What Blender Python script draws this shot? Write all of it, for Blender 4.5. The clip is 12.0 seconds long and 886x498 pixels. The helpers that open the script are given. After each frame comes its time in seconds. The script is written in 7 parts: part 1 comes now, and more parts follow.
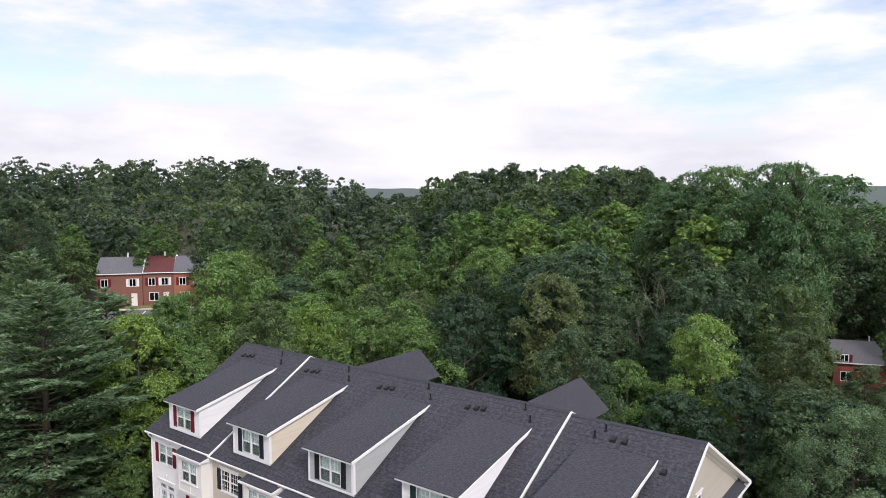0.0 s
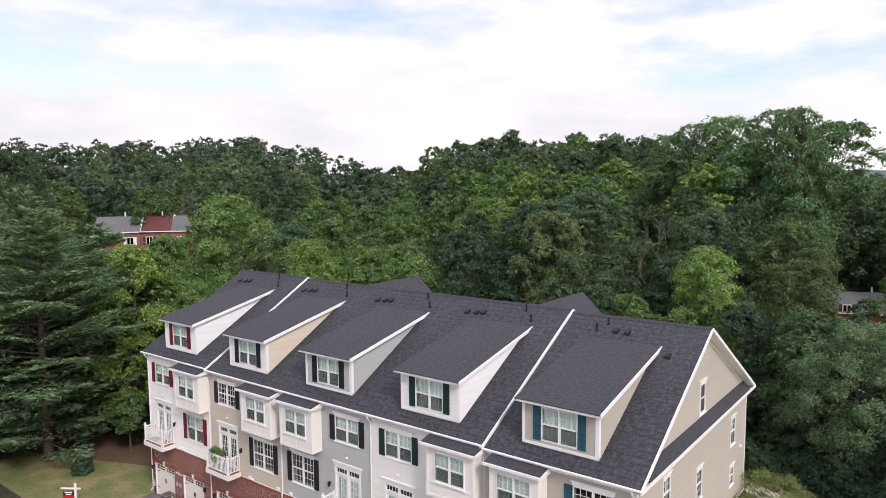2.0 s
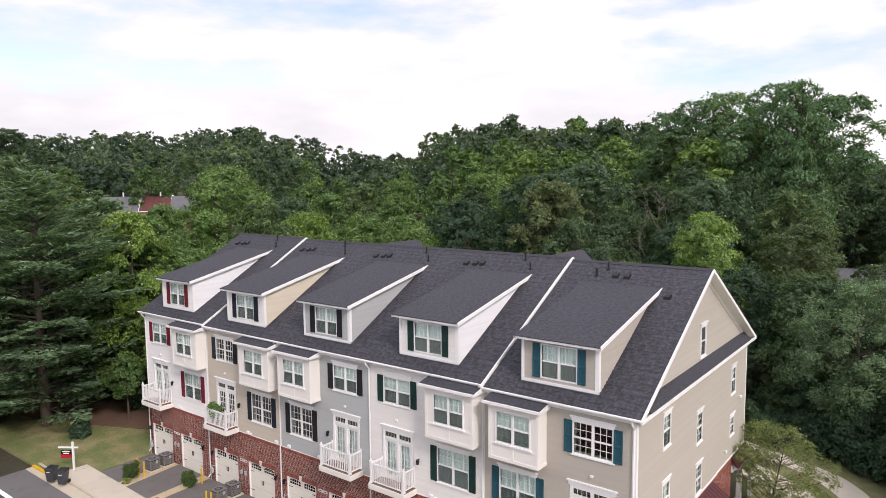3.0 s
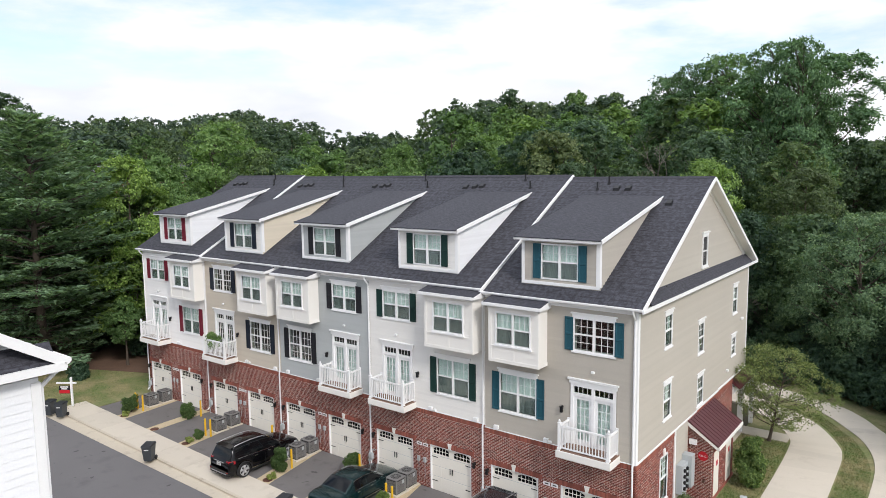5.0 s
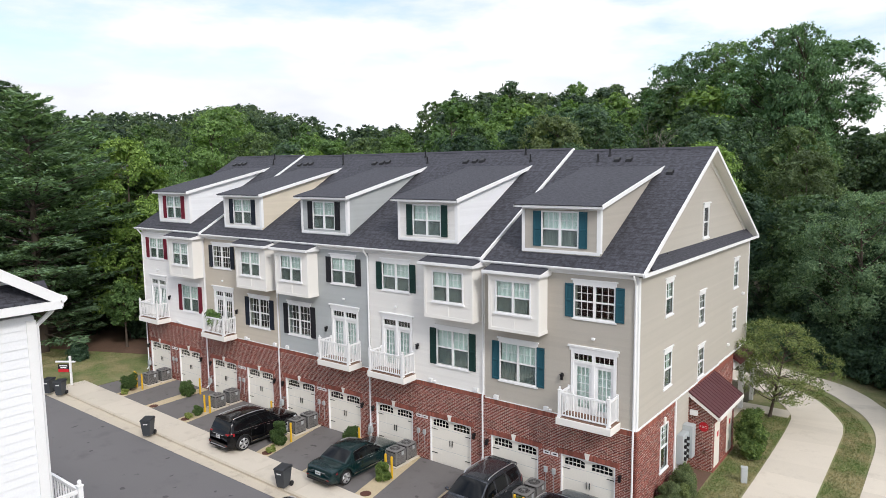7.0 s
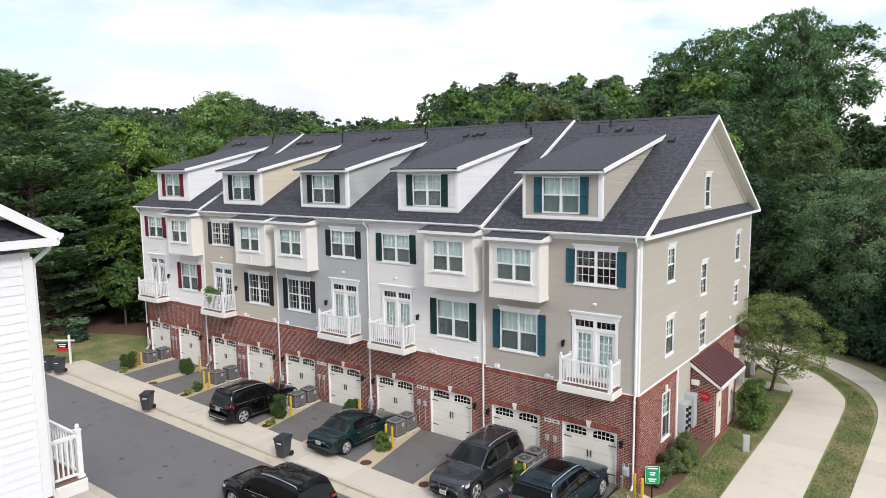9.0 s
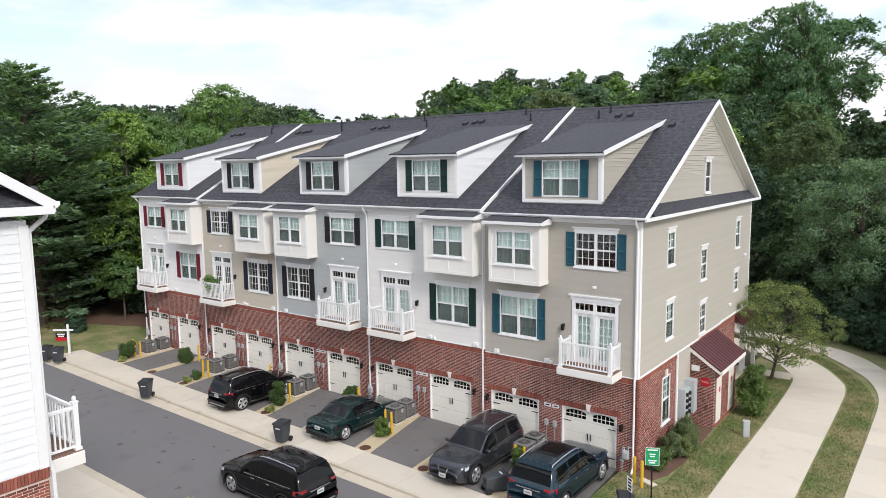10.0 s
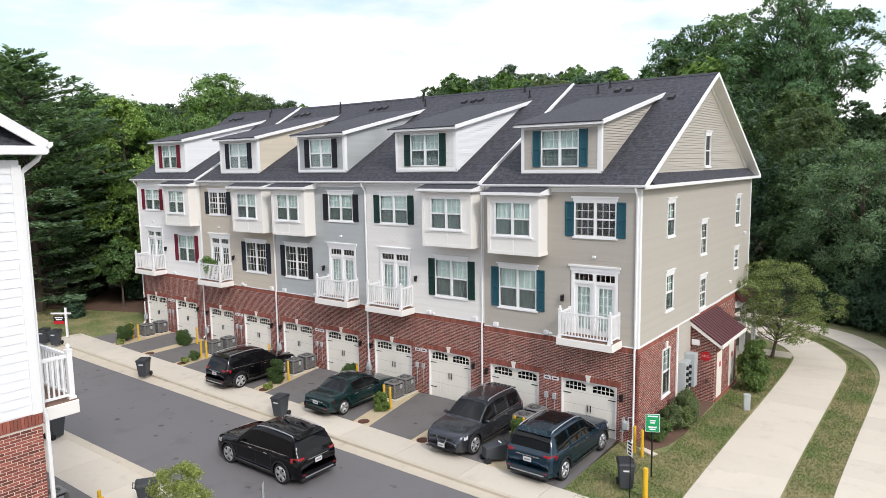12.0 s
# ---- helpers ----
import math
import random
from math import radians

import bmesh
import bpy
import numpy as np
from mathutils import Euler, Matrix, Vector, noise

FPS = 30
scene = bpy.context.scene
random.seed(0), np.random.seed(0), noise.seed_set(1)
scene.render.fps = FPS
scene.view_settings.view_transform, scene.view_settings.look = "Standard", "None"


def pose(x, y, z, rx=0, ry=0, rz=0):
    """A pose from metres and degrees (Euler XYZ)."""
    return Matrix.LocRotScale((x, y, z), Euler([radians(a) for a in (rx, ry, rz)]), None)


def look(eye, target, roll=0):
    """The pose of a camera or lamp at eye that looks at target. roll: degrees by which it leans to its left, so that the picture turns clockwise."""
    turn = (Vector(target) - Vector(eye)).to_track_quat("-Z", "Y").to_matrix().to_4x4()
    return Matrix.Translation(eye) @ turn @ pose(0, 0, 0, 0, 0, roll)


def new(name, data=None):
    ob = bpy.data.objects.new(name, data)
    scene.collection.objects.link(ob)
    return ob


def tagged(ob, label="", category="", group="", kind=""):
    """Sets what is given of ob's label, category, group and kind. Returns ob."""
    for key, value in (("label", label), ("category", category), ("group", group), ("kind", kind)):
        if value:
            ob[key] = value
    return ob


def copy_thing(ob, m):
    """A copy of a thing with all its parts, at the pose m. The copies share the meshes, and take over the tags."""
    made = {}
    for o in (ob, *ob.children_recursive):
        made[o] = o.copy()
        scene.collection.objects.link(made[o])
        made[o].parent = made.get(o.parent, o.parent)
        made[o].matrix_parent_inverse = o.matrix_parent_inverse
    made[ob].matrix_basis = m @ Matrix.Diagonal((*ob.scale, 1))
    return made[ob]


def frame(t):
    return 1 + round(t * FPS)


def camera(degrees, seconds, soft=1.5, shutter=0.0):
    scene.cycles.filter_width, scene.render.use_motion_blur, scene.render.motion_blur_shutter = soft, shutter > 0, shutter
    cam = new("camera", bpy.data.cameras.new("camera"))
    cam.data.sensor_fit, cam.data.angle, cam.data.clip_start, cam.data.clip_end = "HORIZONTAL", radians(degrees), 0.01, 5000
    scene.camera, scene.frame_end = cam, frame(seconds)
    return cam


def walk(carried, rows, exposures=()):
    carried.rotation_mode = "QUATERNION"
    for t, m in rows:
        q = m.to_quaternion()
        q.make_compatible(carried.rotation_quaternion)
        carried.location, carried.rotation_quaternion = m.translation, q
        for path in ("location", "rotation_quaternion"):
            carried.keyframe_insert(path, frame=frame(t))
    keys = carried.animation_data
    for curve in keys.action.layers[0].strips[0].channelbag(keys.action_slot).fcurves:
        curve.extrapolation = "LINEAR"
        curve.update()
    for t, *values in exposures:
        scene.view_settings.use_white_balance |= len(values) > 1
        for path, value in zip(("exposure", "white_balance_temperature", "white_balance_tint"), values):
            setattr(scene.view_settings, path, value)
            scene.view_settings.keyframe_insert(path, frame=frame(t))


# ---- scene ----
cam = camera(65.7, 12.0, soft=0.55)
PATH = [
    (0, (9.824, -25.03, 26.687), (8.61, -23.449, 26.534), -0.1),
    (0.5, (9.771, -24.918, 25.487), (8.556, -23.338, 25.325), -0.3),
    (1, (9.703, -24.86, 24.21), (8.489, -23.28, 24.038), -0.3),
    (1.5, (9.696, -24.809, 22.951), (8.482, -23.23, 22.771), -0.3),
    (2, (9.646, -24.71, 21.697), (8.433, -23.131, 21.508), -0.4),
    (2.5, (9.644, -24.672, 20.404), (8.433, -23.093, 20.209), -0.4),
    (3, (9.639, -24.664, 19.149), (8.428, -23.085, 18.946), -0.5),
    (4.8, (9.692, -24.752, 15.44), (8.482, -23.175, 15.211), -0.6),
    (5, (9.675, -24.757, 15.287), (8.467, -23.18, 15.059), -0.7),
    (5.5, (9.679, -24.76, 14.989), (8.471, -23.183, 14.759), -0.7),
    (6, (9.673, -24.759, 14.645), (8.464, -23.182, 14.413), -0.7),
    (6.5, (9.665, -24.756, 14.373), (8.457, -23.18, 14.138), -0.7),
    (7, (9.677, -24.754, 14.032), (8.469, -23.178, 13.796), -0.7),
    (9, (9.627, -24.762, 12.76), (8.42, -23.186, 12.515), -0.8),
    (9.5, (9.608, -24.747, 12.501), (8.402, -23.171, 12.252), -0.8),
    (10, (9.621, -24.746, 12.126), (8.415, -23.17, 11.878), -0.8),
    (10.5, (9.606, -24.743, 11.853), (8.402, -23.167, 11.601), -0.8),
    (11, (9.627, -24.741, 11.489), (8.421, -23.165, 11.238), -0.9),
    (11.5, (9.632, -24.727, 11.222), (8.427, -23.151, 10.967), -0.9),
    (12, (9.641, -24.724, 10.886), (8.435, -23.147, 10.641), -0.9),
]
walk(cam, [(t, look(eye, target, roll)) for t, eye, target, roll in PATH],
     exposures=[(0.0, -0.18, 6600, 17), (3.2, -0.13, 6850, 19), (4.8, -0.11, 6500, 11), (9.0, -0.09, 6500, 11), (12.0, -0.03, 6500, 11)])

# ---- light ----
SUN = Vector((0.80, -0.40, 0.70)).normalized()      # towards the sun
world = bpy.data.worlds.new("sky")
scene.world = world
world.use_nodes = True
wn, wl = world.node_tree.nodes, world.node_tree.links
bg = wn["Background"]
sky = wn.new("ShaderNodeTexSky")
sky.sky_type, sky.sun_disc = "NISHITA", False
sky.sun_elevation = math.asin(SUN.z)
sky.sun_rotation = math.atan2(SUN.x, SUN.y)
skyk = wn.new("ShaderNodeVectorMath"); skyk.operation = "SCALE"; skyk.inputs["Scale"].default_value = 0.21
wl.new(sky.outputs[0], skyk.inputs[0])
tc = wn.new("ShaderNodeTexCoord")
mp = wn.new("ShaderNodeMapping"); mp.inputs["Scale"].default_value = (1.0, 1.0, 3.6)
mp.inputs["Location"].default_value = (0.9, 0.2, 0.6)
wl.new(tc.outputs["Generated"], mp.inputs[0])
cn = wn.new("ShaderNodeTexNoise"); cn.inputs["Scale"].default_value = 2.1
cn.inputs["Detail"].default_value = 7; cn.inputs["Roughness"].default_value = 0.56
wl.new(mp.outputs[0], cn.inputs["Vector"])
cr = wn.new("ShaderNodeValToRGB")
cr.color_ramp.elements[0].position, cr.color_ramp.elements[1].position = 0.37, 0.55
# the cloud thins to blue towards the north and closes to haze at the horizon
dt = wn.new("ShaderNodeVectorMath"); dt.operation = "DOT_PRODUCT"; dt.inputs[1].default_value = (-0.20, 0.945, 0.26)
wl.new(tc.outputs["Generated"], dt.inputs[0])
gap = wn.new("ShaderNodeMapRange"); gap.interpolation_type = "SMOOTHSTEP"
gap.inputs["From Min"].default_value, gap.inputs["From Max"].default_value, gap.inputs["To Max"].default_value = 0.962, 0.999, 0.12
wl.new(dt.outputs["Value"], gap.inputs["Value"])
sx = wn.new("ShaderNodeSeparateXYZ"); wl.new(tc.outputs["Generated"], sx.inputs[0])
low = wn.new("ShaderNodeMapRange")
low.inputs["From Min"].default_value, low.inputs["From Max"].default_value, low.inputs["To Min"].default_value, low.inputs["To Max"].default_value = 0.02, 0.14, 0.3, 0.0
wl.new(sx.outputs["Z"], low.inputs["Value"])
thick = wn.new("ShaderNodeMath"); thick.operation = "SUBTRACT"
wl.new(cn.outputs[0], thick.inputs[0]); wl.new(gap.outputs[0], thick.inputs[1])
thick2 = wn.new("ShaderNodeMath"); thick2.operation = "ADD"
wl.new(thick.outputs[0], thick2.inputs[0]); wl.new(low.outputs[0], thick2.inputs[1])
wl.new(thick2.outputs[0], cr.inputs[0])
cm = wn.new("ShaderNodeMix"); cm.data_type = "RGBA"
wl.new(cr.outputs[0], cm.inputs["Factor"])
wl.new(skyk.outputs[0], cm.inputs["A"])
tone = wn.new("ShaderNodeValToRGB")
tone.color_ramp.elements[0].position, tone.color_ramp.elements[0].color = 0.40, (0.92, 0.965, 1.04, 1)
tone.color_ramp.elements[1].position, tone.color_ramp.elements[1].color = 0.62, (1.26, 1.28, 1.32, 1)
wl.new(cn.outputs[0], tone.inputs[0])
high = wn.new("ShaderNodeMapRange"); high.interpolation_type = "SMOOTHSTEP"     # cloud is brighter overhead than at the skyline
high.inputs["From Min"].default_value, high.inputs["From Max"].default_value, high.inputs["To Min"].default_value, high.inputs["To Max"].default_value = 0.1, 0.95, 0.97, 1.6
wl.new(sx.outputs["Z"], high.inputs["Value"])
lit = wn.new("ShaderNodeVectorMath"); lit.operation = "SCALE"
wl.new(tone.outputs[0], lit.inputs[0]); wl.new(high.outputs[0], lit.inputs["Scale"])
wl.new(lit.outputs[0], cm.inputs["B"])
wl.new(cm.outputs["Result"], bg.inputs["Color"])
bg.inputs["Strength"].default_value = 1.0
sun = new("sun", bpy.data.lights.new("sun", "SUN"))
sun.data.energy, sun.data.angle, sun.data.color = 2.35, radians(10), (1.0, 0.965, 0.91)
sun.matrix_world = look(SUN * 100, (0, 0, 0))


# ---- materials ----
def nodes_of(name):
    m = bpy.data.materials.new(name)
    m.use_nodes = True
    n, l = m.node_tree.nodes, m.node_tree.links
    return m, n, l, n["Principled BSDF"]


def coords(n, l, scale=(1, 1, 1), space="Object"):
    t = n.new("ShaderNodeTexCoord")
    m = n.new("ShaderNodeMapping"); m.inputs["Scale"].default_value = scale
    l.new(t.outputs[space], m.inputs[0])
    return m.outputs[0]


def noise_of(n, l, vec, scale, detail=4, rough=0.55):
    x = n.new("ShaderNodeTexNoise")
    x.inputs["Scale"].default_value, x.inputs["Detail"].default_value, x.inputs["Roughness"].default_value = scale, detail, rough
    l.new(vec, x.inputs["Vector"])
    return x.outputs["Fac"]


def ramp(n, l, fac, stops):
    r = n.new("ShaderNodeValToRGB")
    e = r.color_ramp.elements
    e[0].position, e[0].color = stops[0][0], (*stops[0][1], 1)
    e[1].position, e[1].color = stops[-1][0], (*stops[-1][1], 1)
    for p, c in stops[1:-1]:
        e.new(p).color = (*c, 1)
    l.new(fac, r.inputs[0])
    return r.outputs[0]


def mix(n, l, fac, a, b, kind="MIX"):
    x = n.new("ShaderNodeMix"); x.data_type = "RGBA"; x.blend_type = kind
    for key, v in (("Factor", fac), ("A", a), ("B", b)):
        if hasattr(v, "is_output"):
            l.new(v, x.inputs[key])
        elif key == "Factor":
            x.inputs[key].default_value = v
        else:
            x.inputs[key].default_value = (*v, 1)
    return x.outputs["Result"]


def bump(n, l, bsdf, height, strength=0.3, dist=0.01):
    b = n.new("ShaderNodeBump")
    b.inputs["Strength"].default_value, b.inputs["Distance"].default_value = strength, dist
    l.new(height, b.inputs["Height"])
    l.new(b.outputs[0], bsdf.inputs["Normal"])


def scaled(c, k):
    return tuple(min(1, v * k) for v in c)


def surface(name, color, rough=0.6, metal=0.0, vary=0.12, big=0.5, fine=25.0, relief=0.15, stain=None, island=0.0, coat=0.0, objvary=0.0, spec=0.5, spots=None):
    """A painted or mineral surface: broad stains and fine grain about one base colour."""
    m, n, l, b = nodes_of(name)
    v = coords(n, l)
    f1, f2 = noise_of(n, l, v, big, 5), noise_of(n, l, v, fine, 3)
    c = mix(n, l, f1, scaled(color, 1 - vary), scaled(color, 1 + vary))
    c = mix(n, l, 0.35, c, ramp(n, l, f2, [(0.25, scaled(color, 1 - 1.6 * vary)), (0.75, scaled(color, 1 + 1.6 * vary))]))
    if stain:
        c = mix(n, l, ramp(n, l, noise_of(n, l, v, big * 2.3, 6, 0.65), [(0.55, (0, 0, 0)), (0.75, (1, 1, 1))]), c, stain)
    if spots:
        c = mix(n, l, ramp(n, l, noise_of(n, l, v, 1.7, 2, 0.5), [(0.695, (0, 0, 0)), (0.74, (0.75, 0.75, 0.75))]), c, spots)
        c = mix(n, l, ramp(n, l, noise_of(n, l, v, 9.0, 2, 0.5), [(0.74, (0, 0, 0)), (0.78, (0.5, 0.5, 0.5))]), c, scaled(color, 1.7))
    for amount, node, out in ((island, "ShaderNodeNewGeometry", "Random Per Island"), (objvary, "ShaderNodeObjectInfo", "Random")):
        if amount:
            r = n.new(node).outputs[out]
            k = ramp(n, l, r, [(0, (1 - amount,) * 3), (1, (1 + amount,) * 3)])
            c = mix(n, l, 1.0, c, k, "MULTIPLY")
    l.new(c, b.inputs["Base Color"])
    b.inputs["Roughness"].default_value, b.inputs["Metallic"].default_value = rough, metal
    b.inputs["Coat Weight"].default_value = coat
    b.inputs["Specular IOR Level"].default_value = spec
    if relief:
        bump(n, l, b, f2, relief)
    return m


def shingles(name, dark, light):
    """Asphalt shingles: courses down the slope with tabs of uneven tone."""
    m, n, l, b = nodes_of(name)
    t = n.new("ShaderNodeTexCoord")
    mapped = n.new("ShaderNodeMapping"); mapped.inputs["Rotation"].default_value = (0, 0, 0)
    l.new(t.outputs["UV"], mapped.inputs[0])
    br = n.new("ShaderNodeTexBrick")
    br.offset, br.squash = 0.41, 1.0
    br.inputs["Scale"].default_value, br.inputs["Brick Width"].default_value, br.inputs["Row Height"].default_value = 1.0, 0.19, 0.125
    br.inputs["Mortar Size"].default_value, br.inputs["Mortar Smooth"].default_value, br.inputs["Bias"].default_value = 0.012, 0.2, 0.0
    br.inputs["Color1"].default_value, br.inputs["Color2"].default_value = (*dark, 1), (*light, 1)
    br.inputs["Mortar"].default_value = (*scaled(dark, 0.42), 1)
    l.new(mapped.outputs[0], br.inputs["Vector"])
    v = coords(n, l)
    dash = n.new("ShaderNodeMapping"); dash.inputs["Scale"].default_value = (5.0, 19.0, 1.0)
    l.new(t.outputs["UV"], dash.inputs[0])
    f1, f2, f3 = noise_of(n, l, v, 0.35, 5), noise_of(n, l, v, 22, 4, 0.75), noise_of(n, l, dash.outputs[0], 1.0, 3, 0.7)
    c = mix(n, l, 0.25, br.outputs["Color"], ramp(n, l, f2, [(0.32, scaled(dark, 0.5)), (0.68, scaled(light, 1.4))]))
    c = mix(n, l, 0.42, c, ramp(n, l, f3, [(0.40, scaled(dark, 0.25)), (0.50, scaled(light, 0.75)), (0.62, scaled(light, 1.6))]))
    c = mix(n, l, 0.08, c, ramp(n, l, f1, [(0.3, scaled(dark, 0.8)), (0.7, scaled(light, 1.1))]))
    l.new(c, b.inputs["Base Color"])
    b.inputs["Roughness"].default_value = 0.85
    bump(n, l, b, br.outputs["Fac"], -0.5, 0.01)
    return m


def leaf_material(name, dark, mid, light, tone=0.8, crowns=0.0):
    m, n, l, b = nodes_of(name)
    r1 = n.new("ShaderNodeNewGeometry").outputs["Random Per Island"]
    r2 = n.new("ShaderNodeObjectInfo").outputs["Random"]
    v = coords(n, l)
    c = ramp(n, l, r1, [(0, dark), (0.55, mid), (1, light)])
    c = mix(n, l, ramp(n, l, noise_of(n, l, v, 0.4, 3), [(0.32, (0.45,) * 3), (0.58, (1, 1, 1))]), dark, c)
    c = mix(n, l, tone, c, ramp(n, l, r2, [(0, (0.56, 0.61, 0.61)), (0.3, (0.76, 0.80, 0.82)), (0.6, (1.0, 0.98, 1.0)), (0.85, (1.18, 1.10, 0.95)), (1, (1.5, 1.32, 0.9))]), "MULTIPLY")
    if crowns:
        cell = n.new("ShaderNodeTexVoronoi"); cell.inputs["Scale"].default_value = crowns
        cell.voronoi_dimensions = "2D"
        l.new(v, cell.inputs["Vector"])
        each = n.new("ShaderNodeSeparateColor"); l.new(cell.outputs["Color"], each.inputs[0])
        c = mix(n, l, 1.0, c, ramp(n, l, each.outputs[0], [(0, (0.45, 0.50, 0.55)), (0.5, (0.85, 0.86, 0.88)), (1, (1.35, 1.25, 1.0))]), "MULTIPLY")
    l.new(c, b.inputs["Base Color"])
    b.inputs["Roughness"].default_value = 0.6
    b.inputs["Specular IOR Level"].default_value = 0.25
    tr = n.new("ShaderNodeBsdfTranslucent")
    l.new(mix(n, l, 1.0, c, (1.3, 1.35, 0.6), "MULTIPLY"), tr.inputs["Color"])
    ms = n.new("ShaderNodeMixShader"); ms.inputs[0].default_value = 0.38
    l.new(b.outputs[0], ms.inputs[1]); l.new(tr.outputs[0], ms.inputs[2])
    l.new(ms.outputs[0], n["Material Output"].inputs["Surface"])
    return m


def glass_material(name, tint, rough=0.02, base=0.06):
    m, n, l, b = nodes_of(name)
    tr = n.new("ShaderNodeBsdfTransparent"); tr.inputs["Color"].default_value = (*tint, 1)
    gl = n.new("ShaderNodeBsdfGlossy"); gl.inputs["Roughness"].default_value = rough
    fr = n.new("ShaderNodeLayerWeight"); fr.inputs["Blend"].default_value = 0.5
    pw = n.new("ShaderNodeMath"); pw.operation = "POWER"; pw.inputs[1].default_value = 3.0
    l.new(fr.outputs["Facing"], pw.inputs[0])
    ml = n.new("ShaderNodeMath"); ml.operation = "MULTIPLY_ADD"; ml.inputs[1].default_value, ml.inputs[2].default_value = 0.75, base
    l.new(pw.outputs[0], ml.inputs[0])
    ms = n.new("ShaderNodeMixShader")
    l.new(ml.outputs[0], ms.inputs[0]); l.new(tr.outputs[0], ms.inputs[1]); l.new(gl.outputs[0], ms.inputs[2])
    l.new(ms.outputs[0], n["Material Output"].inputs["Surface"])
    return m


def grass_material(name, blade=False):
    """Mown grass: green growth broken by dry tan patches; the blades take the patch they stand in."""
    m, n, l, b = nodes_of(name)
    v = coords(n, l)
    f1, f2, f3 = noise_of(n, l, v, 0.5, 6, 0.62), noise_of(n, l, v, 7, 4, 0.7), noise_of(n, l, v, 45, 2)
    c = ramp(n, l, f1, [(0.36, (0.100, 0.165, 0.050)), (0.45, (0.150, 0.180, 0.072)), (0.53, (0.255, 0.225, 0.125)), (0.63, (0.38, 0.30, 0.19))])
    c = mix(n, l, 0.36, c, ramp(n, l, f2, [(0.32, (0.085, 0.125, 0.038)), (0.52, (0.21, 0.225, 0.092)), (0.72, (0.42, 0.33, 0.20))]))
    if blade:
        r = n.new("ShaderNodeNewGeometry").outputs["Random Per Island"]
        c = mix(n, l, 1.0, c, ramp(n, l, r, [(0, (0.62, 0.72, 0.6)), (0.6, (0.95, 1.02, 0.92)), (1, (1.35, 1.25, 1.1))]), "MULTIPLY")
    else:
        c = mix(n, l, 0.3, c, ramp(n, l, f3, [(0.3, (0.07, 0.09, 0.03)), (0.7, (0.32, 0.30, 0.16))]))
        bump(n, l, b, f2, 0.6, 0.05)
    l.new(c, b.inputs["Base Color"])
    b.inputs["Roughness"].default_value = 0.9
    b.inputs["Specular IOR Level"].default_value = 0.2
    return m


WHITE = surface("white_trim", (0.80, 0.80, 0.80), 0.5, vary=0.04, relief=0.05)
CREAM = surface("cream_trim", (0.80, 0.78, 0.74), 0.5, vary=0.05, relief=0.05)
SIDING = {k: surface("siding_" + k, c, 0.55, vary=0.06, relief=0.08, island=0.03) for k, c in {
    "white": (0.80, 0.785, 0.77), "tan": (0.52, 0.465, 0.385), "grey": (0.405, 0.425, 0.425), "pale": (0.74, 0.725, 0.695),
    "taupe": (0.425, 0.392, 0.340), "yellow": (0.64, 0.575, 0.465), "snow": (0.78, 0.79, 0.81)}.items()}
BRICK = surface("red_brick", (0.200, 0.058, 0.043), 0.88, vary=0.22, big=0.6, fine=40, relief=0.3, island=0.42)
BRICKP = surface("red_brick_piece", (0.225, 0.066, 0.047), 0.88, vary=0.25, big=0.6, fine=40, relief=0.3, objvary=0.5)
MORTAR = surface("mortar", (0.70, 0.61, 0.54), 0.9, vary=0.12, fine=60)
ROOF = shingles("roof_shingles", (0.024, 0.0245, 0.032), (0.056, 0.0565, 0.071))
SOLDIER = surface("orange_red_brick", (0.27, 0.085, 0.060), 0.88, vary=0.2, big=0.6, fine=40, relief=0.3, island=0.3)
METALROOF = surface("maroon_metal", (0.10, 0.030, 0.034), 0.42, metal=0.25, vary=0.1, fine=6, relief=0.03)
ROAD = surface("road_asphalt", (0.146, 0.140, 0.143), 0.9, vary=0.12, big=0.25, fine=70, relief=0.35, stain=(0.118, 0.113, 0.116), spots=(0.050, 0.048, 0.050))
DRIVE = surface("drive_asphalt", (0.148, 0.138, 0.135), 0.9, vary=0.20, big=0.6, fine=70, relief=0.4, stain=(0.105, 0.098, 0.094), spots=(0.045, 0.042, 0.040))
CONCRETE = surface("concrete", (0.56, 0.505, 0.425), 0.85, vary=0.1, big=0.4, fine=50, relief=0.2, stain=(0.47, 0.42, 0.35), objvary=0.06)
CURBMAT = surface("kerb_concrete", (0.52, 0.46, 0.37), 0.85, vary=0.12, big=0.7, fine=50, relief=0.2, stain=(0.36, 0.31, 0.25))
GRASS = grass_material("lawn")
MULCH = surface("mulch", (0.13, 0.075, 0.050), 0.95, vary=0.35, big=2, fine=30, relief=0.9)
FLOORMAT = surface("forest_floor", (0.045, 0.040, 0.022), 0.95, vary=0.4, big=0.2, fine=4, relief=0.6)
STRAW = surface("straw_gravel", (0.50, 0.41, 0.27), 0.95, vary=0.3, big=2, fine=25, relief=0.7)
DOORPAINT = surface("garage_paint", (0.80, 0.765, 0.69), 0.5, vary=0.05, relief=0.04)
SHUTTER = {k: surface("shutter_" + k, c, 0.55, vary=0.08, relief=0.05, spec=0.22) for k, c in {
    "red": (0.14, 0.012, 0.025), "navy": (0.012, 0.017, 0.028), "black": (0.014, 0.014, 0.018), "green": (0.010, 0.035, 0.030), "teal": (0.018, 0.078, 0.105)}.items()}
GLASS = glass_material("window_glass", (0.90, 0.960, 0.945), base=0.07)
CURTAIN = surface("curtain", (0.82, 0.86, 0.83), 0.9, vary=0.1, big=3, fine=12, relief=0.3)
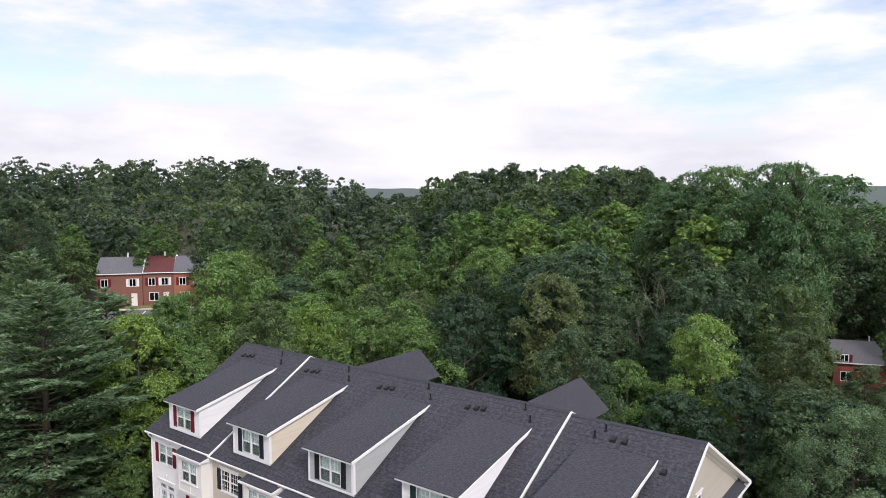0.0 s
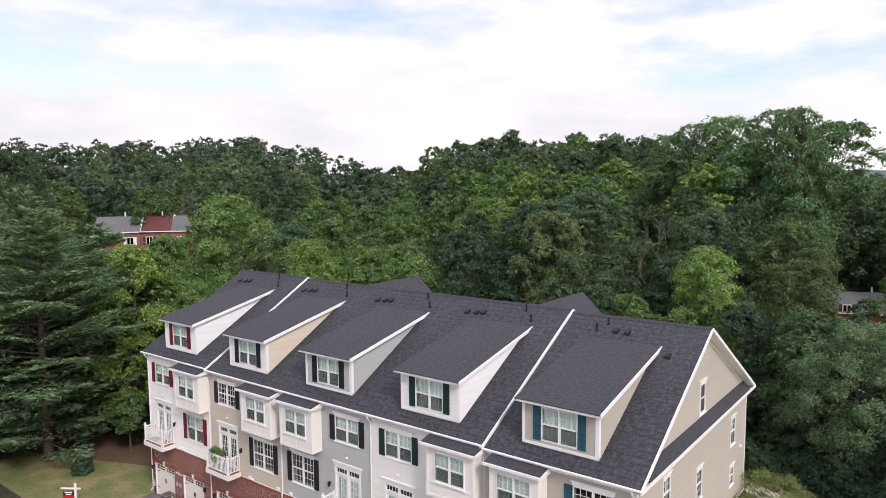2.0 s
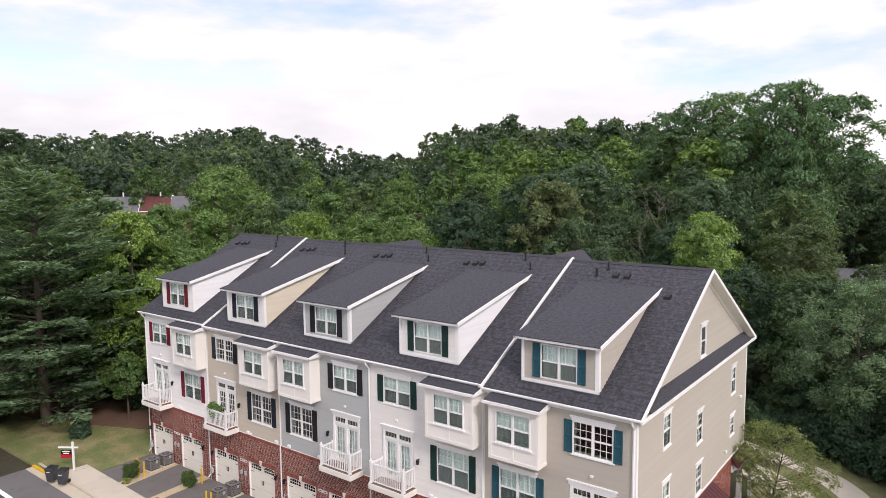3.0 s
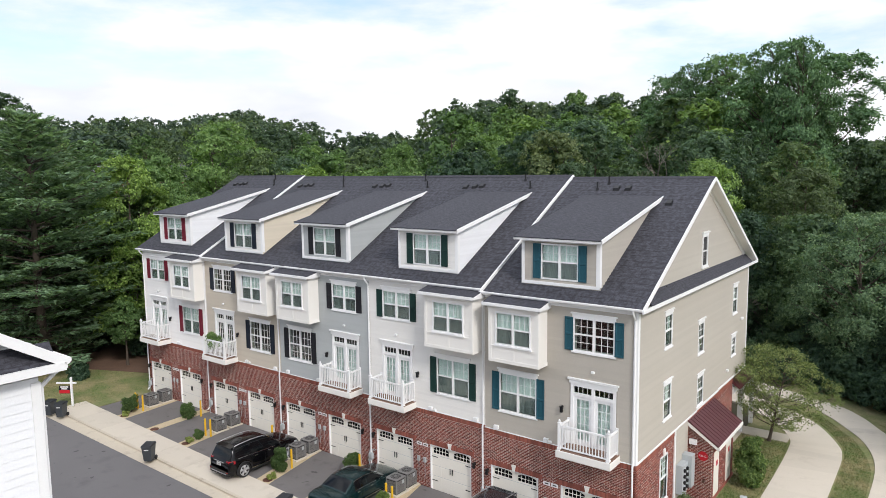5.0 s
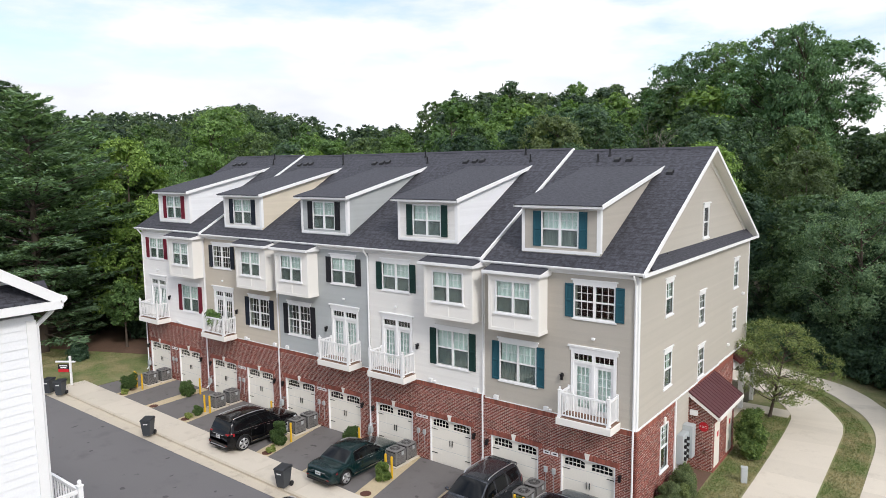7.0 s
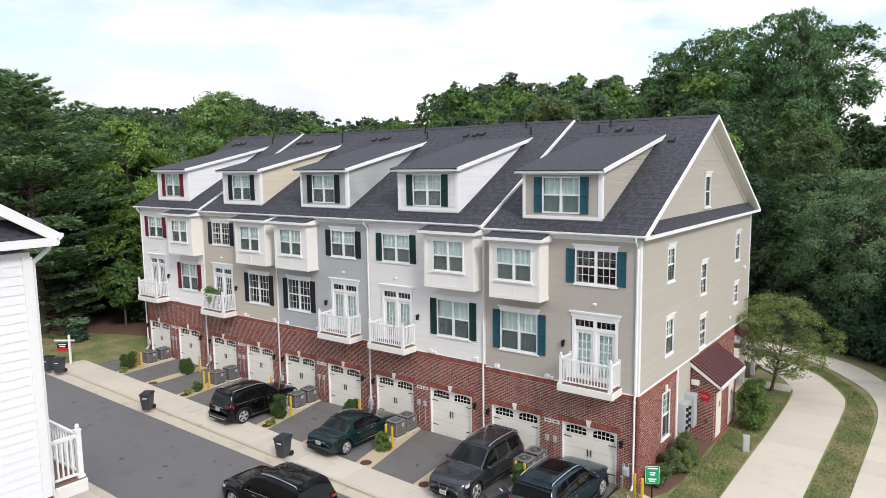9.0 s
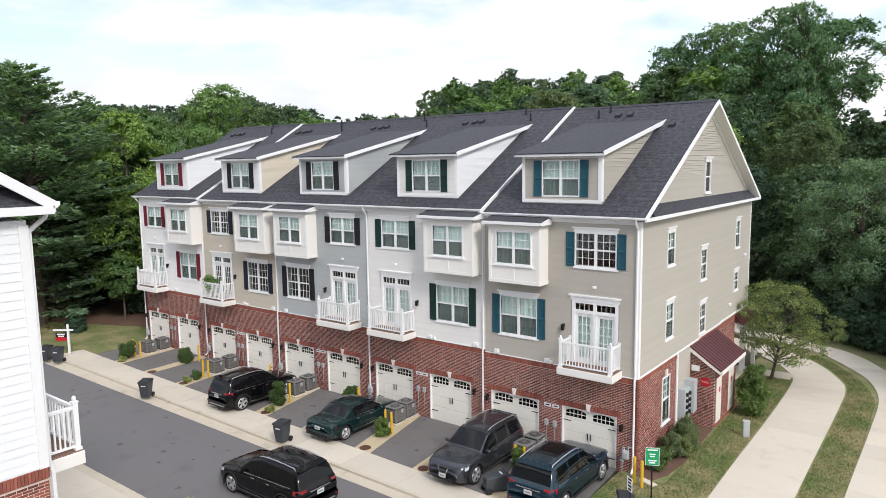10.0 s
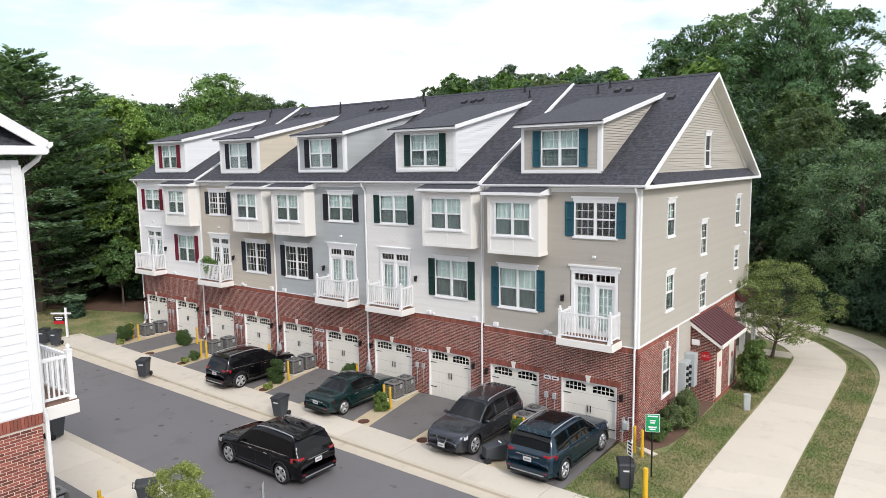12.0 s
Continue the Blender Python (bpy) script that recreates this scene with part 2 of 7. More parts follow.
# Near-black colour does the work of shade inside unlit rooms.
ROOMSHADE = surface("dark_interior", (0.05, 0.05, 0.05), 0.9, vary=0.1)
DARKMETAL = surface("dark_metal", (0.02, 0.02, 0.022), 0.45, metal=0.5, vary=0.1, relief=0.02)
ACGREY = surface("condenser_grey", (0.22, 0.215, 0.21), 0.55, metal=0.2, vary=0.1)
YELLOW = surface("yellow_paint", (0.70, 0.42, 0.02), 0.5, vary=0.1, relief=0.05)
GREENSIGN = surface("green_sign", (0.0, 0.30, 0.10), 0.4, vary=0.05, relief=0)
REDSIGN = surface("red_sign", (0.50, 0.01, 0.02), 0.4, vary=0.05, relief=0)
METERGREY = surface("meter_grey", (0.46, 0.49, 0.50), 0.5, metal=0.2, vary=0.06, relief=0.03)
BINGREY = surface("bin_plastic", (0.048, 0.054, 0.062), 0.5, vary=0.12, relief=0.05)
RUBBER = surface("rubber", (0.014, 0.014, 0.015), 0.8, vary=0.1)
RIM = surface("alloy_rim", (0.58, 0.58, 0.60), 0.3, metal=0.75, vary=0.05, relief=0)
CHROME = surface("chrome", (0.6, 0.6, 0.6), 0.15, metal=1.0, vary=0.02, relief=0)
TAILRED = surface("tail_lens", (0.28, 0.008, 0.014), 0.15, vary=0.05, relief=0, coat=1)
LENS = surface("head_lens", (0.55, 0.57, 0.6), 0.1, vary=0.05, relief=0, coat=1)
CARGLASS = surface("car_glass", (0.004, 0.005, 0.006), 0.03, vary=0.05, relief=0, spec=0.28)
PLATE = surface("number_plate", (0.55, 0.56, 0.58), 0.4, vary=0.05, relief=0)
PAINT = {k: surface("car_paint_" + k, c, 0.07 if mt == 0 else 0.22, metal=mt, vary=0.04, relief=0, spec=0.32, coat=0.0 if mt == 0 else 0.5) for k, c, mt in (
    ("black", (0.003, 0.003, 0.004), 0.0), ("green", (0.003, 0.021, 0.023), 0.2), ("grey", (0.052, 0.057, 0.068), 0.6), ("blue", (0.008, 0.026, 0.044), 0.3),
    ("white", (0.6, 0.6, 0.6), 0.0), ("silver", (0.35, 0.36, 0.38), 0.6))}
BARK = surface("bark", (0.085, 0.065, 0.050), 0.95, vary=0.25, big=1.5, fine=14, relief=0.8)
DEADWOOD = surface("dead_wood", (0.24, 0.21, 0.18), 0.9, vary=0.2, big=2, fine=20, relief=0.5)
# The distant leaf has some far-air haze coloured in, as extra blue.
LEAF = {"distant": leaf_material("leaf_distant", (0.039, 0.067, 0.046), (0.089, 0.144, 0.090), (0.169, 0.239, 0.144), 0.0, 0.10),
        "giant": leaf_material("leaf_giant", (0.057, 0.121, 0.059), (0.122, 0.223, 0.108), (0.223, 0.360, 0.177), 0.4),
        "young": leaf_material("leaf_young", (0.095, 0.135, 0.051), (0.190, 0.245, 0.097), (0.320, 0.370, 0.160), 0.1),
        "bright": leaf_material("leaf_bright", (0.081, 0.149, 0.050), (0.184, 0.302, 0.100), (0.326, 0.471, 0.178), 0.25),
        "yellow": leaf_material("leaf_yellow", (0.150, 0.190, 0.051), (0.300, 0.360, 0.108), (0.450, 0.500, 0.182), 0.1),
        "oak": leaf_material("leaf_oak", (0.036, 0.067, 0.039), (0.084, 0.142, 0.073), (0.172, 0.255, 0.130)),
        "lush": leaf_material("leaf_lush", (0.060, 0.117, 0.039), (0.140, 0.246, 0.083), (0.259, 0.396, 0.149)),
        "pine": leaf_material("leaf_pine", (0.079, 0.132, 0.081), (0.178, 0.278, 0.160), (0.293, 0.428, 0.254), 0.3),
        "shade": leaf_material("leaf_shade", (0.035, 0.072, 0.046), (0.077, 0.140, 0.082), (0.144, 0.226, 0.131)),
        "shrub": leaf_material("leaf_shrub", (0.049, 0.093, 0.030), (0.123, 0.200, 0.063), (0.223, 0.313, 0.114)),
        "locust": leaf_material("leaf_locust", (0.075, 0.135, 0.075), (0.150, 0.240, 0.135), (0.250, 0.345, 0.194), 0.1),
        "olive": leaf_material("leaf_olive", (0.068, 0.101, 0.048), (0.154, 0.210, 0.096), (0.265, 0.323, 0.166))}


# ---- mesh building ----
class G:
    """Gathers vertices and faces for one mesh."""
    def __init__(self):
        self.v, self.f = [], []

    def add(self, pts, faces):
        k = len(self.v)
        self.v.extend(tuple(p) for p in pts)
        self.f.extend(tuple(k + i for i in face) for face in faces)
        return self

    def hexa(self, p):
        """Eight corners: four below, four above, each ring in the same order."""
        return self.add(p, [(3, 2, 1, 0), (4, 5, 6, 7), (0, 1, 5, 4), (1, 2, 6, 5), (2, 3, 7, 6), (3, 0, 4, 7)])

    def box(self, x0, x1, y0, y1, z0, z1):
        return self.hexa([(x0, y0, z0), (x1, y0, z0), (x1, y1, z0), (x0, y1, z0), (x0, y0, z1), (x1, y0, z1), (x1, y1, z1), (x0, y1, z1)])

    def pbox(self, P, u0, u1, d0, d1, z0, z1):
        """A box on a wall: u along it, d out of it."""
        return self.hexa([P(u0, d1, z0), P(u1, d1, z0), P(u1, d0, z0), P(u0, d0, z0), P(u0, d1, z1), P(u1, d1, z1), P(u1, d0, z1), P(u0, d0, z1)])

    def prism(self, ring, a, b, place):
        """A flat outline of 2D points drawn out from a to b; place(p, q, s) gives the 3D point."""
        n = len(ring)
        return self.add([place(p, q, a) for p, q in ring] + [place(p, q, b) for p, q in ring],
                        [tuple(range(n))[::-1], tuple(range(n, 2 * n))] + [(i, (i + 1) % n, n + (i + 1) % n, n + i) for i in range(n)])

    def tube(self, p0, p1, r0, r1=None, n=8, caps=True):
        p0, p1 = Vector(p0), Vector(p1)
        r1 = r0 if r1 is None else r1
        w = (p1 - p0).normalized()
        a = w.orthogonal().normalized()
        b = w.cross(a)
        ring = [(math.cos(2 * math.pi * i / n), math.sin(2 * math.pi * i / n)) for i in range(n)]
        pts = [p0 + r0 * (c * a + s * b) for c, s in ring] + [p1 + r1 * (c * a + s * b) for c, s in ring]
        faces = [(i, (i + 1) % n, n + (i + 1) % n, n + i) for i in range(n)]
        if caps:
            faces += [tuple(range(n))[::-1], tuple(range(n, 2 * n))]
        return self.add(pts, faces)

    def path(self, pts, r, n=8):
        for a, b in zip(pts, pts[1:]):
            self.tube(a, b, r, r, n)
        return self

    def ball(self, c, rx, ry, rz, n=10, m=6):
        pts = [(c[0], c[1], c[2] - rz)]
        for j in range(1, m):
            t = -math.pi / 2 + math.pi * j / m
            pts += [(c[0] + rx * math.cos(t) * math.cos(2 * math.pi * i / n), c[1] + ry * math.cos(t) * math.sin(2 * math.pi * i / n), c[2] + rz * math.sin(t)) for i in range(n)]
        pts.append((c[0], c[1], c[2] + rz))
        f = [(0, 1 + (i + 1) % n, 1 + i) for i in range(n)]
        for j in range(m - 2):
            f += [(1 + j * n + i, 1 + j * n + (i + 1) % n, 1 + (j + 1) * n + (i + 1) % n, 1 + (j + 1) * n + i) for i in range(n)]
        last = len(pts) - 1
        f += [(last, 1 + (m - 2) * n + i, 1 + (m - 2) * n + (i + 1) % n) for i in range(n)]
        return self.add(pts, f)


def mesh_of(name, g, material, smooth=False, uv=None):
    me = bpy.data.meshes.new(name)
    me.from_pydata(g.v, [], g.f)
    me.materials.append(material)
    if smooth:
        me.polygons.foreach_set("use_smooth", [True] * len(me.polygons))
    if uv:
        lay = me.uv_layers.new(name="slope")
        for loop in me.loops:
            lay.data[loop.index].uv = uv(me.vertices[loop.vertex_index].co)
    me.validate()
    return me


def part(name, g, material, parent, label="", smooth=False, bevel=0.0, uv=None, kind=""):
    """One mesh object under a thing or under a part."""
    ob = new(name, mesh_of(name, g, material, smooth, uv))
    ob.parent = parent
    if bevel:
        b = ob.modifiers.new("bevel", "BEVEL")
        b.width, b.segments, b.limit_method = bevel, 2, "ANGLE"
    if label or kind:
        tagged(ob, label=label, kind=kind)
    return ob


def thing(name, m, label, category, group="", kind=""):
    ob = new(name)
    ob.matrix_world = m
    ob.empty_display_size = 0.2
    return tagged(ob, label, category, group, kind)


def piece(name, g, material, label, category, kind="", group="", smooth=False, bevel=0.0, uv=None):
    """A thing that is one mesh."""
    return tagged(part(name, g, material, None, "", smooth, bevel, uv), label, category, group, kind)


def wall_core(g, P, u0, u1, z0, z1, holes, d0, d1):
    """A wall between depths d0 and d1 with its openings cut through."""
    us = sorted({u0, u1, *(min(max(h[i], u0), u1) for h in holes for i in (0, 1))})
    zs = sorted({z0, z1, *(min(max(h[i], z0), z1) for h in holes for i in (2, 3))})
    for a, b in zip(us, us[1:]):
        start = None
        for c, d in zip(zs, zs[1:]):
            cu, cz = (a + b) / 2, (c + d) / 2
            solid = not any(h[0] < cu < h[1] and h[2] < cz < h[3] for h in holes)
            if solid and start is None:
                start = c
            if not solid and start is not None:
                g.pbox(P, a, b, d0, d1, start, c); start = None
        if start is not None:
            g.pbox(P, a, b, d0, d1, start, zs[-1])
    return g


def spans(u0, u1, holes, z):
    cut = sorted((h[0], h[1]) for h in holes if h[2] < z < h[3])
    out, a = [], u0
    for c, d in cut:
        if c > a:
            out.append((a, min(c, u1)))
        a = max(a, d)
    if a < u1:
        out.append((a, u1))
    return [(a, b) for a, b in out if b - a > 0.01]


def lap_siding(g, P, u0, u1, z0, z1, holes=(), course=0.112, ends=None, lap=0.030):
    """Lapped boards: each course tilts out to its lower edge. ends(z) gives the span of a sloping wall."""
    z = z0
    while z < z1 - 0.02:
        t = min(z + course, z1)
        a, b = ends(z + 0.5 * (t - z)) if ends else (u0, u1)
        if b - a > 0.03:
            for p, q in spans(a, b, holes, z + 0.5 * (t - z)):
                g.add([P(p, lap, z), P(q, lap, z), P(q, 0.002, t), P(p, 0.003, t), P(p, 0.0, z), P(q, 0.0, z)], [(0, 1, 2, 3), (4, 5, 1, 0)])
        z = t
    return g


def bricks(g, P, u0, u1, z0, z1, holes=(), proud=0.007, seed=1, ends=None):
    """A running bond of single bricks standing proud of the mortar."""
    rnd = random.Random(seed)
    z, row = z0 + 0.008, 0
    while z + 0.05 < z1:
        a0, b0 = ends(z + 0.03) if ends else (u0, u1)
        for a, b in spans(a0, b0, holes, z + 0.03):
            u = u0 - (0.1065 if row % 2 else 0.0)
            while u < b:
                p, q = max(u, a), min(u + 0.197, b)
                if q - p > 0.03:
                    d = proud + rnd.uniform(-0.002, 0.003)
                    g.add([P(p, 0, z), P(q, 0, z), P(q, 0, z + 0.052), P(p, 0, z + 0.052), P(p, d, z), P(q, d, z), P(q, d, z + 0.052), P(p, d, z + 0.052)],
                          [(4, 5, 6, 7), (0, 1, 5, 4), (1, 2, 6, 5), (2, 3, 7, 6), (3, 0, 4, 7)])
                u += 0.213
        z += 0.0677
        row += 1
    return g


def soldiers(g, P, u0, u1, z0, z1, proud=0.03):
    """Bricks on end, side by side."""
    n = max(1, round((u1 - u0) / 0.0677))
    w = (u1 - u0) / n
    for i in range(n):
        g.pbox(P, u0 + i * w + 0.004, u0 + (i + 1) * w - 0.004, 0.0, proud, z0, z1)
    return g


# ---- ground ----
def rise(x, y):
    """Height of the land: level round the houses, rising into the woods."""
    d = math.hypot(x + 12, y + 2)
    a = math.atan2(y + 25, x - 10)
    hill = max(0.0, min(1.0, (a - 2.33) / 0.16)) if a > 0 else 0.0
    k = max(0.0, d - 52)
    knoll = 7.0 * math.exp(-((x + 82) ** 2 + (y - 132) ** 2) / 3200)
    up = hill * (min(k, 36) * 0.27 + max(0.0, min(k - 36, 420)) * 0.046) + knoll
    return min(up, 7.8) if math.hypot(x + 88, y - 29) < 24 else up


def sheet():
    g = G()
    rs = [0, 14, 26, 38, 46, 54, 64, 76, 92, 115, 150, 200, 270, 370, 550, 900, 1600, 3000, 4600]
    n = 72
    g.v.append((-12, -2, -0.13))
    for r in rs[1:]:
        for i in range(n):
            x, y = -12 + r * math.cos(2 * math.pi * i / n), -2 + r * math.sin(2 * math.pi * i / n)
            g.v.append((x, y, rise(x, y) - 0.13))
    for i in range(n):
        g.f.append((0, 1 + i, 1 + (i + 1) % n))
    for j in range(len(rs) - 2):
        for i in range(n):
            a, b = 1 + j * n + i, 1 + j * n + (i + 1) % n
            g.f.append((a, a + n, b + n, b))
    return g


piece("ground", sheet(), FLOORMAT, "leaf-littered woodland ground reaching to the horizon", "ground", "structure", smooth=True)


def slab(g, line0, line1, z0, z1):
    """A strip between two lines of the plan, as a solid."""
    n = len(line0)
    for i in range(n - 1):
        a, b, c, d = line0[i], line0[i + 1], line1[i + 1], line1[i]
        g.hexa([(*a, z0), (*b, z0), (*c, z0), (*d, z0), (*a, z1), (*b, z1), (*c, z1), (*d, z1)])
    return g


def inner(x): return -5.0 - 0.034 * x          # drives end, apron begins
def kerb(x): return -6.5 - 0.022 * (x + 2)      # apron ends, gutter begins
def edge(x): return -6.95 - 0.012 * (x + 3)     # gutter ends, road begins


piece("road", slab(G(), [(-40, -12.3), (30, -12.6)], [(-40, edge(-40)), (30, edge(30))], -0.2, -0.1), ROAD, "dark grey asphalt lane between two rows of houses", "road", "structure")
apron = thing("pavement", pose(0, 0, 0), "pale concrete drive apron with expansion joints beside the lane", "pavement", kind="structure")
xs = [-37.2 + 3.02 * i for i in range(14)]
for a, b in zip(xs, xs[1:]):
    part("slab", slab(G(), [(a + 0.008, kerb(a)), (b - 0.008, kerb(b))], [(a + 0.008, inner(a)), (b - 0.008, inner(b))], -0.16, 0.0), CONCRETE, apron)
gutter = thing("kerb", pose(0, 0, 0), "low concrete kerb and gutter along the lane", "kerb", kind="structure")
xs = [-40 + 3.0 * i for i in range(16)]
for a, b in zip(xs, xs[1:]):
    part("gutter_slab", slab(G(), [(a + 0.006, edge(a)), (b - 0.006, edge(b))], [(a + 0.006, kerb(a)), (b - 0.006, kerb(b))], -0.2, -0.085), CURBMAT, gutter)
    part("kerb_stone", slab(G(), [(a + 0.006, kerb(a) - 0.02), (b - 0.006, kerb(b) - 0.02)], [(a + 0.006, kerb(a) + 0.14), (b - 0.006, kerb(b) + 0.14)], -0.16, 0.012), CURBMAT, gutter)
far_side = thing("pavement", pose(0, 0, 0), "concrete gutter and apron in front of the white house", "pavement", kind="structure")
xs = [-40 + 3.0 * i for i in range(16)]
for a, b in zip(xs, xs[1:]):
    part("gutter_slab", slab(G(), [(a + 0.006, -12.75), (b - 0.006, -12.75)], [(a + 0.006, -12.3), (b - 0.006, -12.3)], -0.2, -0.08), CURBMAT, far_side)
    part("slab", slab(G(), [(a + 0.006, -14.6), (b - 0.006, -14.6)], [(a + 0.006, -12.75), (b - 0.006, -12.75)], -0.2, -0.02), CONCRETE, far_side)
piece("driveway", G().box(-40, 3, -18.3, -14.6, -0.2, -0.025), DRIVE, "black asphalt drive of the white house", "driveway", "structure")

# lawns, beds and the winding path on the end of the row
piece("lawn", G().box(-0.6, 0.0, -5.0, 0.0, -0.12, -0.031), GRASS, "narrow edge of grass along the end drive", "lawn", "structure")
piece("lawn", slab(G(), [(0.0, -6.3), (40, -6.6)], [(0.0, 40), (40, 40)], -0.12, -0.03), GRASS, "patchy mown lawn beside the end house", "lawn", "structure")
piece("lawn", slab(G(), [(-60, -6.0), (-37.2, -6.0)], [(-60, 7), (-37.2, 7)], -0.12, -0.02).box(-37.2, -35.4, -4, 7, -0.12, -0.021), GRASS, "shaded lawn at the far end of the row", "lawn", "structure")
piece("planting_bed", G().prism([(0.0, -0.1), (0.7, -0.2), (1.05, 0.6), (1.2, 2.0), (1.15, 4.5), (1.1, 6.4), (0, 6.4)], -0.06, -0.004, lambda p, q, s: (p, q, s)), MULCH, "brown mulch bed against the end wall", "planting bed", "structure")
piece("planting_bed", G().prism([(-56, -3.0), (-50, -2.0), (-46, -0.4), (-42, 1.4), (-37.5, 3.4), (-37.0, 8), (-56, 8)], -0.06, -0.002, lambda p, q, s: (p, q, s)), MULCH, "reddish mulch bed under the trees", "planting bed", "structure")


def curve(points, n=6):
    """A smooth line through points of the plan."""
    out = []
    for i in range(len(points) - 1):
        p0, p1, p2, p3 = (Vector(points[max(0, min(len(points) - 1, i + k))]) for k in (-1, 0, 1, 2))
        for j in range(n):
            t = j / n
            out.append(tuple(0.5 * (2 * p1 + (p2 - p0) * t + (2 * p0 - 5 * p1 + 4 * p2 - p3) * t * t + (3 * p1 - p0 - 3 * p2 + p3) * t ** 3)))
    return out + [tuple(points[-1])]


def footpath(label, left, right):
    ob = thing("footpath", pose(0, 0, 0), label, "footpath", kind="structure")
    a, b = curve(left), curve(right)
    for i in range(0, len(a) - 1, 2):
        k = min(i + 3, len(a))
        part("slab", slab(G(), a[i:k], b[i:k], -0.1, 0.012), CONCRETE, ob)


footpath("pale concrete footpath curving past the end house", [(2.95, -6.5), (2.88, -2.1), (2.83, 3.0), (2.83, 8.0), (2.78, 12.5), (2.68, 15.2), (2.5, 16.5), (1.75, 18.1), (0.85, 19.2), (-0.9, 20.8), (-2.6, 21.6), (-6, 22.2)],
         [(5.6, -6.5), (5.42, -1.5), (5.35, 3.0), (5.32, 8.0), (5.28, 13.0), (5.2, 15.4), (4.85, 17.0), (3.6, 19.5), (2.35, 21.0), (0.2, 22.6), (-2.0, 23.6), (-6, 24.0)])
footpath("second concrete footpath beyond the grass strip", [(7.0, -6.5), (6.82, -0.4), (6.80, 5.0), (6.82, 10.0), (6.72, 15.0), (5.95, 18.2), (4.75, 20.3), (3.5, 22.0), (1.9, 23.4), (-3, 25.4)],
         [(9.4, -6.5), (9.3, -0.5), (9.3, 5.0), (9.25, 10.0), (8.9, 15.0), (7.6, 18.9), (6.4, 21.0), (5.2, 22.9), (3.2, 24.6), (-3, 27.2)])
piece("entry_walk", G().box(-0.6, 2.45, 15.95, 17.2, -0.1, 0.008), CONCRETE, "short concrete walk to the rear porch", "walk", "structure")
piece("corner_walk", G().box(1.6, 3.0, -6.4, -5.2, -0.1, 0.006), CONCRETE, "concrete corner of the pavement", "pavement", "structure")

# drives in front of the garages, with straw-coloured gravel strips between each pair
STRIPS = [(-35.3, -35.25, 0.0)]     # left and right edge of each strip at the lane, and how far its top leans back
for x0, a, b in ((-35.3, -0.1, -0.05), (-28.2, 0.1, 0.15), (-21.1, 0.45, 0.42), (-14.0, 0.5, 0.25), (-6.9, 0.5, 0.0)):
    STRIPS += [(x0 + 2.75 + a, x0 + 3.70 + a, 0.50 + a), (x0 + 6.35 + b, x0 + 7.10 + b, 0.25 + b)]
for (p, a, la), (b, q, lb) in zip(STRIPS, STRIPS[1:]):
    piece("driveway", slab(G(), [(a, inner(a)), (b, inner(b))], [(a - la, 0.0), (b - lb, 0.0)], -0.1, -0.012), DRIVE, "dark asphalt drive in front of a garage", "driveway", "structure", "drives")
for a, b, lean in STRIPS[1:-1]:
    piece("gravel_strip", slab(G(), [(a, inner(a)), (b, inner(b))], [(a - lean, 0.0), (b - lean, 0.0)], -0.1, -0.006), STRAW, "straw-coloured gravel strip between two drives", "gravel", "structure", "strips")


# ---- houses ----
ZE, SL, YE, YR = 10.02, 0.5581, -0.25, 8.35      # eave height, slope, eave and ridge lines


def zroof(y):
    return ZE + (y - YE) * SL if y <= YR else ZE + (2 * YR - YE - y) * SL


def roof_uv(co):
    return (co.x, (co.y - YE) * 1.145 if co.y <= YR else (co.y - YR) * 1.145 + 3.3)


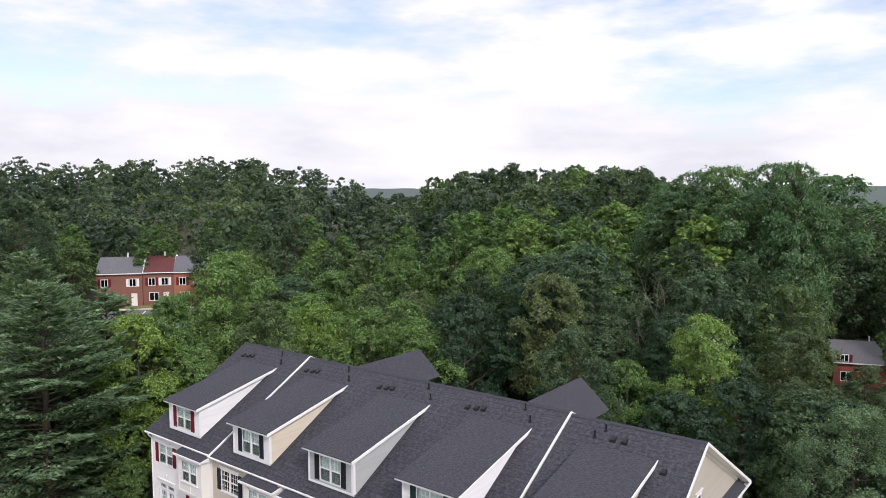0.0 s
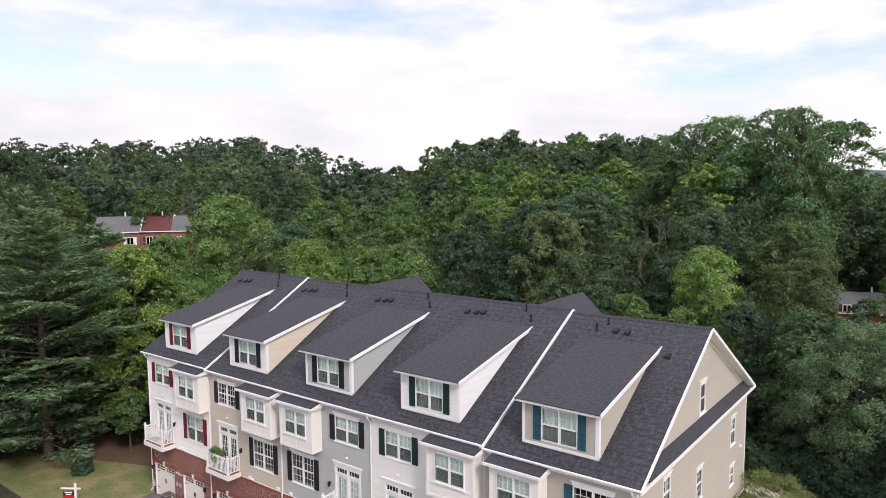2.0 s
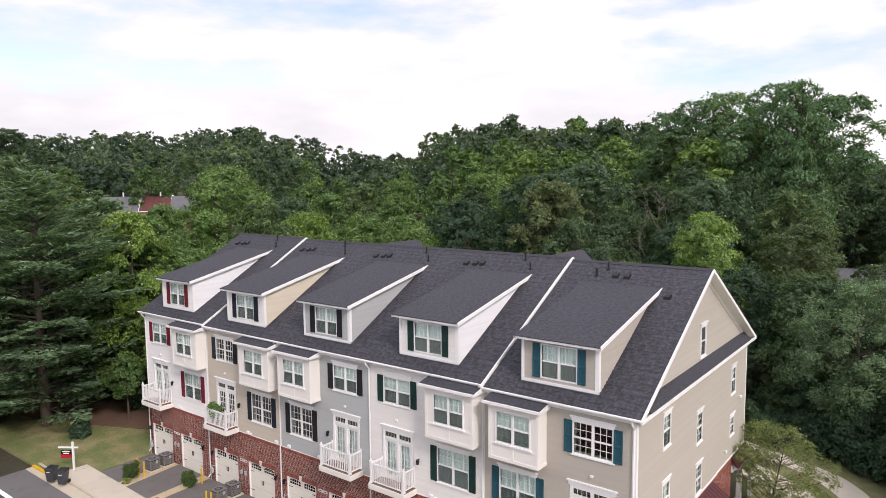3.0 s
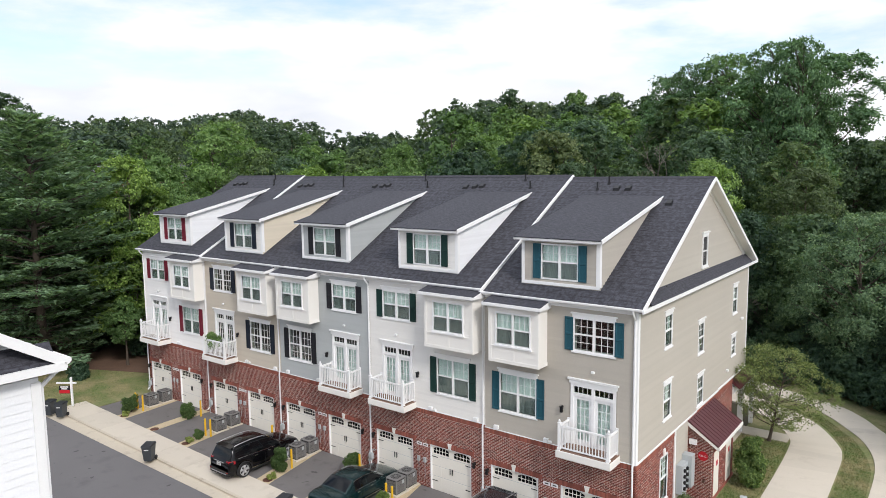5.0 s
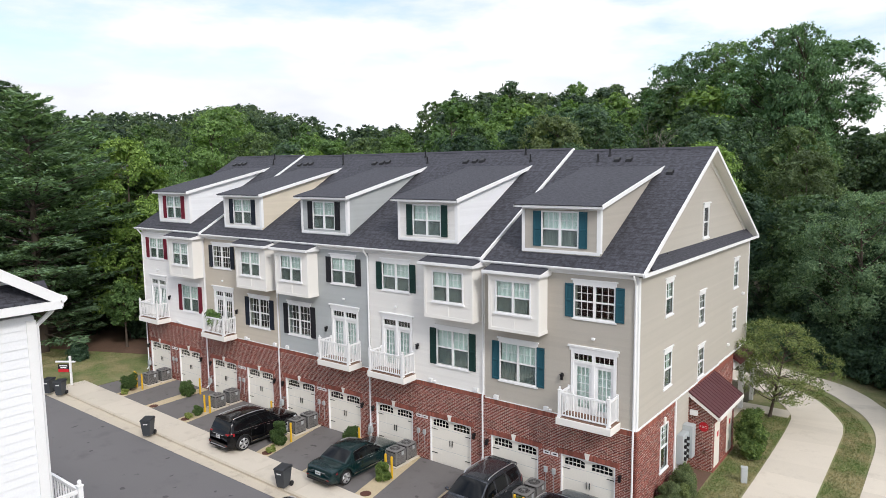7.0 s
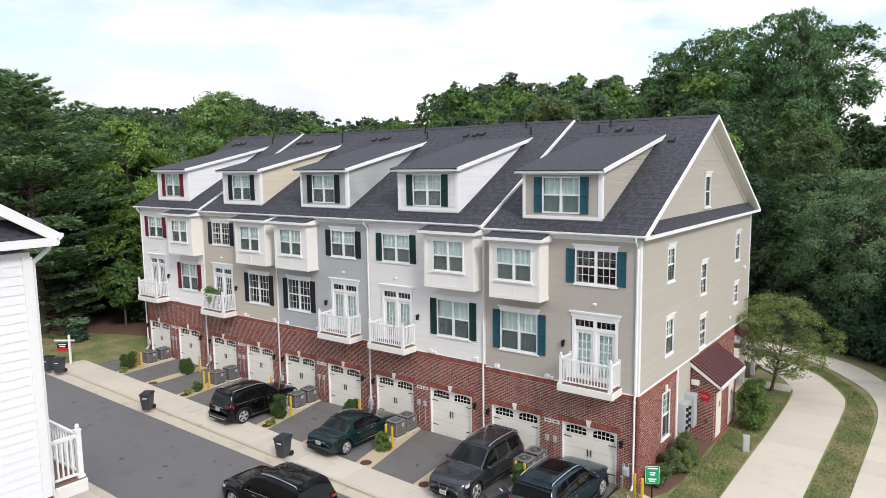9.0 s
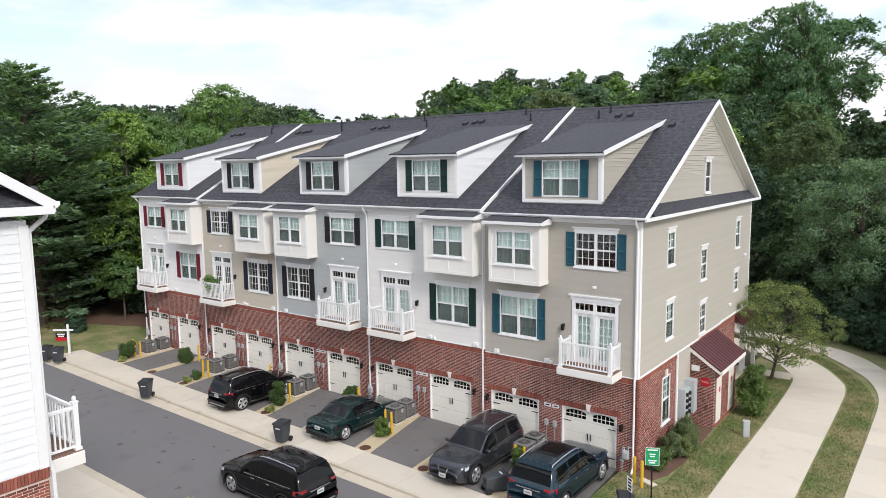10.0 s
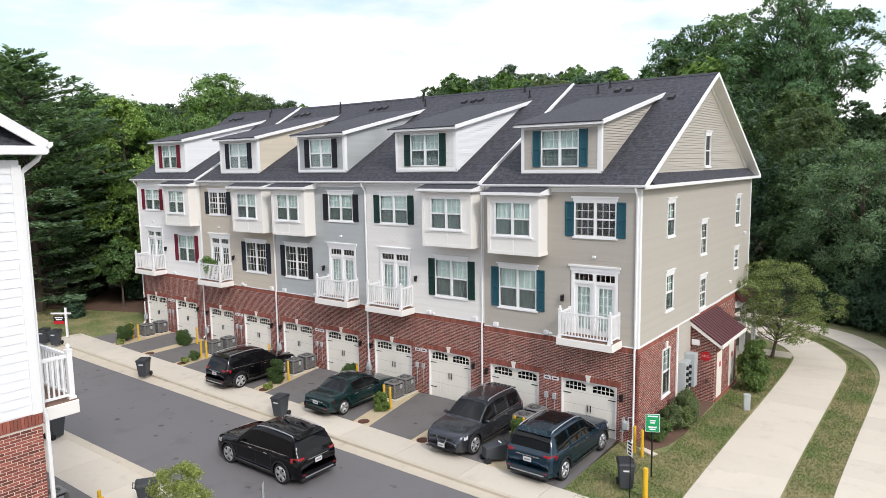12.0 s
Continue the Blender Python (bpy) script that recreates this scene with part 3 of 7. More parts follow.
def window(owner, P, u0, u1, z0, z1, lights=2, grid=(3, 2), low_grid=False, shutter=None, header=True, sill=True, curtain=True, stile=0.05):
    """A sash window with its shutters, head and sill; u0..u1, z0..z1 is the glazed opening."""
    g = G()
    g.pbox(P, u0 - 0.05, u1 + 0.05, -0.06, 0.035, z1, z1 + 0.06).pbox(P, u0 - 0.05, u1 + 0.05, -0.06, 0.035, z0 - 0.06, z0)
    g.pbox(P, u0 - 0.06, u0, -0.06, 0.038, z0 - 0.06, z1 + 0.06).pbox(P, u1, u1 + 0.06, -0.06, 0.038, z0 - 0.06, z1 + 0.06)
    w = (u1 - u0) / lights
    zm = 0.5 * (z0 + z1)
    for i in range(lights):
        a, b = u0 + i * w, u0 + (i + 1) * w
        if i:
            g.pbox(P, a - stile, a + stile, -0.06, 0.03, z0, z1)
        g.pbox(P, a, b, -0.05, 0.012, zm - 0.03, zm + 0.03)
    win = part("window", g, WHITE, owner)
    m = G()
    for i in range(lights):
        a, b = u0 + i * w + stile * (i > 0), u0 + (i + 1) * w - stile * (i < lights - 1)
        for lo, hi, on in ((zm + 0.03, z1, True), (z0, zm - 0.03, low_grid)):
            if on and grid[0]:
                for k in range(1, grid[0]):
                    c = a + (b - a) * k / grid[0]
                    m.pbox(P, c - 0.011, c + 0.011, -0.035, -0.018, lo, hi)
                for k in range(1, grid[1]):
                    c = lo + (hi - lo) * k / grid[1]
                    m.pbox(P, a, b, -0.035, -0.0185, c - 0.011, c + 0.011)
        part("pane", G().pbox(P, a, b, -0.032, -0.026, z0, z1), GLASS, win)
        if not low_grid:
            part("insect_screen", G().pbox(P, a + 0.01, b - 0.01, -0.05, -0.045, z0, zm - 0.03), SCREENMAT, win)
    if m.v:
        part("grille", m, WHITE, win)
    if curtain:
        c = G()
        n = 26
        for i in range(n):
            a, b = u0 + (u1 - u0) * i / n, u0 + (u1 - u0) * (i + 1) / n
            da, db = (-0.085 - 0.03 * (k % 2) for k in (i, i + 1))
            c.add([P(a, da, z0), P(b, db, z0), P(b, db, z1), P(a, da, z1)], [(0, 1, 2, 3)])
        part("curtain", c, CURTAIN, win)
    if shutter:
        for a in (u0 - 0.06 - 0.37, u1 + 0.07):
            us = (0.0, 0.05, 0.075, 0.285, 0.31, 0.36)
            lo, hi = z0 - 0.05, z1 + 0.05
            zs = (lo, lo + 0.07, lo + 0.095, zm - 0.06, zm - 0.035, zm + 0.035, zm + 0.06, hi - 0.095, hi - 0.07, hi)
            sunk = lambda iu, iz: iu in (2, 3) and iz in (2, 3, 6, 7)
            s = G().add([P(a + u, 0.044 if sunk(iu, iz) else 0.066, z) for iz, z in enumerate(zs) for iu, u in enumerate(us)]
                        + [P(a + u, 0.02, z) for z in (lo, hi) for u in (0.0, 0.36)],
                        [(r * 6 + c, r * 6 + c + 1, r * 6 + c + 7, r * 6 + c + 6) for r in range(9) for c in range(5)]
                        + [(60, 61, 5, 4, 3, 2, 1, 0), (54, 55, 56, 57, 58, 59, 63, 62), (60, *range(0, 60, 6), 62), (61, 63, *range(59, 0, -6))])
            part("shutter", s, SHUTTER[shutter], win, "%s panelled shutter" % shutter)
    if header:
        h = G().pbox(P, u0 - 0.10, u1 + 0.10, 0.0, 0.05, z1 + 0.06, z1 + 0.20).pbox(P, u0 - 0.16, u1 + 0.16, 0.0, 0.09, z1 + 0.20, z1 + 0.26)
        part("window_head", h, WHITE, win)
    if sill:
        part("sill", G().pbox(P, u0 - 0.12, u1 + 0.12, 0.0, 0.07, z0 - 0.13, z0 - 0.06), WHITE, win)
    return win


def screen_material():
    m, n, l, b = nodes_of("mesh_screen")
    tr = n.new("ShaderNodeBsdfTransparent")
    b.inputs["Base Color"].default_value = (0.05, 0.055, 0.06, 1)
    b.inputs["Roughness"].default_value = 0.8
    ms = n.new("ShaderNodeMixShader"); ms.inputs[0].default_value = 0.32
    l.new(tr.outputs[0], ms.inputs[1]); l.new(b.outputs[0], ms.inputs[2])
    l.new(ms.outputs[0], n["Material Output"].inputs["Surface"])
    return m


SCREENMAT = screen_material()


def garage_door(owner, P, u0, u1, top):
    """A panelled carriage-style door set back in its opening."""
    d = -0.10
    door = part("garage_door", G().pbox(P, u0, u1, d - 0.05, d, -0.3, top), DOORPAINT, owner, "cream carriage-style garage door")
    g = G()
    h = top / 4
    n = 4
    w = (u1 - u0 - 0.1) / n
    for r in range(3):
        for c in range(n):
            a = u0 + 0.05 + c * w
            part("panel", G().pbox(P, a + 0.03, a + w - 0.03, d, d + 0.004, r * h + 0.05, (r + 1) * h - 0.05), DOORPAINT, door)
    part("door_joint", G().pbox(P, u0, u1, d, d + 0.003, h - 0.006, h + 0.006).pbox(P, u0, u1, d, d + 0.003, 2 * h - 0.006, 2 * h + 0.006).pbox(P, u0, u1, d, d + 0.003, 3 * h - 0.006, 3 * h + 0.006), METERGREY, door)
    half = (u1 - u0) / 2
    for s in (0, 1):
        a, b = u0 + s * half + 0.16, u0 + (s + 1) * half - 0.16
        z0, z1 = 3 * h + 0.10, 4 * h - 0.10
        ring = [(a, z0), (b, z0), (b, z1 - 0.09), (b - 0.2 * (b - a), z1 - 0.02), ((a + b) / 2, z1), (a + 0.2 * (b - a), z1 - 0.02), (a, z1 - 0.09)]
        pane = part("pane", G().prism(ring, d + 0.002, d + 0.010, lambda p, q, e: P(p, e, q)), CARGLASS, door, "arched dark glass light")
        m = G()
        for k in range(1, 5):
            c = a + (b - a) * k / 5
            m.pbox(P, c - 0.012, c + 0.012, d + 0.010, d + 0.02, z0, z1 - 0.03)
        m.pbox(P, a, b, d + 0.010, d + 0.0195, (z0 + z1) / 2 - 0.03, (z0 + z1) / 2 - 0.006)
        part("grille", m, DOORPAINT, door)
        e = u0 + 0.03 if s == 0 else u1 - 0.40
        for zz in (0.35 * h + 0.1, 2.8 * h):
            part("hinge_strap", G().pbox(P, e, e + 0.37, d + 0.012, d + 0.022, zz, zz + 0.035), DARKMETAL, door)
        c = (u0 + u1) / 2 + (-0.07 if s == 0 else 0.07)
        part("handle", G().pbox(P, c - 0.012, c + 0.012, d + 0.015, d + 0.05, 1.55 * h, 2.1 * h), DARKMETAL, door)
    j = G().pbox(P, u0 - 0.0, u0 + 0.05, d, 0.0, -0.3, top).pbox(P, u1 - 0.05, u1, d, 0.0, -0.3, top).pbox(P, u0 + 0.05, u1 - 0.05, d, 0.0, top - 0.05, top)
    part("jamb", j, WHITE, door)
    soldier = soldiers(G(), P, u0 - 0.18, u1 + 0.18, top + 0.01, top + 0.21, 0.035)
    part("brick_head", soldier, SOLDIER, door, "soldier course of bricks over the door")
    c = (u0 + u1) / 2
    part("keystone", G().prism([(c - 0.06, top - 0.01), (c + 0.06, top - 0.01), (c + 0.11, top + 0.27), (c - 0.11, top + 0.27)], 0.0, 0.06, lambda p, q, e: P(p, e, q)), CREAM, door, "cream keystone")


def lantern(owner, P, u, z):
    g = G().pbox(P, u - 0.04, u + 0.04, 0.01, 0.03, z - 0.02, z + 0.12).pbox(P, u - 0.015, u + 0.015, 0.03, 0.12, z + 0.10, z + 0.125)
    lamp = part("wall_lantern", g, DARKMETAL, owner, "black wall lantern")
    part("lantern_body", G().pbox(P, u - 0.05, u + 0.05, 0.07, 0.17, z - 0.14, z + 0.08).pbox(P, u - 0.07, u + 0.07, 0.05, 0.19, z + 0.08, z + 0.10), DARKMETAL, lamp)


def french_door(owner, P, c, z0, curtain=True):
    w = 0.86
    top = 6.10
    g = G().pbox(P, c - w - 0.12, c - w, -0.08, 0.04, z0, 6.62).pbox(P, c + w, c + w + 0.12, -0.08, 0.04, z0, 6.62)
    g.pbox(P, c - 0.06, c + 0.06, -0.08, 0.034, z0, 6.56).pbox(P, c - w, c + w, -0.08, 0.03, top, top + 0.12).pbox(P, c - w, c + w, -0.08, 0.03, 6.50, 6.62)
    door = part("french_door", g, WHITE, owner, "white double balcony door with transom lights")
    part("door_head", G().pbox(P, c - w - 0.18, c + w + 0.18, 0, 0.06, 6.62, 6.78).pbox(P, c - w - 0.24, c + w + 0.24, 0, 0.11, 6.78, 6.85), WHITE, door)
    for s in (-1, 1):
        a, b = (c - w, c - 0.06) if s < 0 else (c + 0.06, c + w)
        leaf = G().pbox(P, a, a + 0.13, -0.07, -0.02, z0, top).pbox(P, b - 0.13, b, -0.07, -0.02, z0, top)
        leaf.pbox(P, a + 0.13, b - 0.13, -0.07, -0.02, z0, z0 + 0.25).pbox(P, a + 0.13, b - 0.13, -0.07, -0.02, top - 0.14, top)
        for k in (1, 2):
            x = a + 0.13 + (b - a - 0.26) * k / 3
            leaf.pbox(P, x - 0.012, x + 0.012, -0.05, -0.025, z0 + 0.25, top - 0.14)
        for k in range(1, 5):
            z = z0 + 0.25 + (top - 0.39 - z0) * k / 5
            leaf.pbox(P, a + 0.13, b - 0.13, -0.05, -0.026, z - 0.012, z + 0.012)
        part("door_leaf", leaf, WHITE, door)
        part("pane", G().pbox(P, a + 0.13, b - 0.13, -0.045, -0.04, z0 + 0.25, top - 0.14), GLASS, door)
        part("transom_pane", G().pbox(P, a + 0.03, b - 0.03, -0.03, -0.02, top + 0.12, 6.50), GLASS, door)
        for k in range(1, 4):
            x = a + (b - a) * k / 4
            part("glazing_bar", G().pbox(P, x - 0.008, x + 0.008, -0.02, -0.01, top + 0.12, 6.50), WHITE, door)
    if curtain:
        part("curtain", G().pbox(P, c - w, c - 0.1, -0.2, -0.18, z0, top).pbox(P, c + 0.1, c + w, -0.2, -0.18, z0, top), CURTAIN, door)


def balcony(owner, P, u0, u1, depth=0.95, z1=4.02):
    z0 = z1 - 0.30
    deck = part("balcony", G().pbox(P, u0, u1, 0.0, depth, z0, z1), CREAM, owner, "cream boxed balcony with white rails", bevel=0.015)
    part("deck_floor", G().pbox(P, u0 + 0.03, u1 - 0.03, 0.0, depth - 0.03, z1, z1 + 0.025), STRAWDECK, deck, "brown deck boards")
    top = z1 + 1.06
    a, b, d = u0 + 0.13, u1 - 0.13, depth - 0.10
    for u in (a, b):
        g = G().pbox(P, u - 0.055, u + 0.055, d - 0.055, d + 0.055, z1, top + 0.06).pbox(P, u - 0.075, u + 0.075, d - 0.075, d + 0.075, z1, z1 + 0.09).pbox(P, u - 0.07, u + 0.07, d - 0.07, d + 0.07, top + 0.06, top + 0.09)
        post = part("post", g, WHITE, deck)
        c = P(u, d, top + 0.15)
        part("post_ball", G().ball(c, 0.05, 0.05, 0.07, 8, 6), WHITE, deck, smooth=True)
        part("wall_post", G().pbox(P, u - 0.05, u + 0.05, 0.0, 0.07, z1, top + 0.05), WHITE, deck)
        part("rail", G().pbox(P, u - 0.035, u + 0.035, 0.07, d - 0.055, top - 0.09, top - 0.02), WHITE, deck)
        part("bottom_rail", G().pbox(P, u - 0.025, u + 0.025, 0.07, d - 0.055, z1 + 0.09, z1 + 0.14), WHITE, deck)
        n = 6
        for i in range(1, n + 1):
            e = 0.07 + (d - 0.12) * i / (n + 1)
            part("baluster", G().pbox(P, u - 0.017, u + 0.017, e - 0.017, e + 0.017, z1 + 0.14, top - 0.09), WHITE, deck)
    part("rail", G().pbox(P, a + 0.055, b - 0.055, d - 0.035, d + 0.035, top - 0.09, top - 0.02), WHITE, deck)
    part("bottom_rail", G().pbox(P, a + 0.055, b - 0.055, d - 0.025, d + 0.025, z1 + 0.09, z1 + 0.14), WHITE, deck)
    n = 15
    for i in range(1, n + 1):
        u = a + (b - a) * i / (n + 1)
        part("baluster", G().pbox(P, u - 0.017, u + 0.017, d - 0.017, d + 0.017, z1 + 0.14, top - 0.09), WHITE, deck)
    return deck


STRAWDECK = surface("deck_boards", (0.20, 0.12, 0.085), 0.8, vary=0.2, big=2, fine=20, relief=0.4)


def bay(owner, P, u0, u1, siding):
    """The boxed oriel of the top storey, with its own strip of roof."""
    d, z0, z1 = 0.74, 7.14, 9.62
    c = (u0 + u1) / 2
    wa, wb, wz0, wz1 = c - 0.80, c + 0.80, 7.98, 9.27
    box = part("bay", G().pbox(P, u0, u1, d - 0.10, d, z0, wz0), CREAM, owner, "cream panelled box bay", bevel=0.01)
    for a, b, c, e in ((u0, wa, wz0, z1), (wb, u1, wz0, z1), (wa, wb, wz1, z1)):
        part("bay_panel", G().pbox(P, a, b, d - 0.10, d, c, e), CREAM, box)
    for a in (u0, u1 - 0.1):
        part("bay_cheek", G().pbox(P, a, a + 0.1, 0, d - 0.10, z0, z1), CREAM, box)
    part("bay_floor", G().pbox(P, u0 + 0.1, u1 - 0.1, 0, d - 0.10, z0, z0 + 0.1), CREAM, box)
    c = (u0 + u1) / 2
    t = G()
    for a, b in ((u0, u0 + 0.14), (u1 - 0.14, u1), (c - 0.06, c + 0.06)):
        t.pbox(P, a, b, d, d + 0.018, z0 + 0.14, wz0 - 0.2 if a > u0 and b < u1 else z1 - 0.16)
    t.pbox(P, u0, u1, d, d + 0.02, z0, z0 + 0.14).pbox(P, u0 + 0.14, u1 - 0.14, d, d + 0.017, wz0 - 0.22, wz0 - 0.12)
    t.pbox(P, u0 - 0.03, u1 + 0.03, d, d + 0.035, z1 - 0.16, z1).pbox(P, u1, u1 + 0.03, 0, d + 0.03, z1 - 0.16, z1 - 0.001).pbox(P, u0 - 0.03, u0, 0, d + 0.03, z1 - 0.16, z1 - 0.001)
    t.pbox(P, u1, u1 + 0.02, d - 0.14, d, z0, z1 - 0.16).pbox(P, u1, u1 + 0.02, 0, d - 0.14, z0, z0 + 0.14)
    part("panel_trim", t, CREAM, box)
    e = d + 0.20
    za, zb = 9.73, 9.94
    r = G().prism([(-e, za), (-0.14, zb), (-0.14, zb - 0.08), (-e, za - 0.06)], u0 - 0.16, u1 + 0.16, lambda p, q, s: P(s, -p, q))
    part("bay_roof", r, ROOF, box, "strip of dark shingles", uv=lambda co: (co.x, co.y * 1.05))
    f = G().pbox(P, u0 - 0.18, u1 + 0.18, e - 0.01, e + 0.07, za - 0.13, za - 0.01)
    for a in (u0 - 0.18, u1 + 0.14):
        f.prism([(-e, za - 0.13), (0.0, za - 0.13), (0.0, zb - 0.03), (-e, za - 0.02)], a, a + 0.04, lambda p, q, s: P(s, -p, q))
    f.pbox(P, u0 - 0.14, u1 + 0.14, 0, e, za - 0.17, za - 0.15)
    part("bay_fascia", f, WHITE, box)
    return wa, wb, wz0, wz1


def downspout(owner, P, u, z1, z0=0.05, step=3.9, d=0.07):
    g = G().path([P(u, 0.33, z1), P(u, 0.30, z1 - 0.12), P(u, d, z1 - 0.38), P(u, d, step), P(u, d + 0.05, step - 0.2), P(u, d + 0.05, z0 + 0.15), P(u, d + 0.22, z0)], 0.042, 6)
    part("downspout", g, WHITE, owner)


def townhouse(x0, w, dz, siding, dorm_siding, shutter, door_right, dark_win=(), ends=("",), seed=1):
    """One house of the row. x0: its left wall; w: its width; door_right: whether the balcony is on the right."""
    th = thing("townhouse", pose(x0, 0, dz), "%s clapboard townhouse over a red brick garage storey, %s shutters" % (siding, shutter), "townhouse", "row of townhouses")
    P = lambda u, d, z: (u, -d, z)
    first, last = "left" in ends, "right" in ends
    dc = w - 1.80 if door_right else 1.80
    b0, b1 = (0.68, 3.32) if door_right else (w - 2.85, w - 0.15)
    if last:
        b1 = 3.12
    lc = 1.70 if door_right else w - 1.80          # lower window
    up = dc + 0.0
    garages = [(0.28, 2.72), (3.78, 6.20)]
    top = 2.10
    BT = 3.78
    # garage storey
    holes = [(a, b, -1, top) for a, b in garages]
    part("garage_wall", wall_core(G(), P, 0, w, -0.3, BT, holes, -0.25, 0.0), MORTAR, th, "red brick garage storey")
    heads = [(a - 0.18, b + 0.18, top, top + 0.22) for a, b in garages]
    part("brickwork", bricks(G(), P, 0.004, w - 0.004, -0.2, BT - 0.24, holes + heads, seed=seed), BRICK, th, kind="stuff")
    part("soldier_course", soldiers(G(), P, 0.0, w, BT - 0.23, BT, 0.035), SOLDIER, th, "soldier course of bricks")
    part("water_table", G().pbox(P, 0, w, 0, 0.06, BT, BT + 0.035), WHITE, th)
    for a, b in garages:
        garage_door(th, P, a, b, top)
    # upper storeys
    lw = (lc - 0.87, lc + 0.87, 4.80, 6.42)
    uw = (up - 0.83, up + 0.83, 8.03, 9.30)
    fd = (dc - 0.98, dc + 0.98, 4.02, 6.62)
    bw = (b0 + 0.1, b1 - 0.1, 7.3, 9.5)
    holes = [lw, uw, fd, bw]
    core = wall_core(G(), P, 0, w, BT, 10.0, holes, -0.2, 0.0)
    part("upper_wall", core, SIDING[siding], th)
    pad = [(h[0] - 0.05, h[1] + 0.05, h[2] - 0.05, h[3] + 0.05) for h in (lw, uw, fd)] + [(b0, b1, 7.14, 9.9)]
    part("siding", lap_siding(G(), P, 0, w, BT + 0.035, 9.9, pad), SIDING[siding], th)
    part("frieze", G().pbox(P, 0, w, 0.0, 0.03, 9.72, 9.92), WHITE, th)
    # Added floor slabs and partition, coloured near-black so the rooms read unlit.
    part("floor_slab", G().box(0.05, w - 0.05, 0.2, 16.2, 3.4, 3.6).box(0.05, w - 0.05, 0.2, 16.2, 6.75, 6.95).box(0.05, w - 0.05, 3.2, 3.3, 0.0, 10.4), ROOMSHADE, th)
    window(th, P, *lw, shutter=shutter, low_grid=siding in ("tan", "grey"), curtain="low" not in dark_win)
    window(th, P, *uw, shutter=shutter, low_grid="up" in dark_win, curtain="up" not in dark_win)
    bwin = bay(th, P, b0, b1, siding)
    PB = lambda u, d, z: (u, -d - 0.74, z)
    window(th, PB, *bwin, header=False, curtain=True)
    french_door(th, P, dc, 4.02, curtain="door" not in dark_win)
    balcony(th, P, dc - 1.18, dc + 1.18)
    for u, z in ((dc + (-1.35 if door_right else 1.35), 5.45),):
        lantern(th, P, u, z)
    for u in (garages[0][0] - 0.15, garages[1][1] + 0.22):
        lantern(th, P, u, 1.75)
    part("wall_light", G().pbox(P, dc - 0.07, dc + 0.07, 0.02, 0.12, 7.15, 7.25), WHITE, th, bevel=0.02)
    for u, s in ((dc + (-2.2 if door_right else 2.0), 0.16), (dc + (-1.95 if door_right else 2.3), 0.09), (0.5 if door_right else w - 0.6, 0.18)):
        part("dryer_vent", G().pbox(P, u, u + s * 1.3, 0.0, 0.13, BT + 0.06, BT + 0.06 + s), WHITE, th, bevel=0.015)
    # number plaques and boxes on the pier between the garages
    for u in (3.0, 3.38):
        plq = part("plaque", G().pbox(P, u - 0.03, u + 0.29, 0.012, 0.03, 1.92, 2.07), WHITE, th, "small white number plaque")
        part("plaque_bar", G().pbox(P, u + 0.04, u + 0.22, 0.03, 0.033, 1.97, 2.02), DARKMETAL, plq)
        part("utility_box", G().pbox(P, u + 0.03, u + 0.18, 0.012, 0.11, 1.12, 1.36), METERGREY, th, bevel=0.01)
        part("conduit", G().path([P(u + 0.1, 0.04, 1.12), P(u + 0.1, 0.04, 0.3)], 0.014, 5), METERGREY, th)
    # dormer
    d0, d1, dy, dz0, dz1 = 1.62, 5.20, 0.47, 10.46, 12.36
    D = lambda u, d, z: (u, dy - d, z)
    wc = (d0 + d1) / 2
    dw = (wc - 0.80, wc + 0.80, 10.76, 12.14)
    g = wall_core(G(), D, d0, d1, dz0 - 0.1, dz1, [dw], -0.12, 0.0)
    front = SIDING["pale" if dorm_siding == "tan" else dorm_siding]
    dor = part("dormer", g, front, th, "wide shed dormer with white trim")
    part("siding", lap_siding(G(), D, d0 + 0.14, d1 - 0.14, dz0 + 0.13, dz1 - 0.10, [(dw[0] - 0.05, dw[1] + 0.05, dw[2] - 0.05, dw[3] + 0.05)], 0.106), front, dor)
    t = G().pbox(D, d0, d0 + 0.14, 0, 0.04, dz0, dz1).pbox(D, d1 - 0.14, d1, 0, 0.04, dz0, dz1).pbox(D, d0 + 0.14, d1 - 0.14, 0, 0.039, dz0, dz0 + 0.13).pbox(D, d0 + 0.14, d1 - 0.14, 0, 0.039, dz1 - 0.10, dz1)
    t.pbox(D, d1, d1 + 0.03, -0.12, 0.035, dz0 + 0.08, dz1)
    part("dormer_trim", t, WHITE, dor)
    window(th, D, *dw, shutter=shutter, header=False, sill=False, low_grid=False)
    ds, ya, za = 0.2213, 0.18, 12.50
    ye = (za - 0.0 - ds * ya - (ZE - SL * YE)) / (SL - ds)
    zd = lambda y: za + ds * (y - ya)
    cheek = SIDING["yellow" if dorm_siding == "tan" else "snow" if dorm_siding in ("white", "pale") else dorm_siding]
    for x, sgn in ((d1, 1), (d0, -1)):
        C = lambda u, d, z: (x + sgn * d, u, z)
        core = G().prism([(dy + 0.001, zroof(dy) - 0.1), (ye, zroof(ye) - 0.1), (ye, zd(ye) - 0.10), (dy + 0.001, zd(dy) - 0.10)], x, x - sgn * 0.12, lambda p, q, s: (s, p, q))
        part("cheek", core, cheek, dor)
        ends_at = lambda z: (max(dy + 0.0, ya + (z + 0.12 - za) / ds), (z + 0.085 - ZE) / SL + YE)
        sd = lap_siding(G(), C, 0, 0, zroof(dy), zd(ye) - 0.12, (), 0.106, ends_at)
        if sgn < 0:
            sd.f = [f[::-1] for f in sd.f]
        part("cheek_siding", sd, cheek, dor)
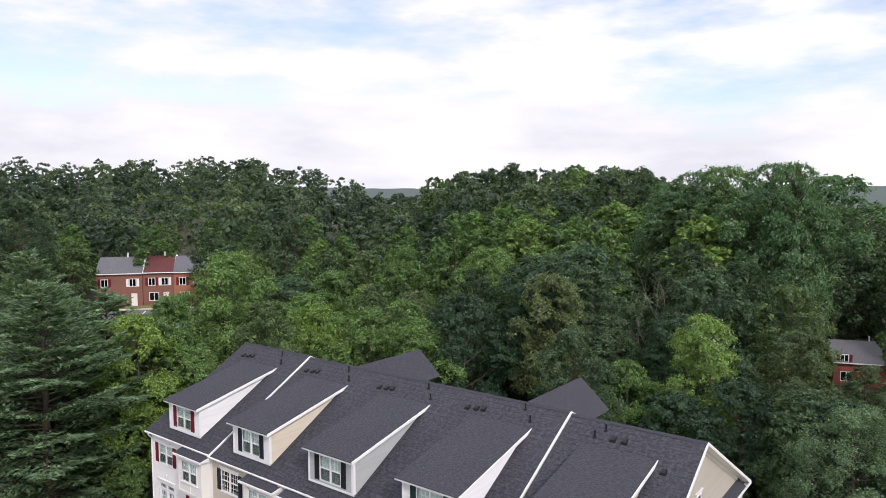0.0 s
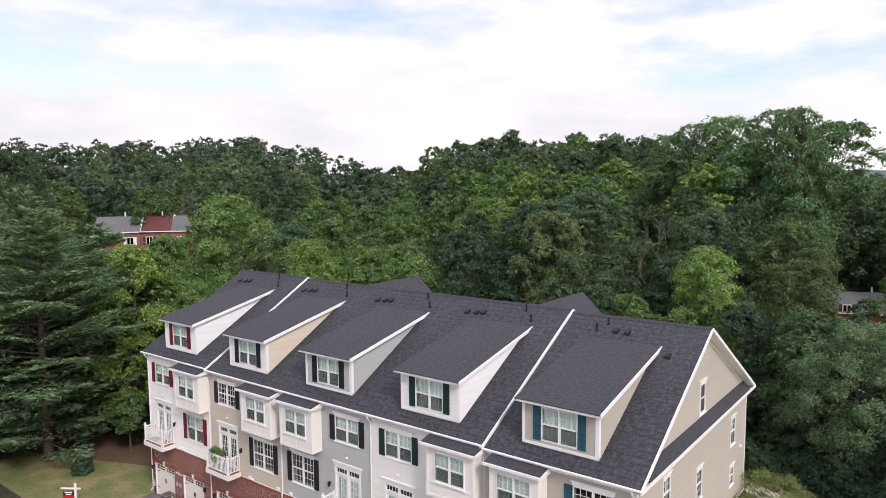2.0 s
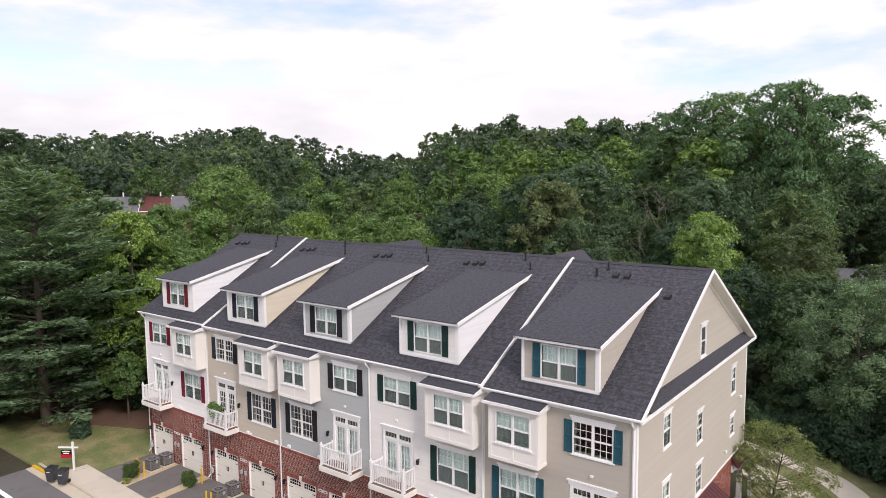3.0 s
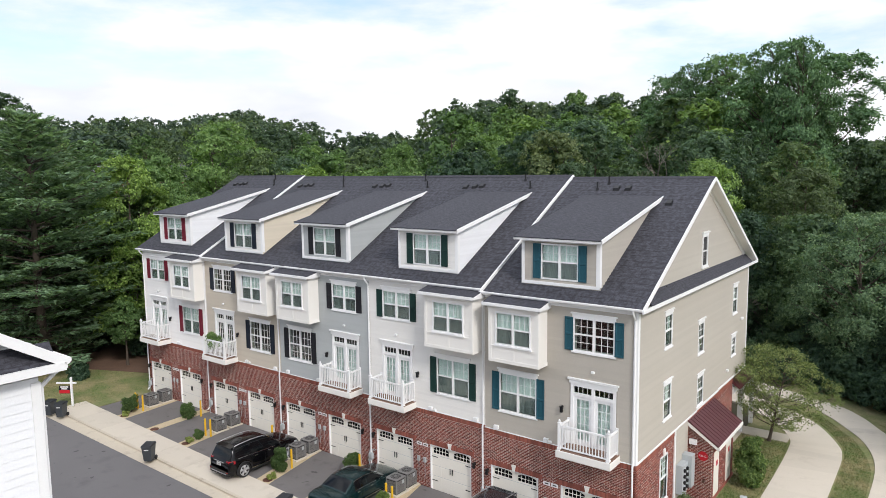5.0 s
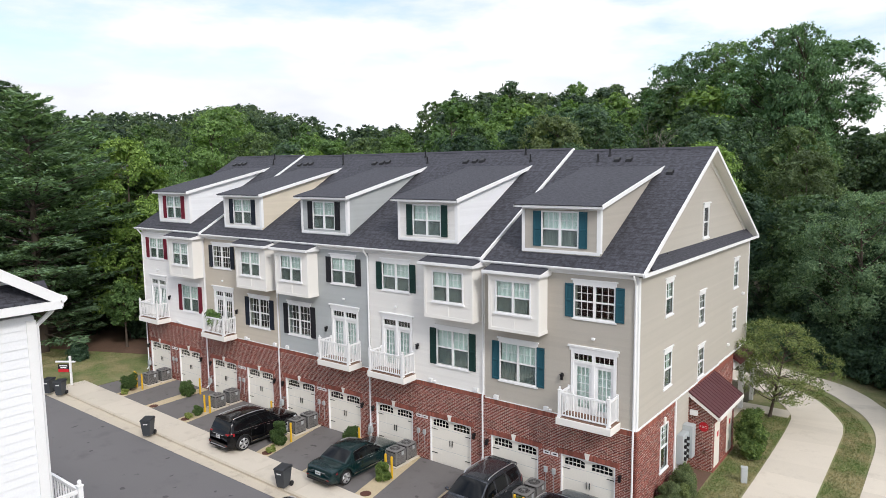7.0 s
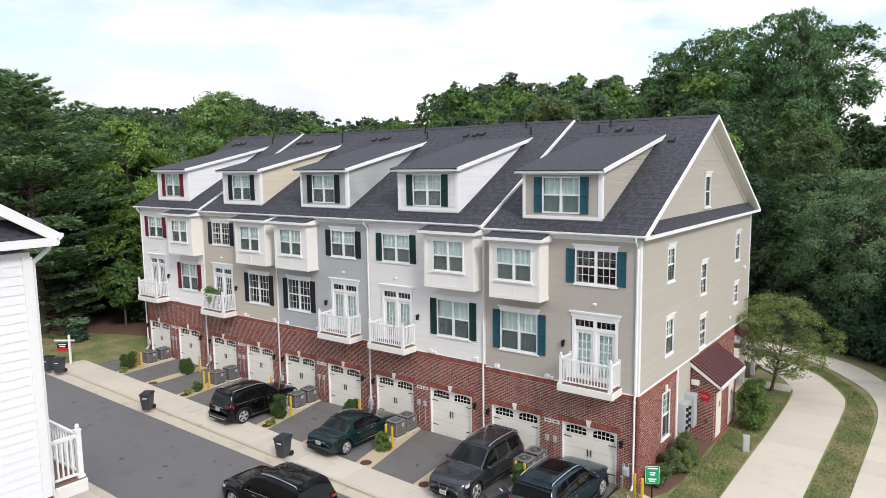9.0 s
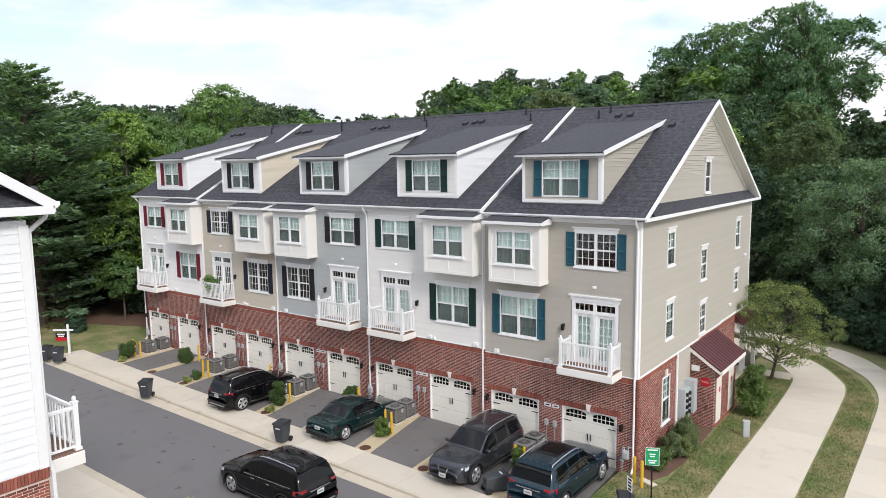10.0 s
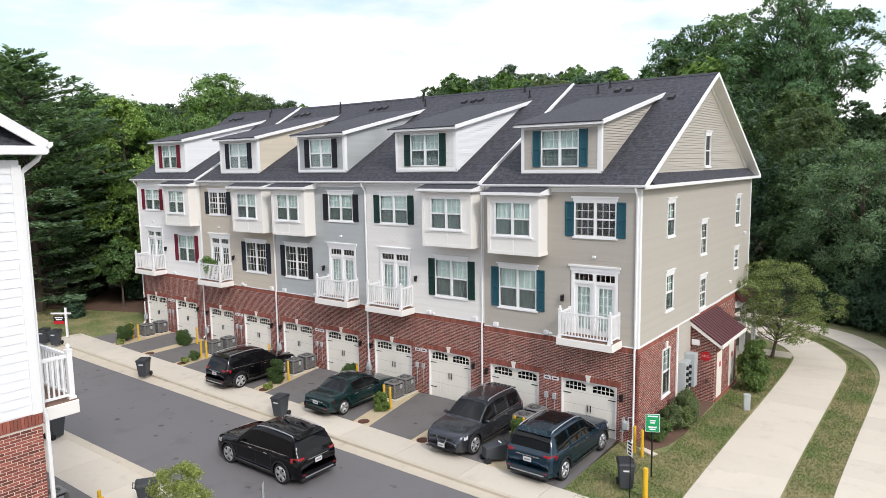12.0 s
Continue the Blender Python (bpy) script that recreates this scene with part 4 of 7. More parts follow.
    slope = G().prism([(ya - 0.10, zd(ya - 0.10)), (ye + 0.1, zd(ye + 0.1)), (ye + 0.1, zd(ye + 0.1) - 0.1), (ya, za - 0.1), (ya - 0.10, zd(ya - 0.10) - 0.025)], d0 - 0.20, d1 + 0.20, lambda p, q, s: (s, p, q))
    part("dormer_roof", slope, ROOF, dor, "low-sloped dark shingle roof", uv=lambda co: (co.x + 0.1, co.y * 1.02))
    r = G().pbox(D, d0 - 0.22, d1 + 0.22, dy - ya - 0.02, dy - ya + 0.06, za - 0.16, za - 0.045)
    for x, low in ((d0 - 0.19, 0.05), (d1 + 0.20, 0.0)):
        r.prism([(ya - 0.06, za - 0.17), (ye - 0.35, zd(ye - 0.35) - 0.17), (ye - 0.0, zd(ye) + 0.01 - low), (ya - 0.06, za + 0.005 - low)], x, x + 0.04, lambda p, q, s: (s, p, q))
    r.prism([(ya, za - 0.10), (ye - 0.3, zd(ye - 0.3) - 0.10), (ye - 0.3, zd(ye - 0.3) - 0.12), (ya, za - 0.12)], d0 - 0.20, d1 + 0.20, lambda p, q, s: (s, p, q))
    part("dormer_fascia", r, WHITE, dor)
    # main roof
    xa, xb = (-0.35 if first else 0.0), (w + 0.30 if last else w)
    yb = 2 * YR - YE
    ring = [(YE, ZE), (YR, zroof(YR)), (yb, ZE), (yb, ZE - 0.12), (YR, zroof(YR) - 0.14), (YE, ZE - 0.12)]
    part("roof", G().prism(ring, xa, xb, lambda p, q, s: (s, p, q)), ROOF, th, "dark charcoal asphalt shingle roof", uv=roof_uv)
    part("ridge_cap", G().prism([(YR - 0.16, zroof(YR - 0.16) + 0.025), (YR, zroof(YR) + 0.045), (YR + 0.16, zroof(YR - 0.16) + 0.025), (YR, zroof(YR) - 0.02)], xa, xb, lambda p, q, s: (s, p, q)), ROOF, th, uv=roof_uv)
    gut = G().prism([(YE - 0.12, ZE - 0.0), (YE - 0.01, ZE - 0.0), (YE - 0.01, ZE - 0.11), (YE - 0.07, ZE - 0.11), (YE - 0.12, ZE - 0.05)], xa, xb, lambda p, q, s: (s, p, q))
    part("gutter", gut, WHITE, th)
    part("soffit", G().box(xa, xb, YE, 0.0, ZE - 0.16, ZE - 0.125), WHITE, th)
    for k, (u, up_) in enumerate(((0.9, 7.25), (1.5, 7.3), (1.95, 7.35)) if not last else ((2.9, 7.4), (3.5, 7.4), (5.9, 6.3))):
        z = zroof(up_)
        part("roof_vent", G().hexa([(u - 0.16, up_ - 0.2, z - 0.1), (u + 0.16, up_ - 0.2, z - 0.1), (u + 0.13, up_ + 0.12, z + 0.07), (u - 0.13, up_ + 0.12, z + 0.07),
                                    (u - 0.13, up_ - 0.18, z + 0.03), (u + 0.13, up_ - 0.18, z + 0.03), (u + 0.10, up_ + 0.05, z + 0.15), (u - 0.10, up_ + 0.05, z + 0.15)]), DARKMETAL, th, "low black roof vent")
    for u, up_ in ((w - 2.6, 7.9), (w - 1.9, 7.2)) if not last else ((1.9, 7.3), (2.3, 7.8)):
        part("vent_pipe", G().tube((u, up_, zroof(up_) - 0.1), (u, up_, zroof(up_) + 0.38), 0.045, n=8), DARKMETAL, th)
        part("pipe_collar", G().tube((u, up_, zroof(up_) - 0.1), (u, up_, zroof(up_) + 0.08), 0.12, 0.07, n=8), DARKMETAL, th)
    return th, P


def step_rake(th, w):
    """White board on the verge where a higher roof ends against a lower one."""
    g = G()
    for s in (1, -1):
        y = lambda v: v if s > 0 else 2 * YR - v
        g.prism([(y(YE - 0.06), zroof(YE) - 0.22), (y(YR), zroof(YR) - 0.18), (y(YR), zroof(YR) + 0.03), (y(YE - 0.06), zroof(YE) + 0.0)], w - 0.02, w + 0.06, lambda p, q, e: (e, p, q))
    part("verge_board", g, WHITE, th, "white verge board")


U1, P1 = townhouse(-35.4, 7.3, 0.20, "white", "white", "red", False, ends=("left",), seed=11)
U2, P2 = townhouse(-28.1, 7.05, 0.11, "tan", "tan", "navy", False, dark_win=("up", "door", "low"), seed=12)
U3, P3 = townhouse(-21.05, 7.05, 0.11, "grey", "grey", "black", True, dark_win=("low",), seed=13)
U4, P4 = townhouse(-14.0, 7.0, 0.11, "pale", "pale", "green", False, seed=14)
U5, P5 = townhouse(-7.0, 7.0, 0.0, "taupe", "taupe", "teal", True, dark_win=("up",), ends=("right",), seed=15)
step_rake(U1, 7.3)
step_rake(U4, 7.0)
for th, P, w in ((U1, P1, 7.3), (U2, P2, 7.05), (U4, P4, 7.0)):
    downspout(th, P, w - 0.08, ZE - 0.1)
downspout(U3, P3, 7.05 - 0.02, ZE - 0.1)
downspout(U5, P5, 6.93, ZE - 0.1)
downspout(U1, P1, 0.08, ZE - 0.1)


def end_wall(th, w):
    """The gable end that faces the footpath, with its pent roof and narrow windows."""
    P = lambda u, d, z: (w + d, u, z)
    DEP = 16.3
    wins = [(2.95, 3.72, 7.85, 9.15), (7.45, 8.2, 6.6, 7.95), (13.25, 14.0, 7.5, 8.85), (13.25, 13.95, 5.2, 6.1), (2.95, 3.75, 4.75, 6.15), (7.5, 8.3, 4.05, 5.35)]
    low = (2.75, 3.55, 1.15, 3.05)
    BT = 3.78
    part("side_wall", wall_core(G(), P, 0.0, DEP, BT, 10.08, wins, -0.2, 0.0), SIDING["taupe"], th)
    pad = [(a - 0.05, b + 0.05, c - 0.05, d + 0.05) for a, b, c, d in wins]
    part("side_siding", lap_siding(G(), P, 0.1, DEP, BT + 0.035, 10.0, pad), SIDING["taupe"], th)
    part("side_brick_wall", wall_core(G(), P, 0.0, 4.45, -0.3, BT, [low], -0.2, 0.0), MORTAR, th)
    part("side_brickwork", bricks(G(), P, 0.0, 4.45, -0.2, BT - 0.24, [low], seed=21), BRICK, th, kind="stuff")
    part("side_soldier_course", soldiers(G(), P, 0.0, 4.45, BT - 0.23, BT, 0.03), SOLDIER, th)
    part("side_low_wall", wall_core(G(), P, 4.45, 6.3, -0.3, BT, [], -0.2, 0.0), SIDING["taupe"], th)
    part("side_low_siding", lap_siding(G(), P, 4.55, 6.3, -0.1, BT - 0.1), SIDING["taupe"], th)
    RB = 13.8
    part("rear_brick_wall", wall_core(G(), P, 6.3, RB, -0.3, BT, [], -0.2, 0.0).box(w - 2.2, w - 0.2, RB - 0.2, RB, -0.3, BT).box(w - 2.4, w - 2.2, RB - 0.2, DEP - 0.2, -0.3, BT), MORTAR, th)
    part("rear_brickwork", bricks(G(), P, 6.3, RB, -0.2, BT - 0.24, [], seed=22), BRICK, th, kind="stuff")
    part("rear_soldier_course", soldiers(G(), P, 6.3, RB, BT - 0.23, BT, 0.03), SOLDIER, th)
    porch = part("rear_porch", G().box(w - 2.2, w + 0.10, RB, DEP + 0.05, 2.92, 3.30).box(w - 2.2, w, RB, DEP, 3.30, BT), WHITE, th, "white frieze of the open rear porch")
    part("porch_post", G().box(w - 0.24, w + 0.02, DEP - 0.30, DEP - 0.02, -0.1, 2.92).box(w - 0.28, w + 0.06, DEP - 0.34, DEP + 0.02, 2.80, 2.919), WHITE, porch, bevel=0.01)
    part("porch_roof", G().prism([(0.0, BT + 0.03), (0.42, 3.30), (0.42, 3.24), (0.0, 3.5)], RB - 0.1, DEP + 0.3, lambda p, q, s: (w + 0.005 + p, s, q)), METALROOF, porch, "small maroon metal roof over the porch")
    part("porch_floor", G().box(w - 2.2, w + 0.05, RB, DEP + 0.05, -0.2, 0.02), CONCRETE, porch)
    part("side_band", G().pbox(P, 0, 7.4, 0, 0.07, BT, BT + 0.06).pbox(P, 7.4, 10.9, 0, 0.07, BT + 0.05, BT + 0.13).pbox(P, 10.9, DEP, 0, 0.07, BT + 0.10, BT + 0.18).pbox(P, 4.42, 4.56, 0, 0.06, -0.1, BT), WHITE, th)
    for k, h in enumerate(wins):
        window(th, P, *h, lights=1, grid=(2, 2), curtain=k in (0, 2, 4), low_grid=k in (1, 3, 5))
    window(th, P, *low, lights=1, grid=(2, 3), header=False, low_grid=False)
    part("keystone", G().pbox(P, 3.06, 3.24, 0, 0.07, 3.12, 3.4), CREAM, th)
    part("corner_board", G().box(w - 0.14, w + 0.04, -0.04, 0.0, BT, 9.9).box(w, w + 0.04, 0.0, 0.14, BT, 10.0), WHITE, th)
    part("rear_corner_board", G().box(w, w + 0.04, DEP - 0.12, DEP, BT + 0.2, 10.0), WHITE, th)
    # pent roof and gable
    e = 0.30
    part("pent_roof", G().prism([(e, ZE - 0.02), (-0.25, ZE + 0.52), (-0.25, ZE + 0.36), (e, ZE - 0.12)], 0.72, 2 * YR - 0.72, lambda p, q, s: (w + p, s, q)), ROOF, th, "narrow pent roof of dark shingles", uv=lambda co: (co.y, co.x * 1.4))
    part("pent_fascia", G().box(w + e - 0.02, w + e + 0.06, YE - 0.1, 2 * YR - YE, ZE - 0.15, ZE - 0.02).box(w, w + e - 0.02, YE, 2 * YR - YE, ZE - 0.17, ZE - 0.14), WHITE, th)
    x = w - 0.16
    q0 = ZE + 0.40
    part("gable_wall", G().prism([(1.0, q0), (2 * YR - 1.0, q0), (YR, zroof(YR) - 0.15)], x - 0.2, x, lambda p, q, s: (s, p, q)), SIDING["taupe"], th)
    GP = lambda u, d, z: (x + d, u, z)
    gw = (8.15, 8.85, 10.65, 12.0)
    part("gable_siding", lap_siding(G(), GP, 0, 0, q0, zroof(YR) - 0.4, [(gw[0] - 0.05, gw[1] + 0.05, gw[2] - 0.05, gw[3] + 0.05)], 0.112,
                                    lambda z: ((z + 0.2 - ZE) / SL + YE, 2 * YR - ((z + 0.2 - ZE) / SL + YE))), SIDING["taupe"], th)
    window(th, lambda u, d, z: (x + d + 0.03, u, z), *gw, lights=1, grid=(2, 2), low_grid=True, curtain=False)
    # Dark sheet on the solid gable, painted as the shade behind its glass.
    part("window_back", G().box(x + 0.001, x + 0.012, *gw), ROOMSHADE, th)
    g, s = G(), G()
    for sg in (1, -1):
        y = lambda v: v if sg > 0 else 2 * YR - v
        g.prism([(y(YE - 0.05), ZE - 0.17), (y(YR), zroof(YR) - 0.15), (y(YR), zroof(YR) + 0.02), (y(YE - 0.05), ZE + 0.02)], w + 0.28, w + 0.34, lambda p, q, e: (e, p, q))
        s.prism([(y(YE), ZE - 0.15), (y(YR), zroof(YR) - 0.17), (y(YR), zroof(YR) - 0.145), (y(YE), ZE - 0.125)], x - 0.05, w + 0.28, lambda p, q, e: (e, p, q))
        s.prism([(y(0.9), zroof(0.9) - 0.40), (y(YR), zroof(YR) - 0.42), (y(YR), zroof(YR) - 0.17), (y(0.9), zroof(0.9) - 0.15)], x + 0.0, x + 0.05, lambda p, q, e: (e, p, q))
    part("rake_board", g, WHITE, th, "white rake board on the gable")
    part("rake_soffit", s, CREAM, th, "cream soffit under the gable overhang")
    # meters
    m = part("meter_bank", G().pbox(P, 4.75, 5.5, 0.02, 0.32, 0.75, 2.1).pbox(P, 5.5, 5.95, 0.02, 0.48, 0.85, 2.35), METERGREY, th, "grey electric meter cabinet", bevel=0.015)
    for i in range(2):
        for j in range(4):
            c = P(4.95 + 0.34 * i, 0.32, 1.0 + 0.28 * j)
            part("meter", G().tube(c, (c[0] + 0.09, c[1], c[2]), 0.085, n=10), DARKMETAL, m)
    part("conduit", G().path([P(5.2, 0.1, 0.75), P(5.2, 0.1, 0.0)], 0.05, 8).path([P(5.75, 0.12, 0.9), P(5.75, 0.12, 0.0)], 0.05, 8), METERGREY, m)
    part("side_light", G().pbox(P, 14.9, 15.05, 0.02, 0.16, 6.85, 7.0), WHITE, th, bevel=0.02)
    part("side_vent", G().pbox(P, 12.3, 12.45, 0.02, 0.14, 4.5, 4.65), WHITE, th, bevel=0.02)
    # brick lean-to with a maroon metal roof
    s0, s1, sx = 6.5, 10.0, 1.08
    L = lambda u, d, z: (w + u, s0 - d, z)
    R = lambda u, d, z: (w + sx + d, u, z)
    slope = lambda u: 3.70 - 0.68 * u
    shed = part("lean_to", G().box(w, w + sx, s0, s1, -0.3, 2.85).prism([(0, 2.85), (sx, 2.85), (0, 3.6)], s0, s0 + 0.15, lambda p, q, s: (w + p, s, q)), MORTAR, th, "red brick lean-to store")
    part("lean_to_brickwork", bricks(bricks(G(), L, 0.0, sx, -0.2, 3.55, ends=lambda z: (0.0, min(sx, (3.58 - z) / 0.68)), seed=31), R, s0, s1, 0.12, 2.85, [(6.75, 7.5, -1, 2.2), (8.75, 9.55, -1, 2.2)], seed=32), BRICK, shed, kind="stuff")
    mr = G().prism([(-0.0, slope(-0.0)), (1.42, slope(1.42)), (1.42, slope(1.42) - 0.05), (0.0, slope(0) - 0.05)], s0 - 0.25, s1 + 0.25, lambda p, q, s: (w + p, s, q))
    part("metal_roof", mr, METALROOF, shed, "maroon standing-seam metal roof")
    for i in range(13):
        y = s0 - 0.24 + i * (s1 - s0 + 0.46) / 12
        part("seam", G().prism([(0, slope(0)), (1.42, slope(1.42)), (1.42, slope(1.42) + 0.03), (0, slope(0) + 0.03)], y, y + 0.02, lambda p, q, s: (w + p, s, q)), METALROOF, shed)
    part("shed_trim", G().prism([(0, slope(0) - 0.24), (1.42, slope(1.42) - 0.2), (1.42, slope(1.42) - 0.05), (0, slope(0) - 0.05)], s0 - 0.24, s0 - 0.20, lambda p, q, s: (w + p, s, q)).box(w + 1.40, w + 1.47, s0 - 0.26, s1 + 0.26, slope(1.42) - 0.16, slope(1.42) - 0.01), CREAM, shed)
    part("store_step", G().pbox(R, s0, s1, 0.0, 0.05, -0.2, 0.11), SOLDIER, shed)
    for a, b in ((6.75, 7.5), (8.75, 9.55)):
        part("store_door", G().pbox(R, a, b, 0.0, 0.03, 0.12, 2.2), DOORPAINT, shed, "cream plain store door", bevel=0.01)
        part("door_sign", G().pbox(R, a + 0.3, a + 0.55, 0.031, 0.036, 1.5, 1.75), REDSIGN, shed)
    part("store_light", G().pbox(L, 0.05, 0.4, 0.01, 0.14, 2.55, 2.8), WHITE, shed, bevel=0.02)
    sg = part("hose_sign", G().tube(L(0.67, 0.015, 2.07), L(0.67, 0.03, 2.07), 0.22, n=24), REDSIGN, shed, "round red sign lettered in white")
    t = bpy.data.curves.new("sign_text", "FONT")
    t.body, t.size, t.extrude, t.align_x = "F.D.C.", 0.13, 0.002, "CENTER"
    o = new("sign_text", t)
    o.parent = sg
    o.matrix_local = Matrix.Translation((w + 0.67, s0 - 0.033, 2.03)) @ Euler((radians(90), 0, 0)).to_matrix().to_4x4()
    t.materials.append(WHITE)
    part("hose_inlet", G().tube(L(0.75, 0.0, 0.95), L(0.75, 0.14, 0.9), 0.06, n=10), CHROME, shed)
    # rear porch
    porch = part("rear_porch", G().box(w - 3, w + 0.25, DEP - 0.1, DEP + 1.9, 2.45, 2.75).box(w - 0.05, w + 0.15, DEP + 1.6, DEP + 1.8, 0, 2.45), WHITE, th, "white rear porch post and beam")
    part("porch_roof", G().prism([(DEP - 0.1, 3.5), (DEP + 2.1, 2.80), (DEP + 2.1, 2.75), (DEP - 0.1, 3.4)], w - 3, w + 0.4, lambda p, q, s: (s, p, q)), METALROOF, porch, "maroon metal porch roof")


end_wall(U5, 7.0)
part("rear_wall", G().box(0, 4.6, 16.1, 16.3, -0.3, 10.0).box(4.6, 7.0, 16.1, 16.3, 3.78, 10.0), SIDING["taupe"], U5)
for th, w, c in ((U1, 7.3, "white"), (U2, 7.05, "tan"), (U3, 7.05, "grey"), (U4, 7.0, "pale")):
    part("rear_wall", G().box(0, w, 16.1, 16.3, -0.3, 10.0), SIDING[c], th)
part("left_end_wall", G().prism([(0, -0.3), (16.3, -0.3), (16.3, 9.9), (YR, 14.5), (0, 9.9)], 0.0, 0.2, lambda p, q, s: (s, p, q)), SIDING["white"], U1)
for th, x in ((U2, 3.2), (U4, 3.3)):
    # gables on the garden side, seen over the ridge
    zr, hw = 14.3, 2.1
    g = G().prism([(x - hw, zr - hw * 0.9), (x, zr), (x + hw, zr - hw * 0.9), (x, zr - 0.2)], 9.2, 17.1, lambda p, q, s: (p, s, q))
    part("rear_gable_roof", g, ROOF, th, "dark shingle gable on the garden side", uv=lambda co: (co.y, co.x * 1.3))
    part("rear_gable_wall", G().prism([(x - hw + 0.3, 9.9), (x + hw - 0.3, 9.9), (x, zr - 0.25)], 16.6, 16.8, lambda p, q, s: (p, s, q)), SIDING["tan"], th)


# the house across the lane, whose near end shows
def white_house():
    W = -5.52          # its end wall
    F = -18.86         # its front
    th = thing("white_house", pose(0, 0, 0), "white clapboard house end over red brick, gabled roof", "house")
    R = lambda u, d, z: (W + d, u, z)
    Fp = lambda u, d, z: (u, F + d, z)
    BT = 5.86
    part("upper_wall", G().box(-30, W, F - 16, F, BT, 11.1), SIDING["snow"], th)
    part("brick_wall", G().box(-30, W, F - 16, F, -0.3, BT), MORTAR, th)
    for i in range(28):
        z = BT + 0.03 + 0.19 * i
        if z < 11.0:
            part("siding_board", lap_siding(G(), R, F - 16, F, z, min(z + 0.19, 11.0), (), 0.19, lap=0.016), SIDING["snow"], th)
    part("soldier_course", soldiers(soldiers(G(), R, F - 6, F, BT - 0.24, BT, 0.035), lambda u, d, z: Fp(u, d, z), W - 4, W, BT - 0.24, BT, 0.035), SOLDIER, th)
    part("brickwork", bricks(bricks(G(), R, F - 5, F, 0.0, BT - 0.25, [(F - 1.7, F, 3.2, 6.0)], seed=41), Fp, W - 6, W, -0.2, BT - 0.25, [(W - 3.4, W - 0.9, -1, 2.1)], seed=42), BRICK, th, kind="stuff")
    one = mesh_of("brick", G().box(0, 0.009, -0.0985, 0.0985, 0, 0.052), BRICKP)
    half = mesh_of("brick", G().box(0, 0.009, -0.046, 0.046, 0, 0.052), BRICKP)
    for row in range(38):
        z = 3.208 + 0.0677 * row
        if z + 0.052 > BT - 0.24:
            break
        y = F - 0.0985
        if row % 2:
            ob = new("brick", half)
            ob.parent, ob.location = th, (W, F - 0.046, z)
            y = F - 0.108 - 0.0985
        while y > F - 1.69:
            ob = new("brick", one)
            ob.parent, ob.location = th, (W, y, z)
            y -= 0.213
    part("corner_board", G().box(W, W + 0.035, F - 0.16, F + 0.03, BT, 11.0).box(W - 0.16, W, F, F + 0.03, BT, 11.0), WHITE, th)
    # roof: gable end with a return at the eave
    e, ze, s = F + 0.42, 11.48, 0.62
    ym = F - 8
    yb = 2 * ym - e
    ring = [(e, ze), (ym, ze + (e - ym) * s), (yb, ze), (yb, ze - 0.14), (ym, ze + (e - ym) * s - 0.16), (e, ze - 0.14)]
    part("roof", G().prism(ring, -30, W + 0.28, lambda p, q, x: (x, p, q)), ROOF, th, "dark shingle roof", uv=lambda co: (co.x, co.y * 1.17))
    g = G()
    for sg in (1, -1):
        y = lambda v: v if sg > 0 else 2 * ym - v
        g.prism([(y(e + 0.05), ze - 0.24), (y(ym), ze + (e - ym) * s - 0.24), (y(ym), ze + (e - ym) * s + 0.03), (y(e + 0.05), ze + 0.0)], W + 0.26, W + 0.32, lambda p, q, x: (x, p, q))
    part("rake_board", g, WHITE, th, "broad white rake board")
    part("gable_wall", G().prism([(e, ze - 0.1), (yb, ze - 0.1), (ym, ze + (e - ym) * s - 0.2)], W - 0.3, W - 0.15, lambda p, q, x: (x, p, q)), SIDING["snow"], th)
    part("pent_roof", G().prism([(0.26, ze - 0.12), (-0.15, ze + 0.30), (-0.15, ze + 0.2), (0.26, ze - 0.2)], yb, e - 0.1, lambda p, q, y: (W + p, y, q)), ROOF, th, uv=lambda co: (co.y, co.x * 1.4))
    part("pent_fascia", G().box(W + 0.25, W + 0.33, yb, e + 0.02, ze - 0.27, ze - 0.10).box(W, W + 0.25, yb, e, ze - 0.28, ze - 0.25), WHITE, th)
    part("gutter", G().prism([(e, ze - 0.02), (e + 0.13, ze - 0.02), (e + 0.13, ze - 0.09), (e + 0.07, ze - 0.15), (e, ze - 0.15)], -30, W + 0.33, lambda p, q, x: (x, p, q)), WHITE, th)
    part("downspout", G().path([(W - 0.10, e + 0.06, ze - 0.15), (W - 0.10, e + 0.0, ze - 0.35), (W - 0.10, F + 0.08, ze - 0.62), (W - 0.10, F + 0.08, BT + 0.05), (W - 0.10, F + 0.14, BT - 0.2), (W - 0.10, F + 0.14, 0.1)], 0.05, 8), WHITE, th, smooth=False)
    balcony(th, Fp, W - 2.9, W - 0.36, z1=5.80)
    return th


white_house()


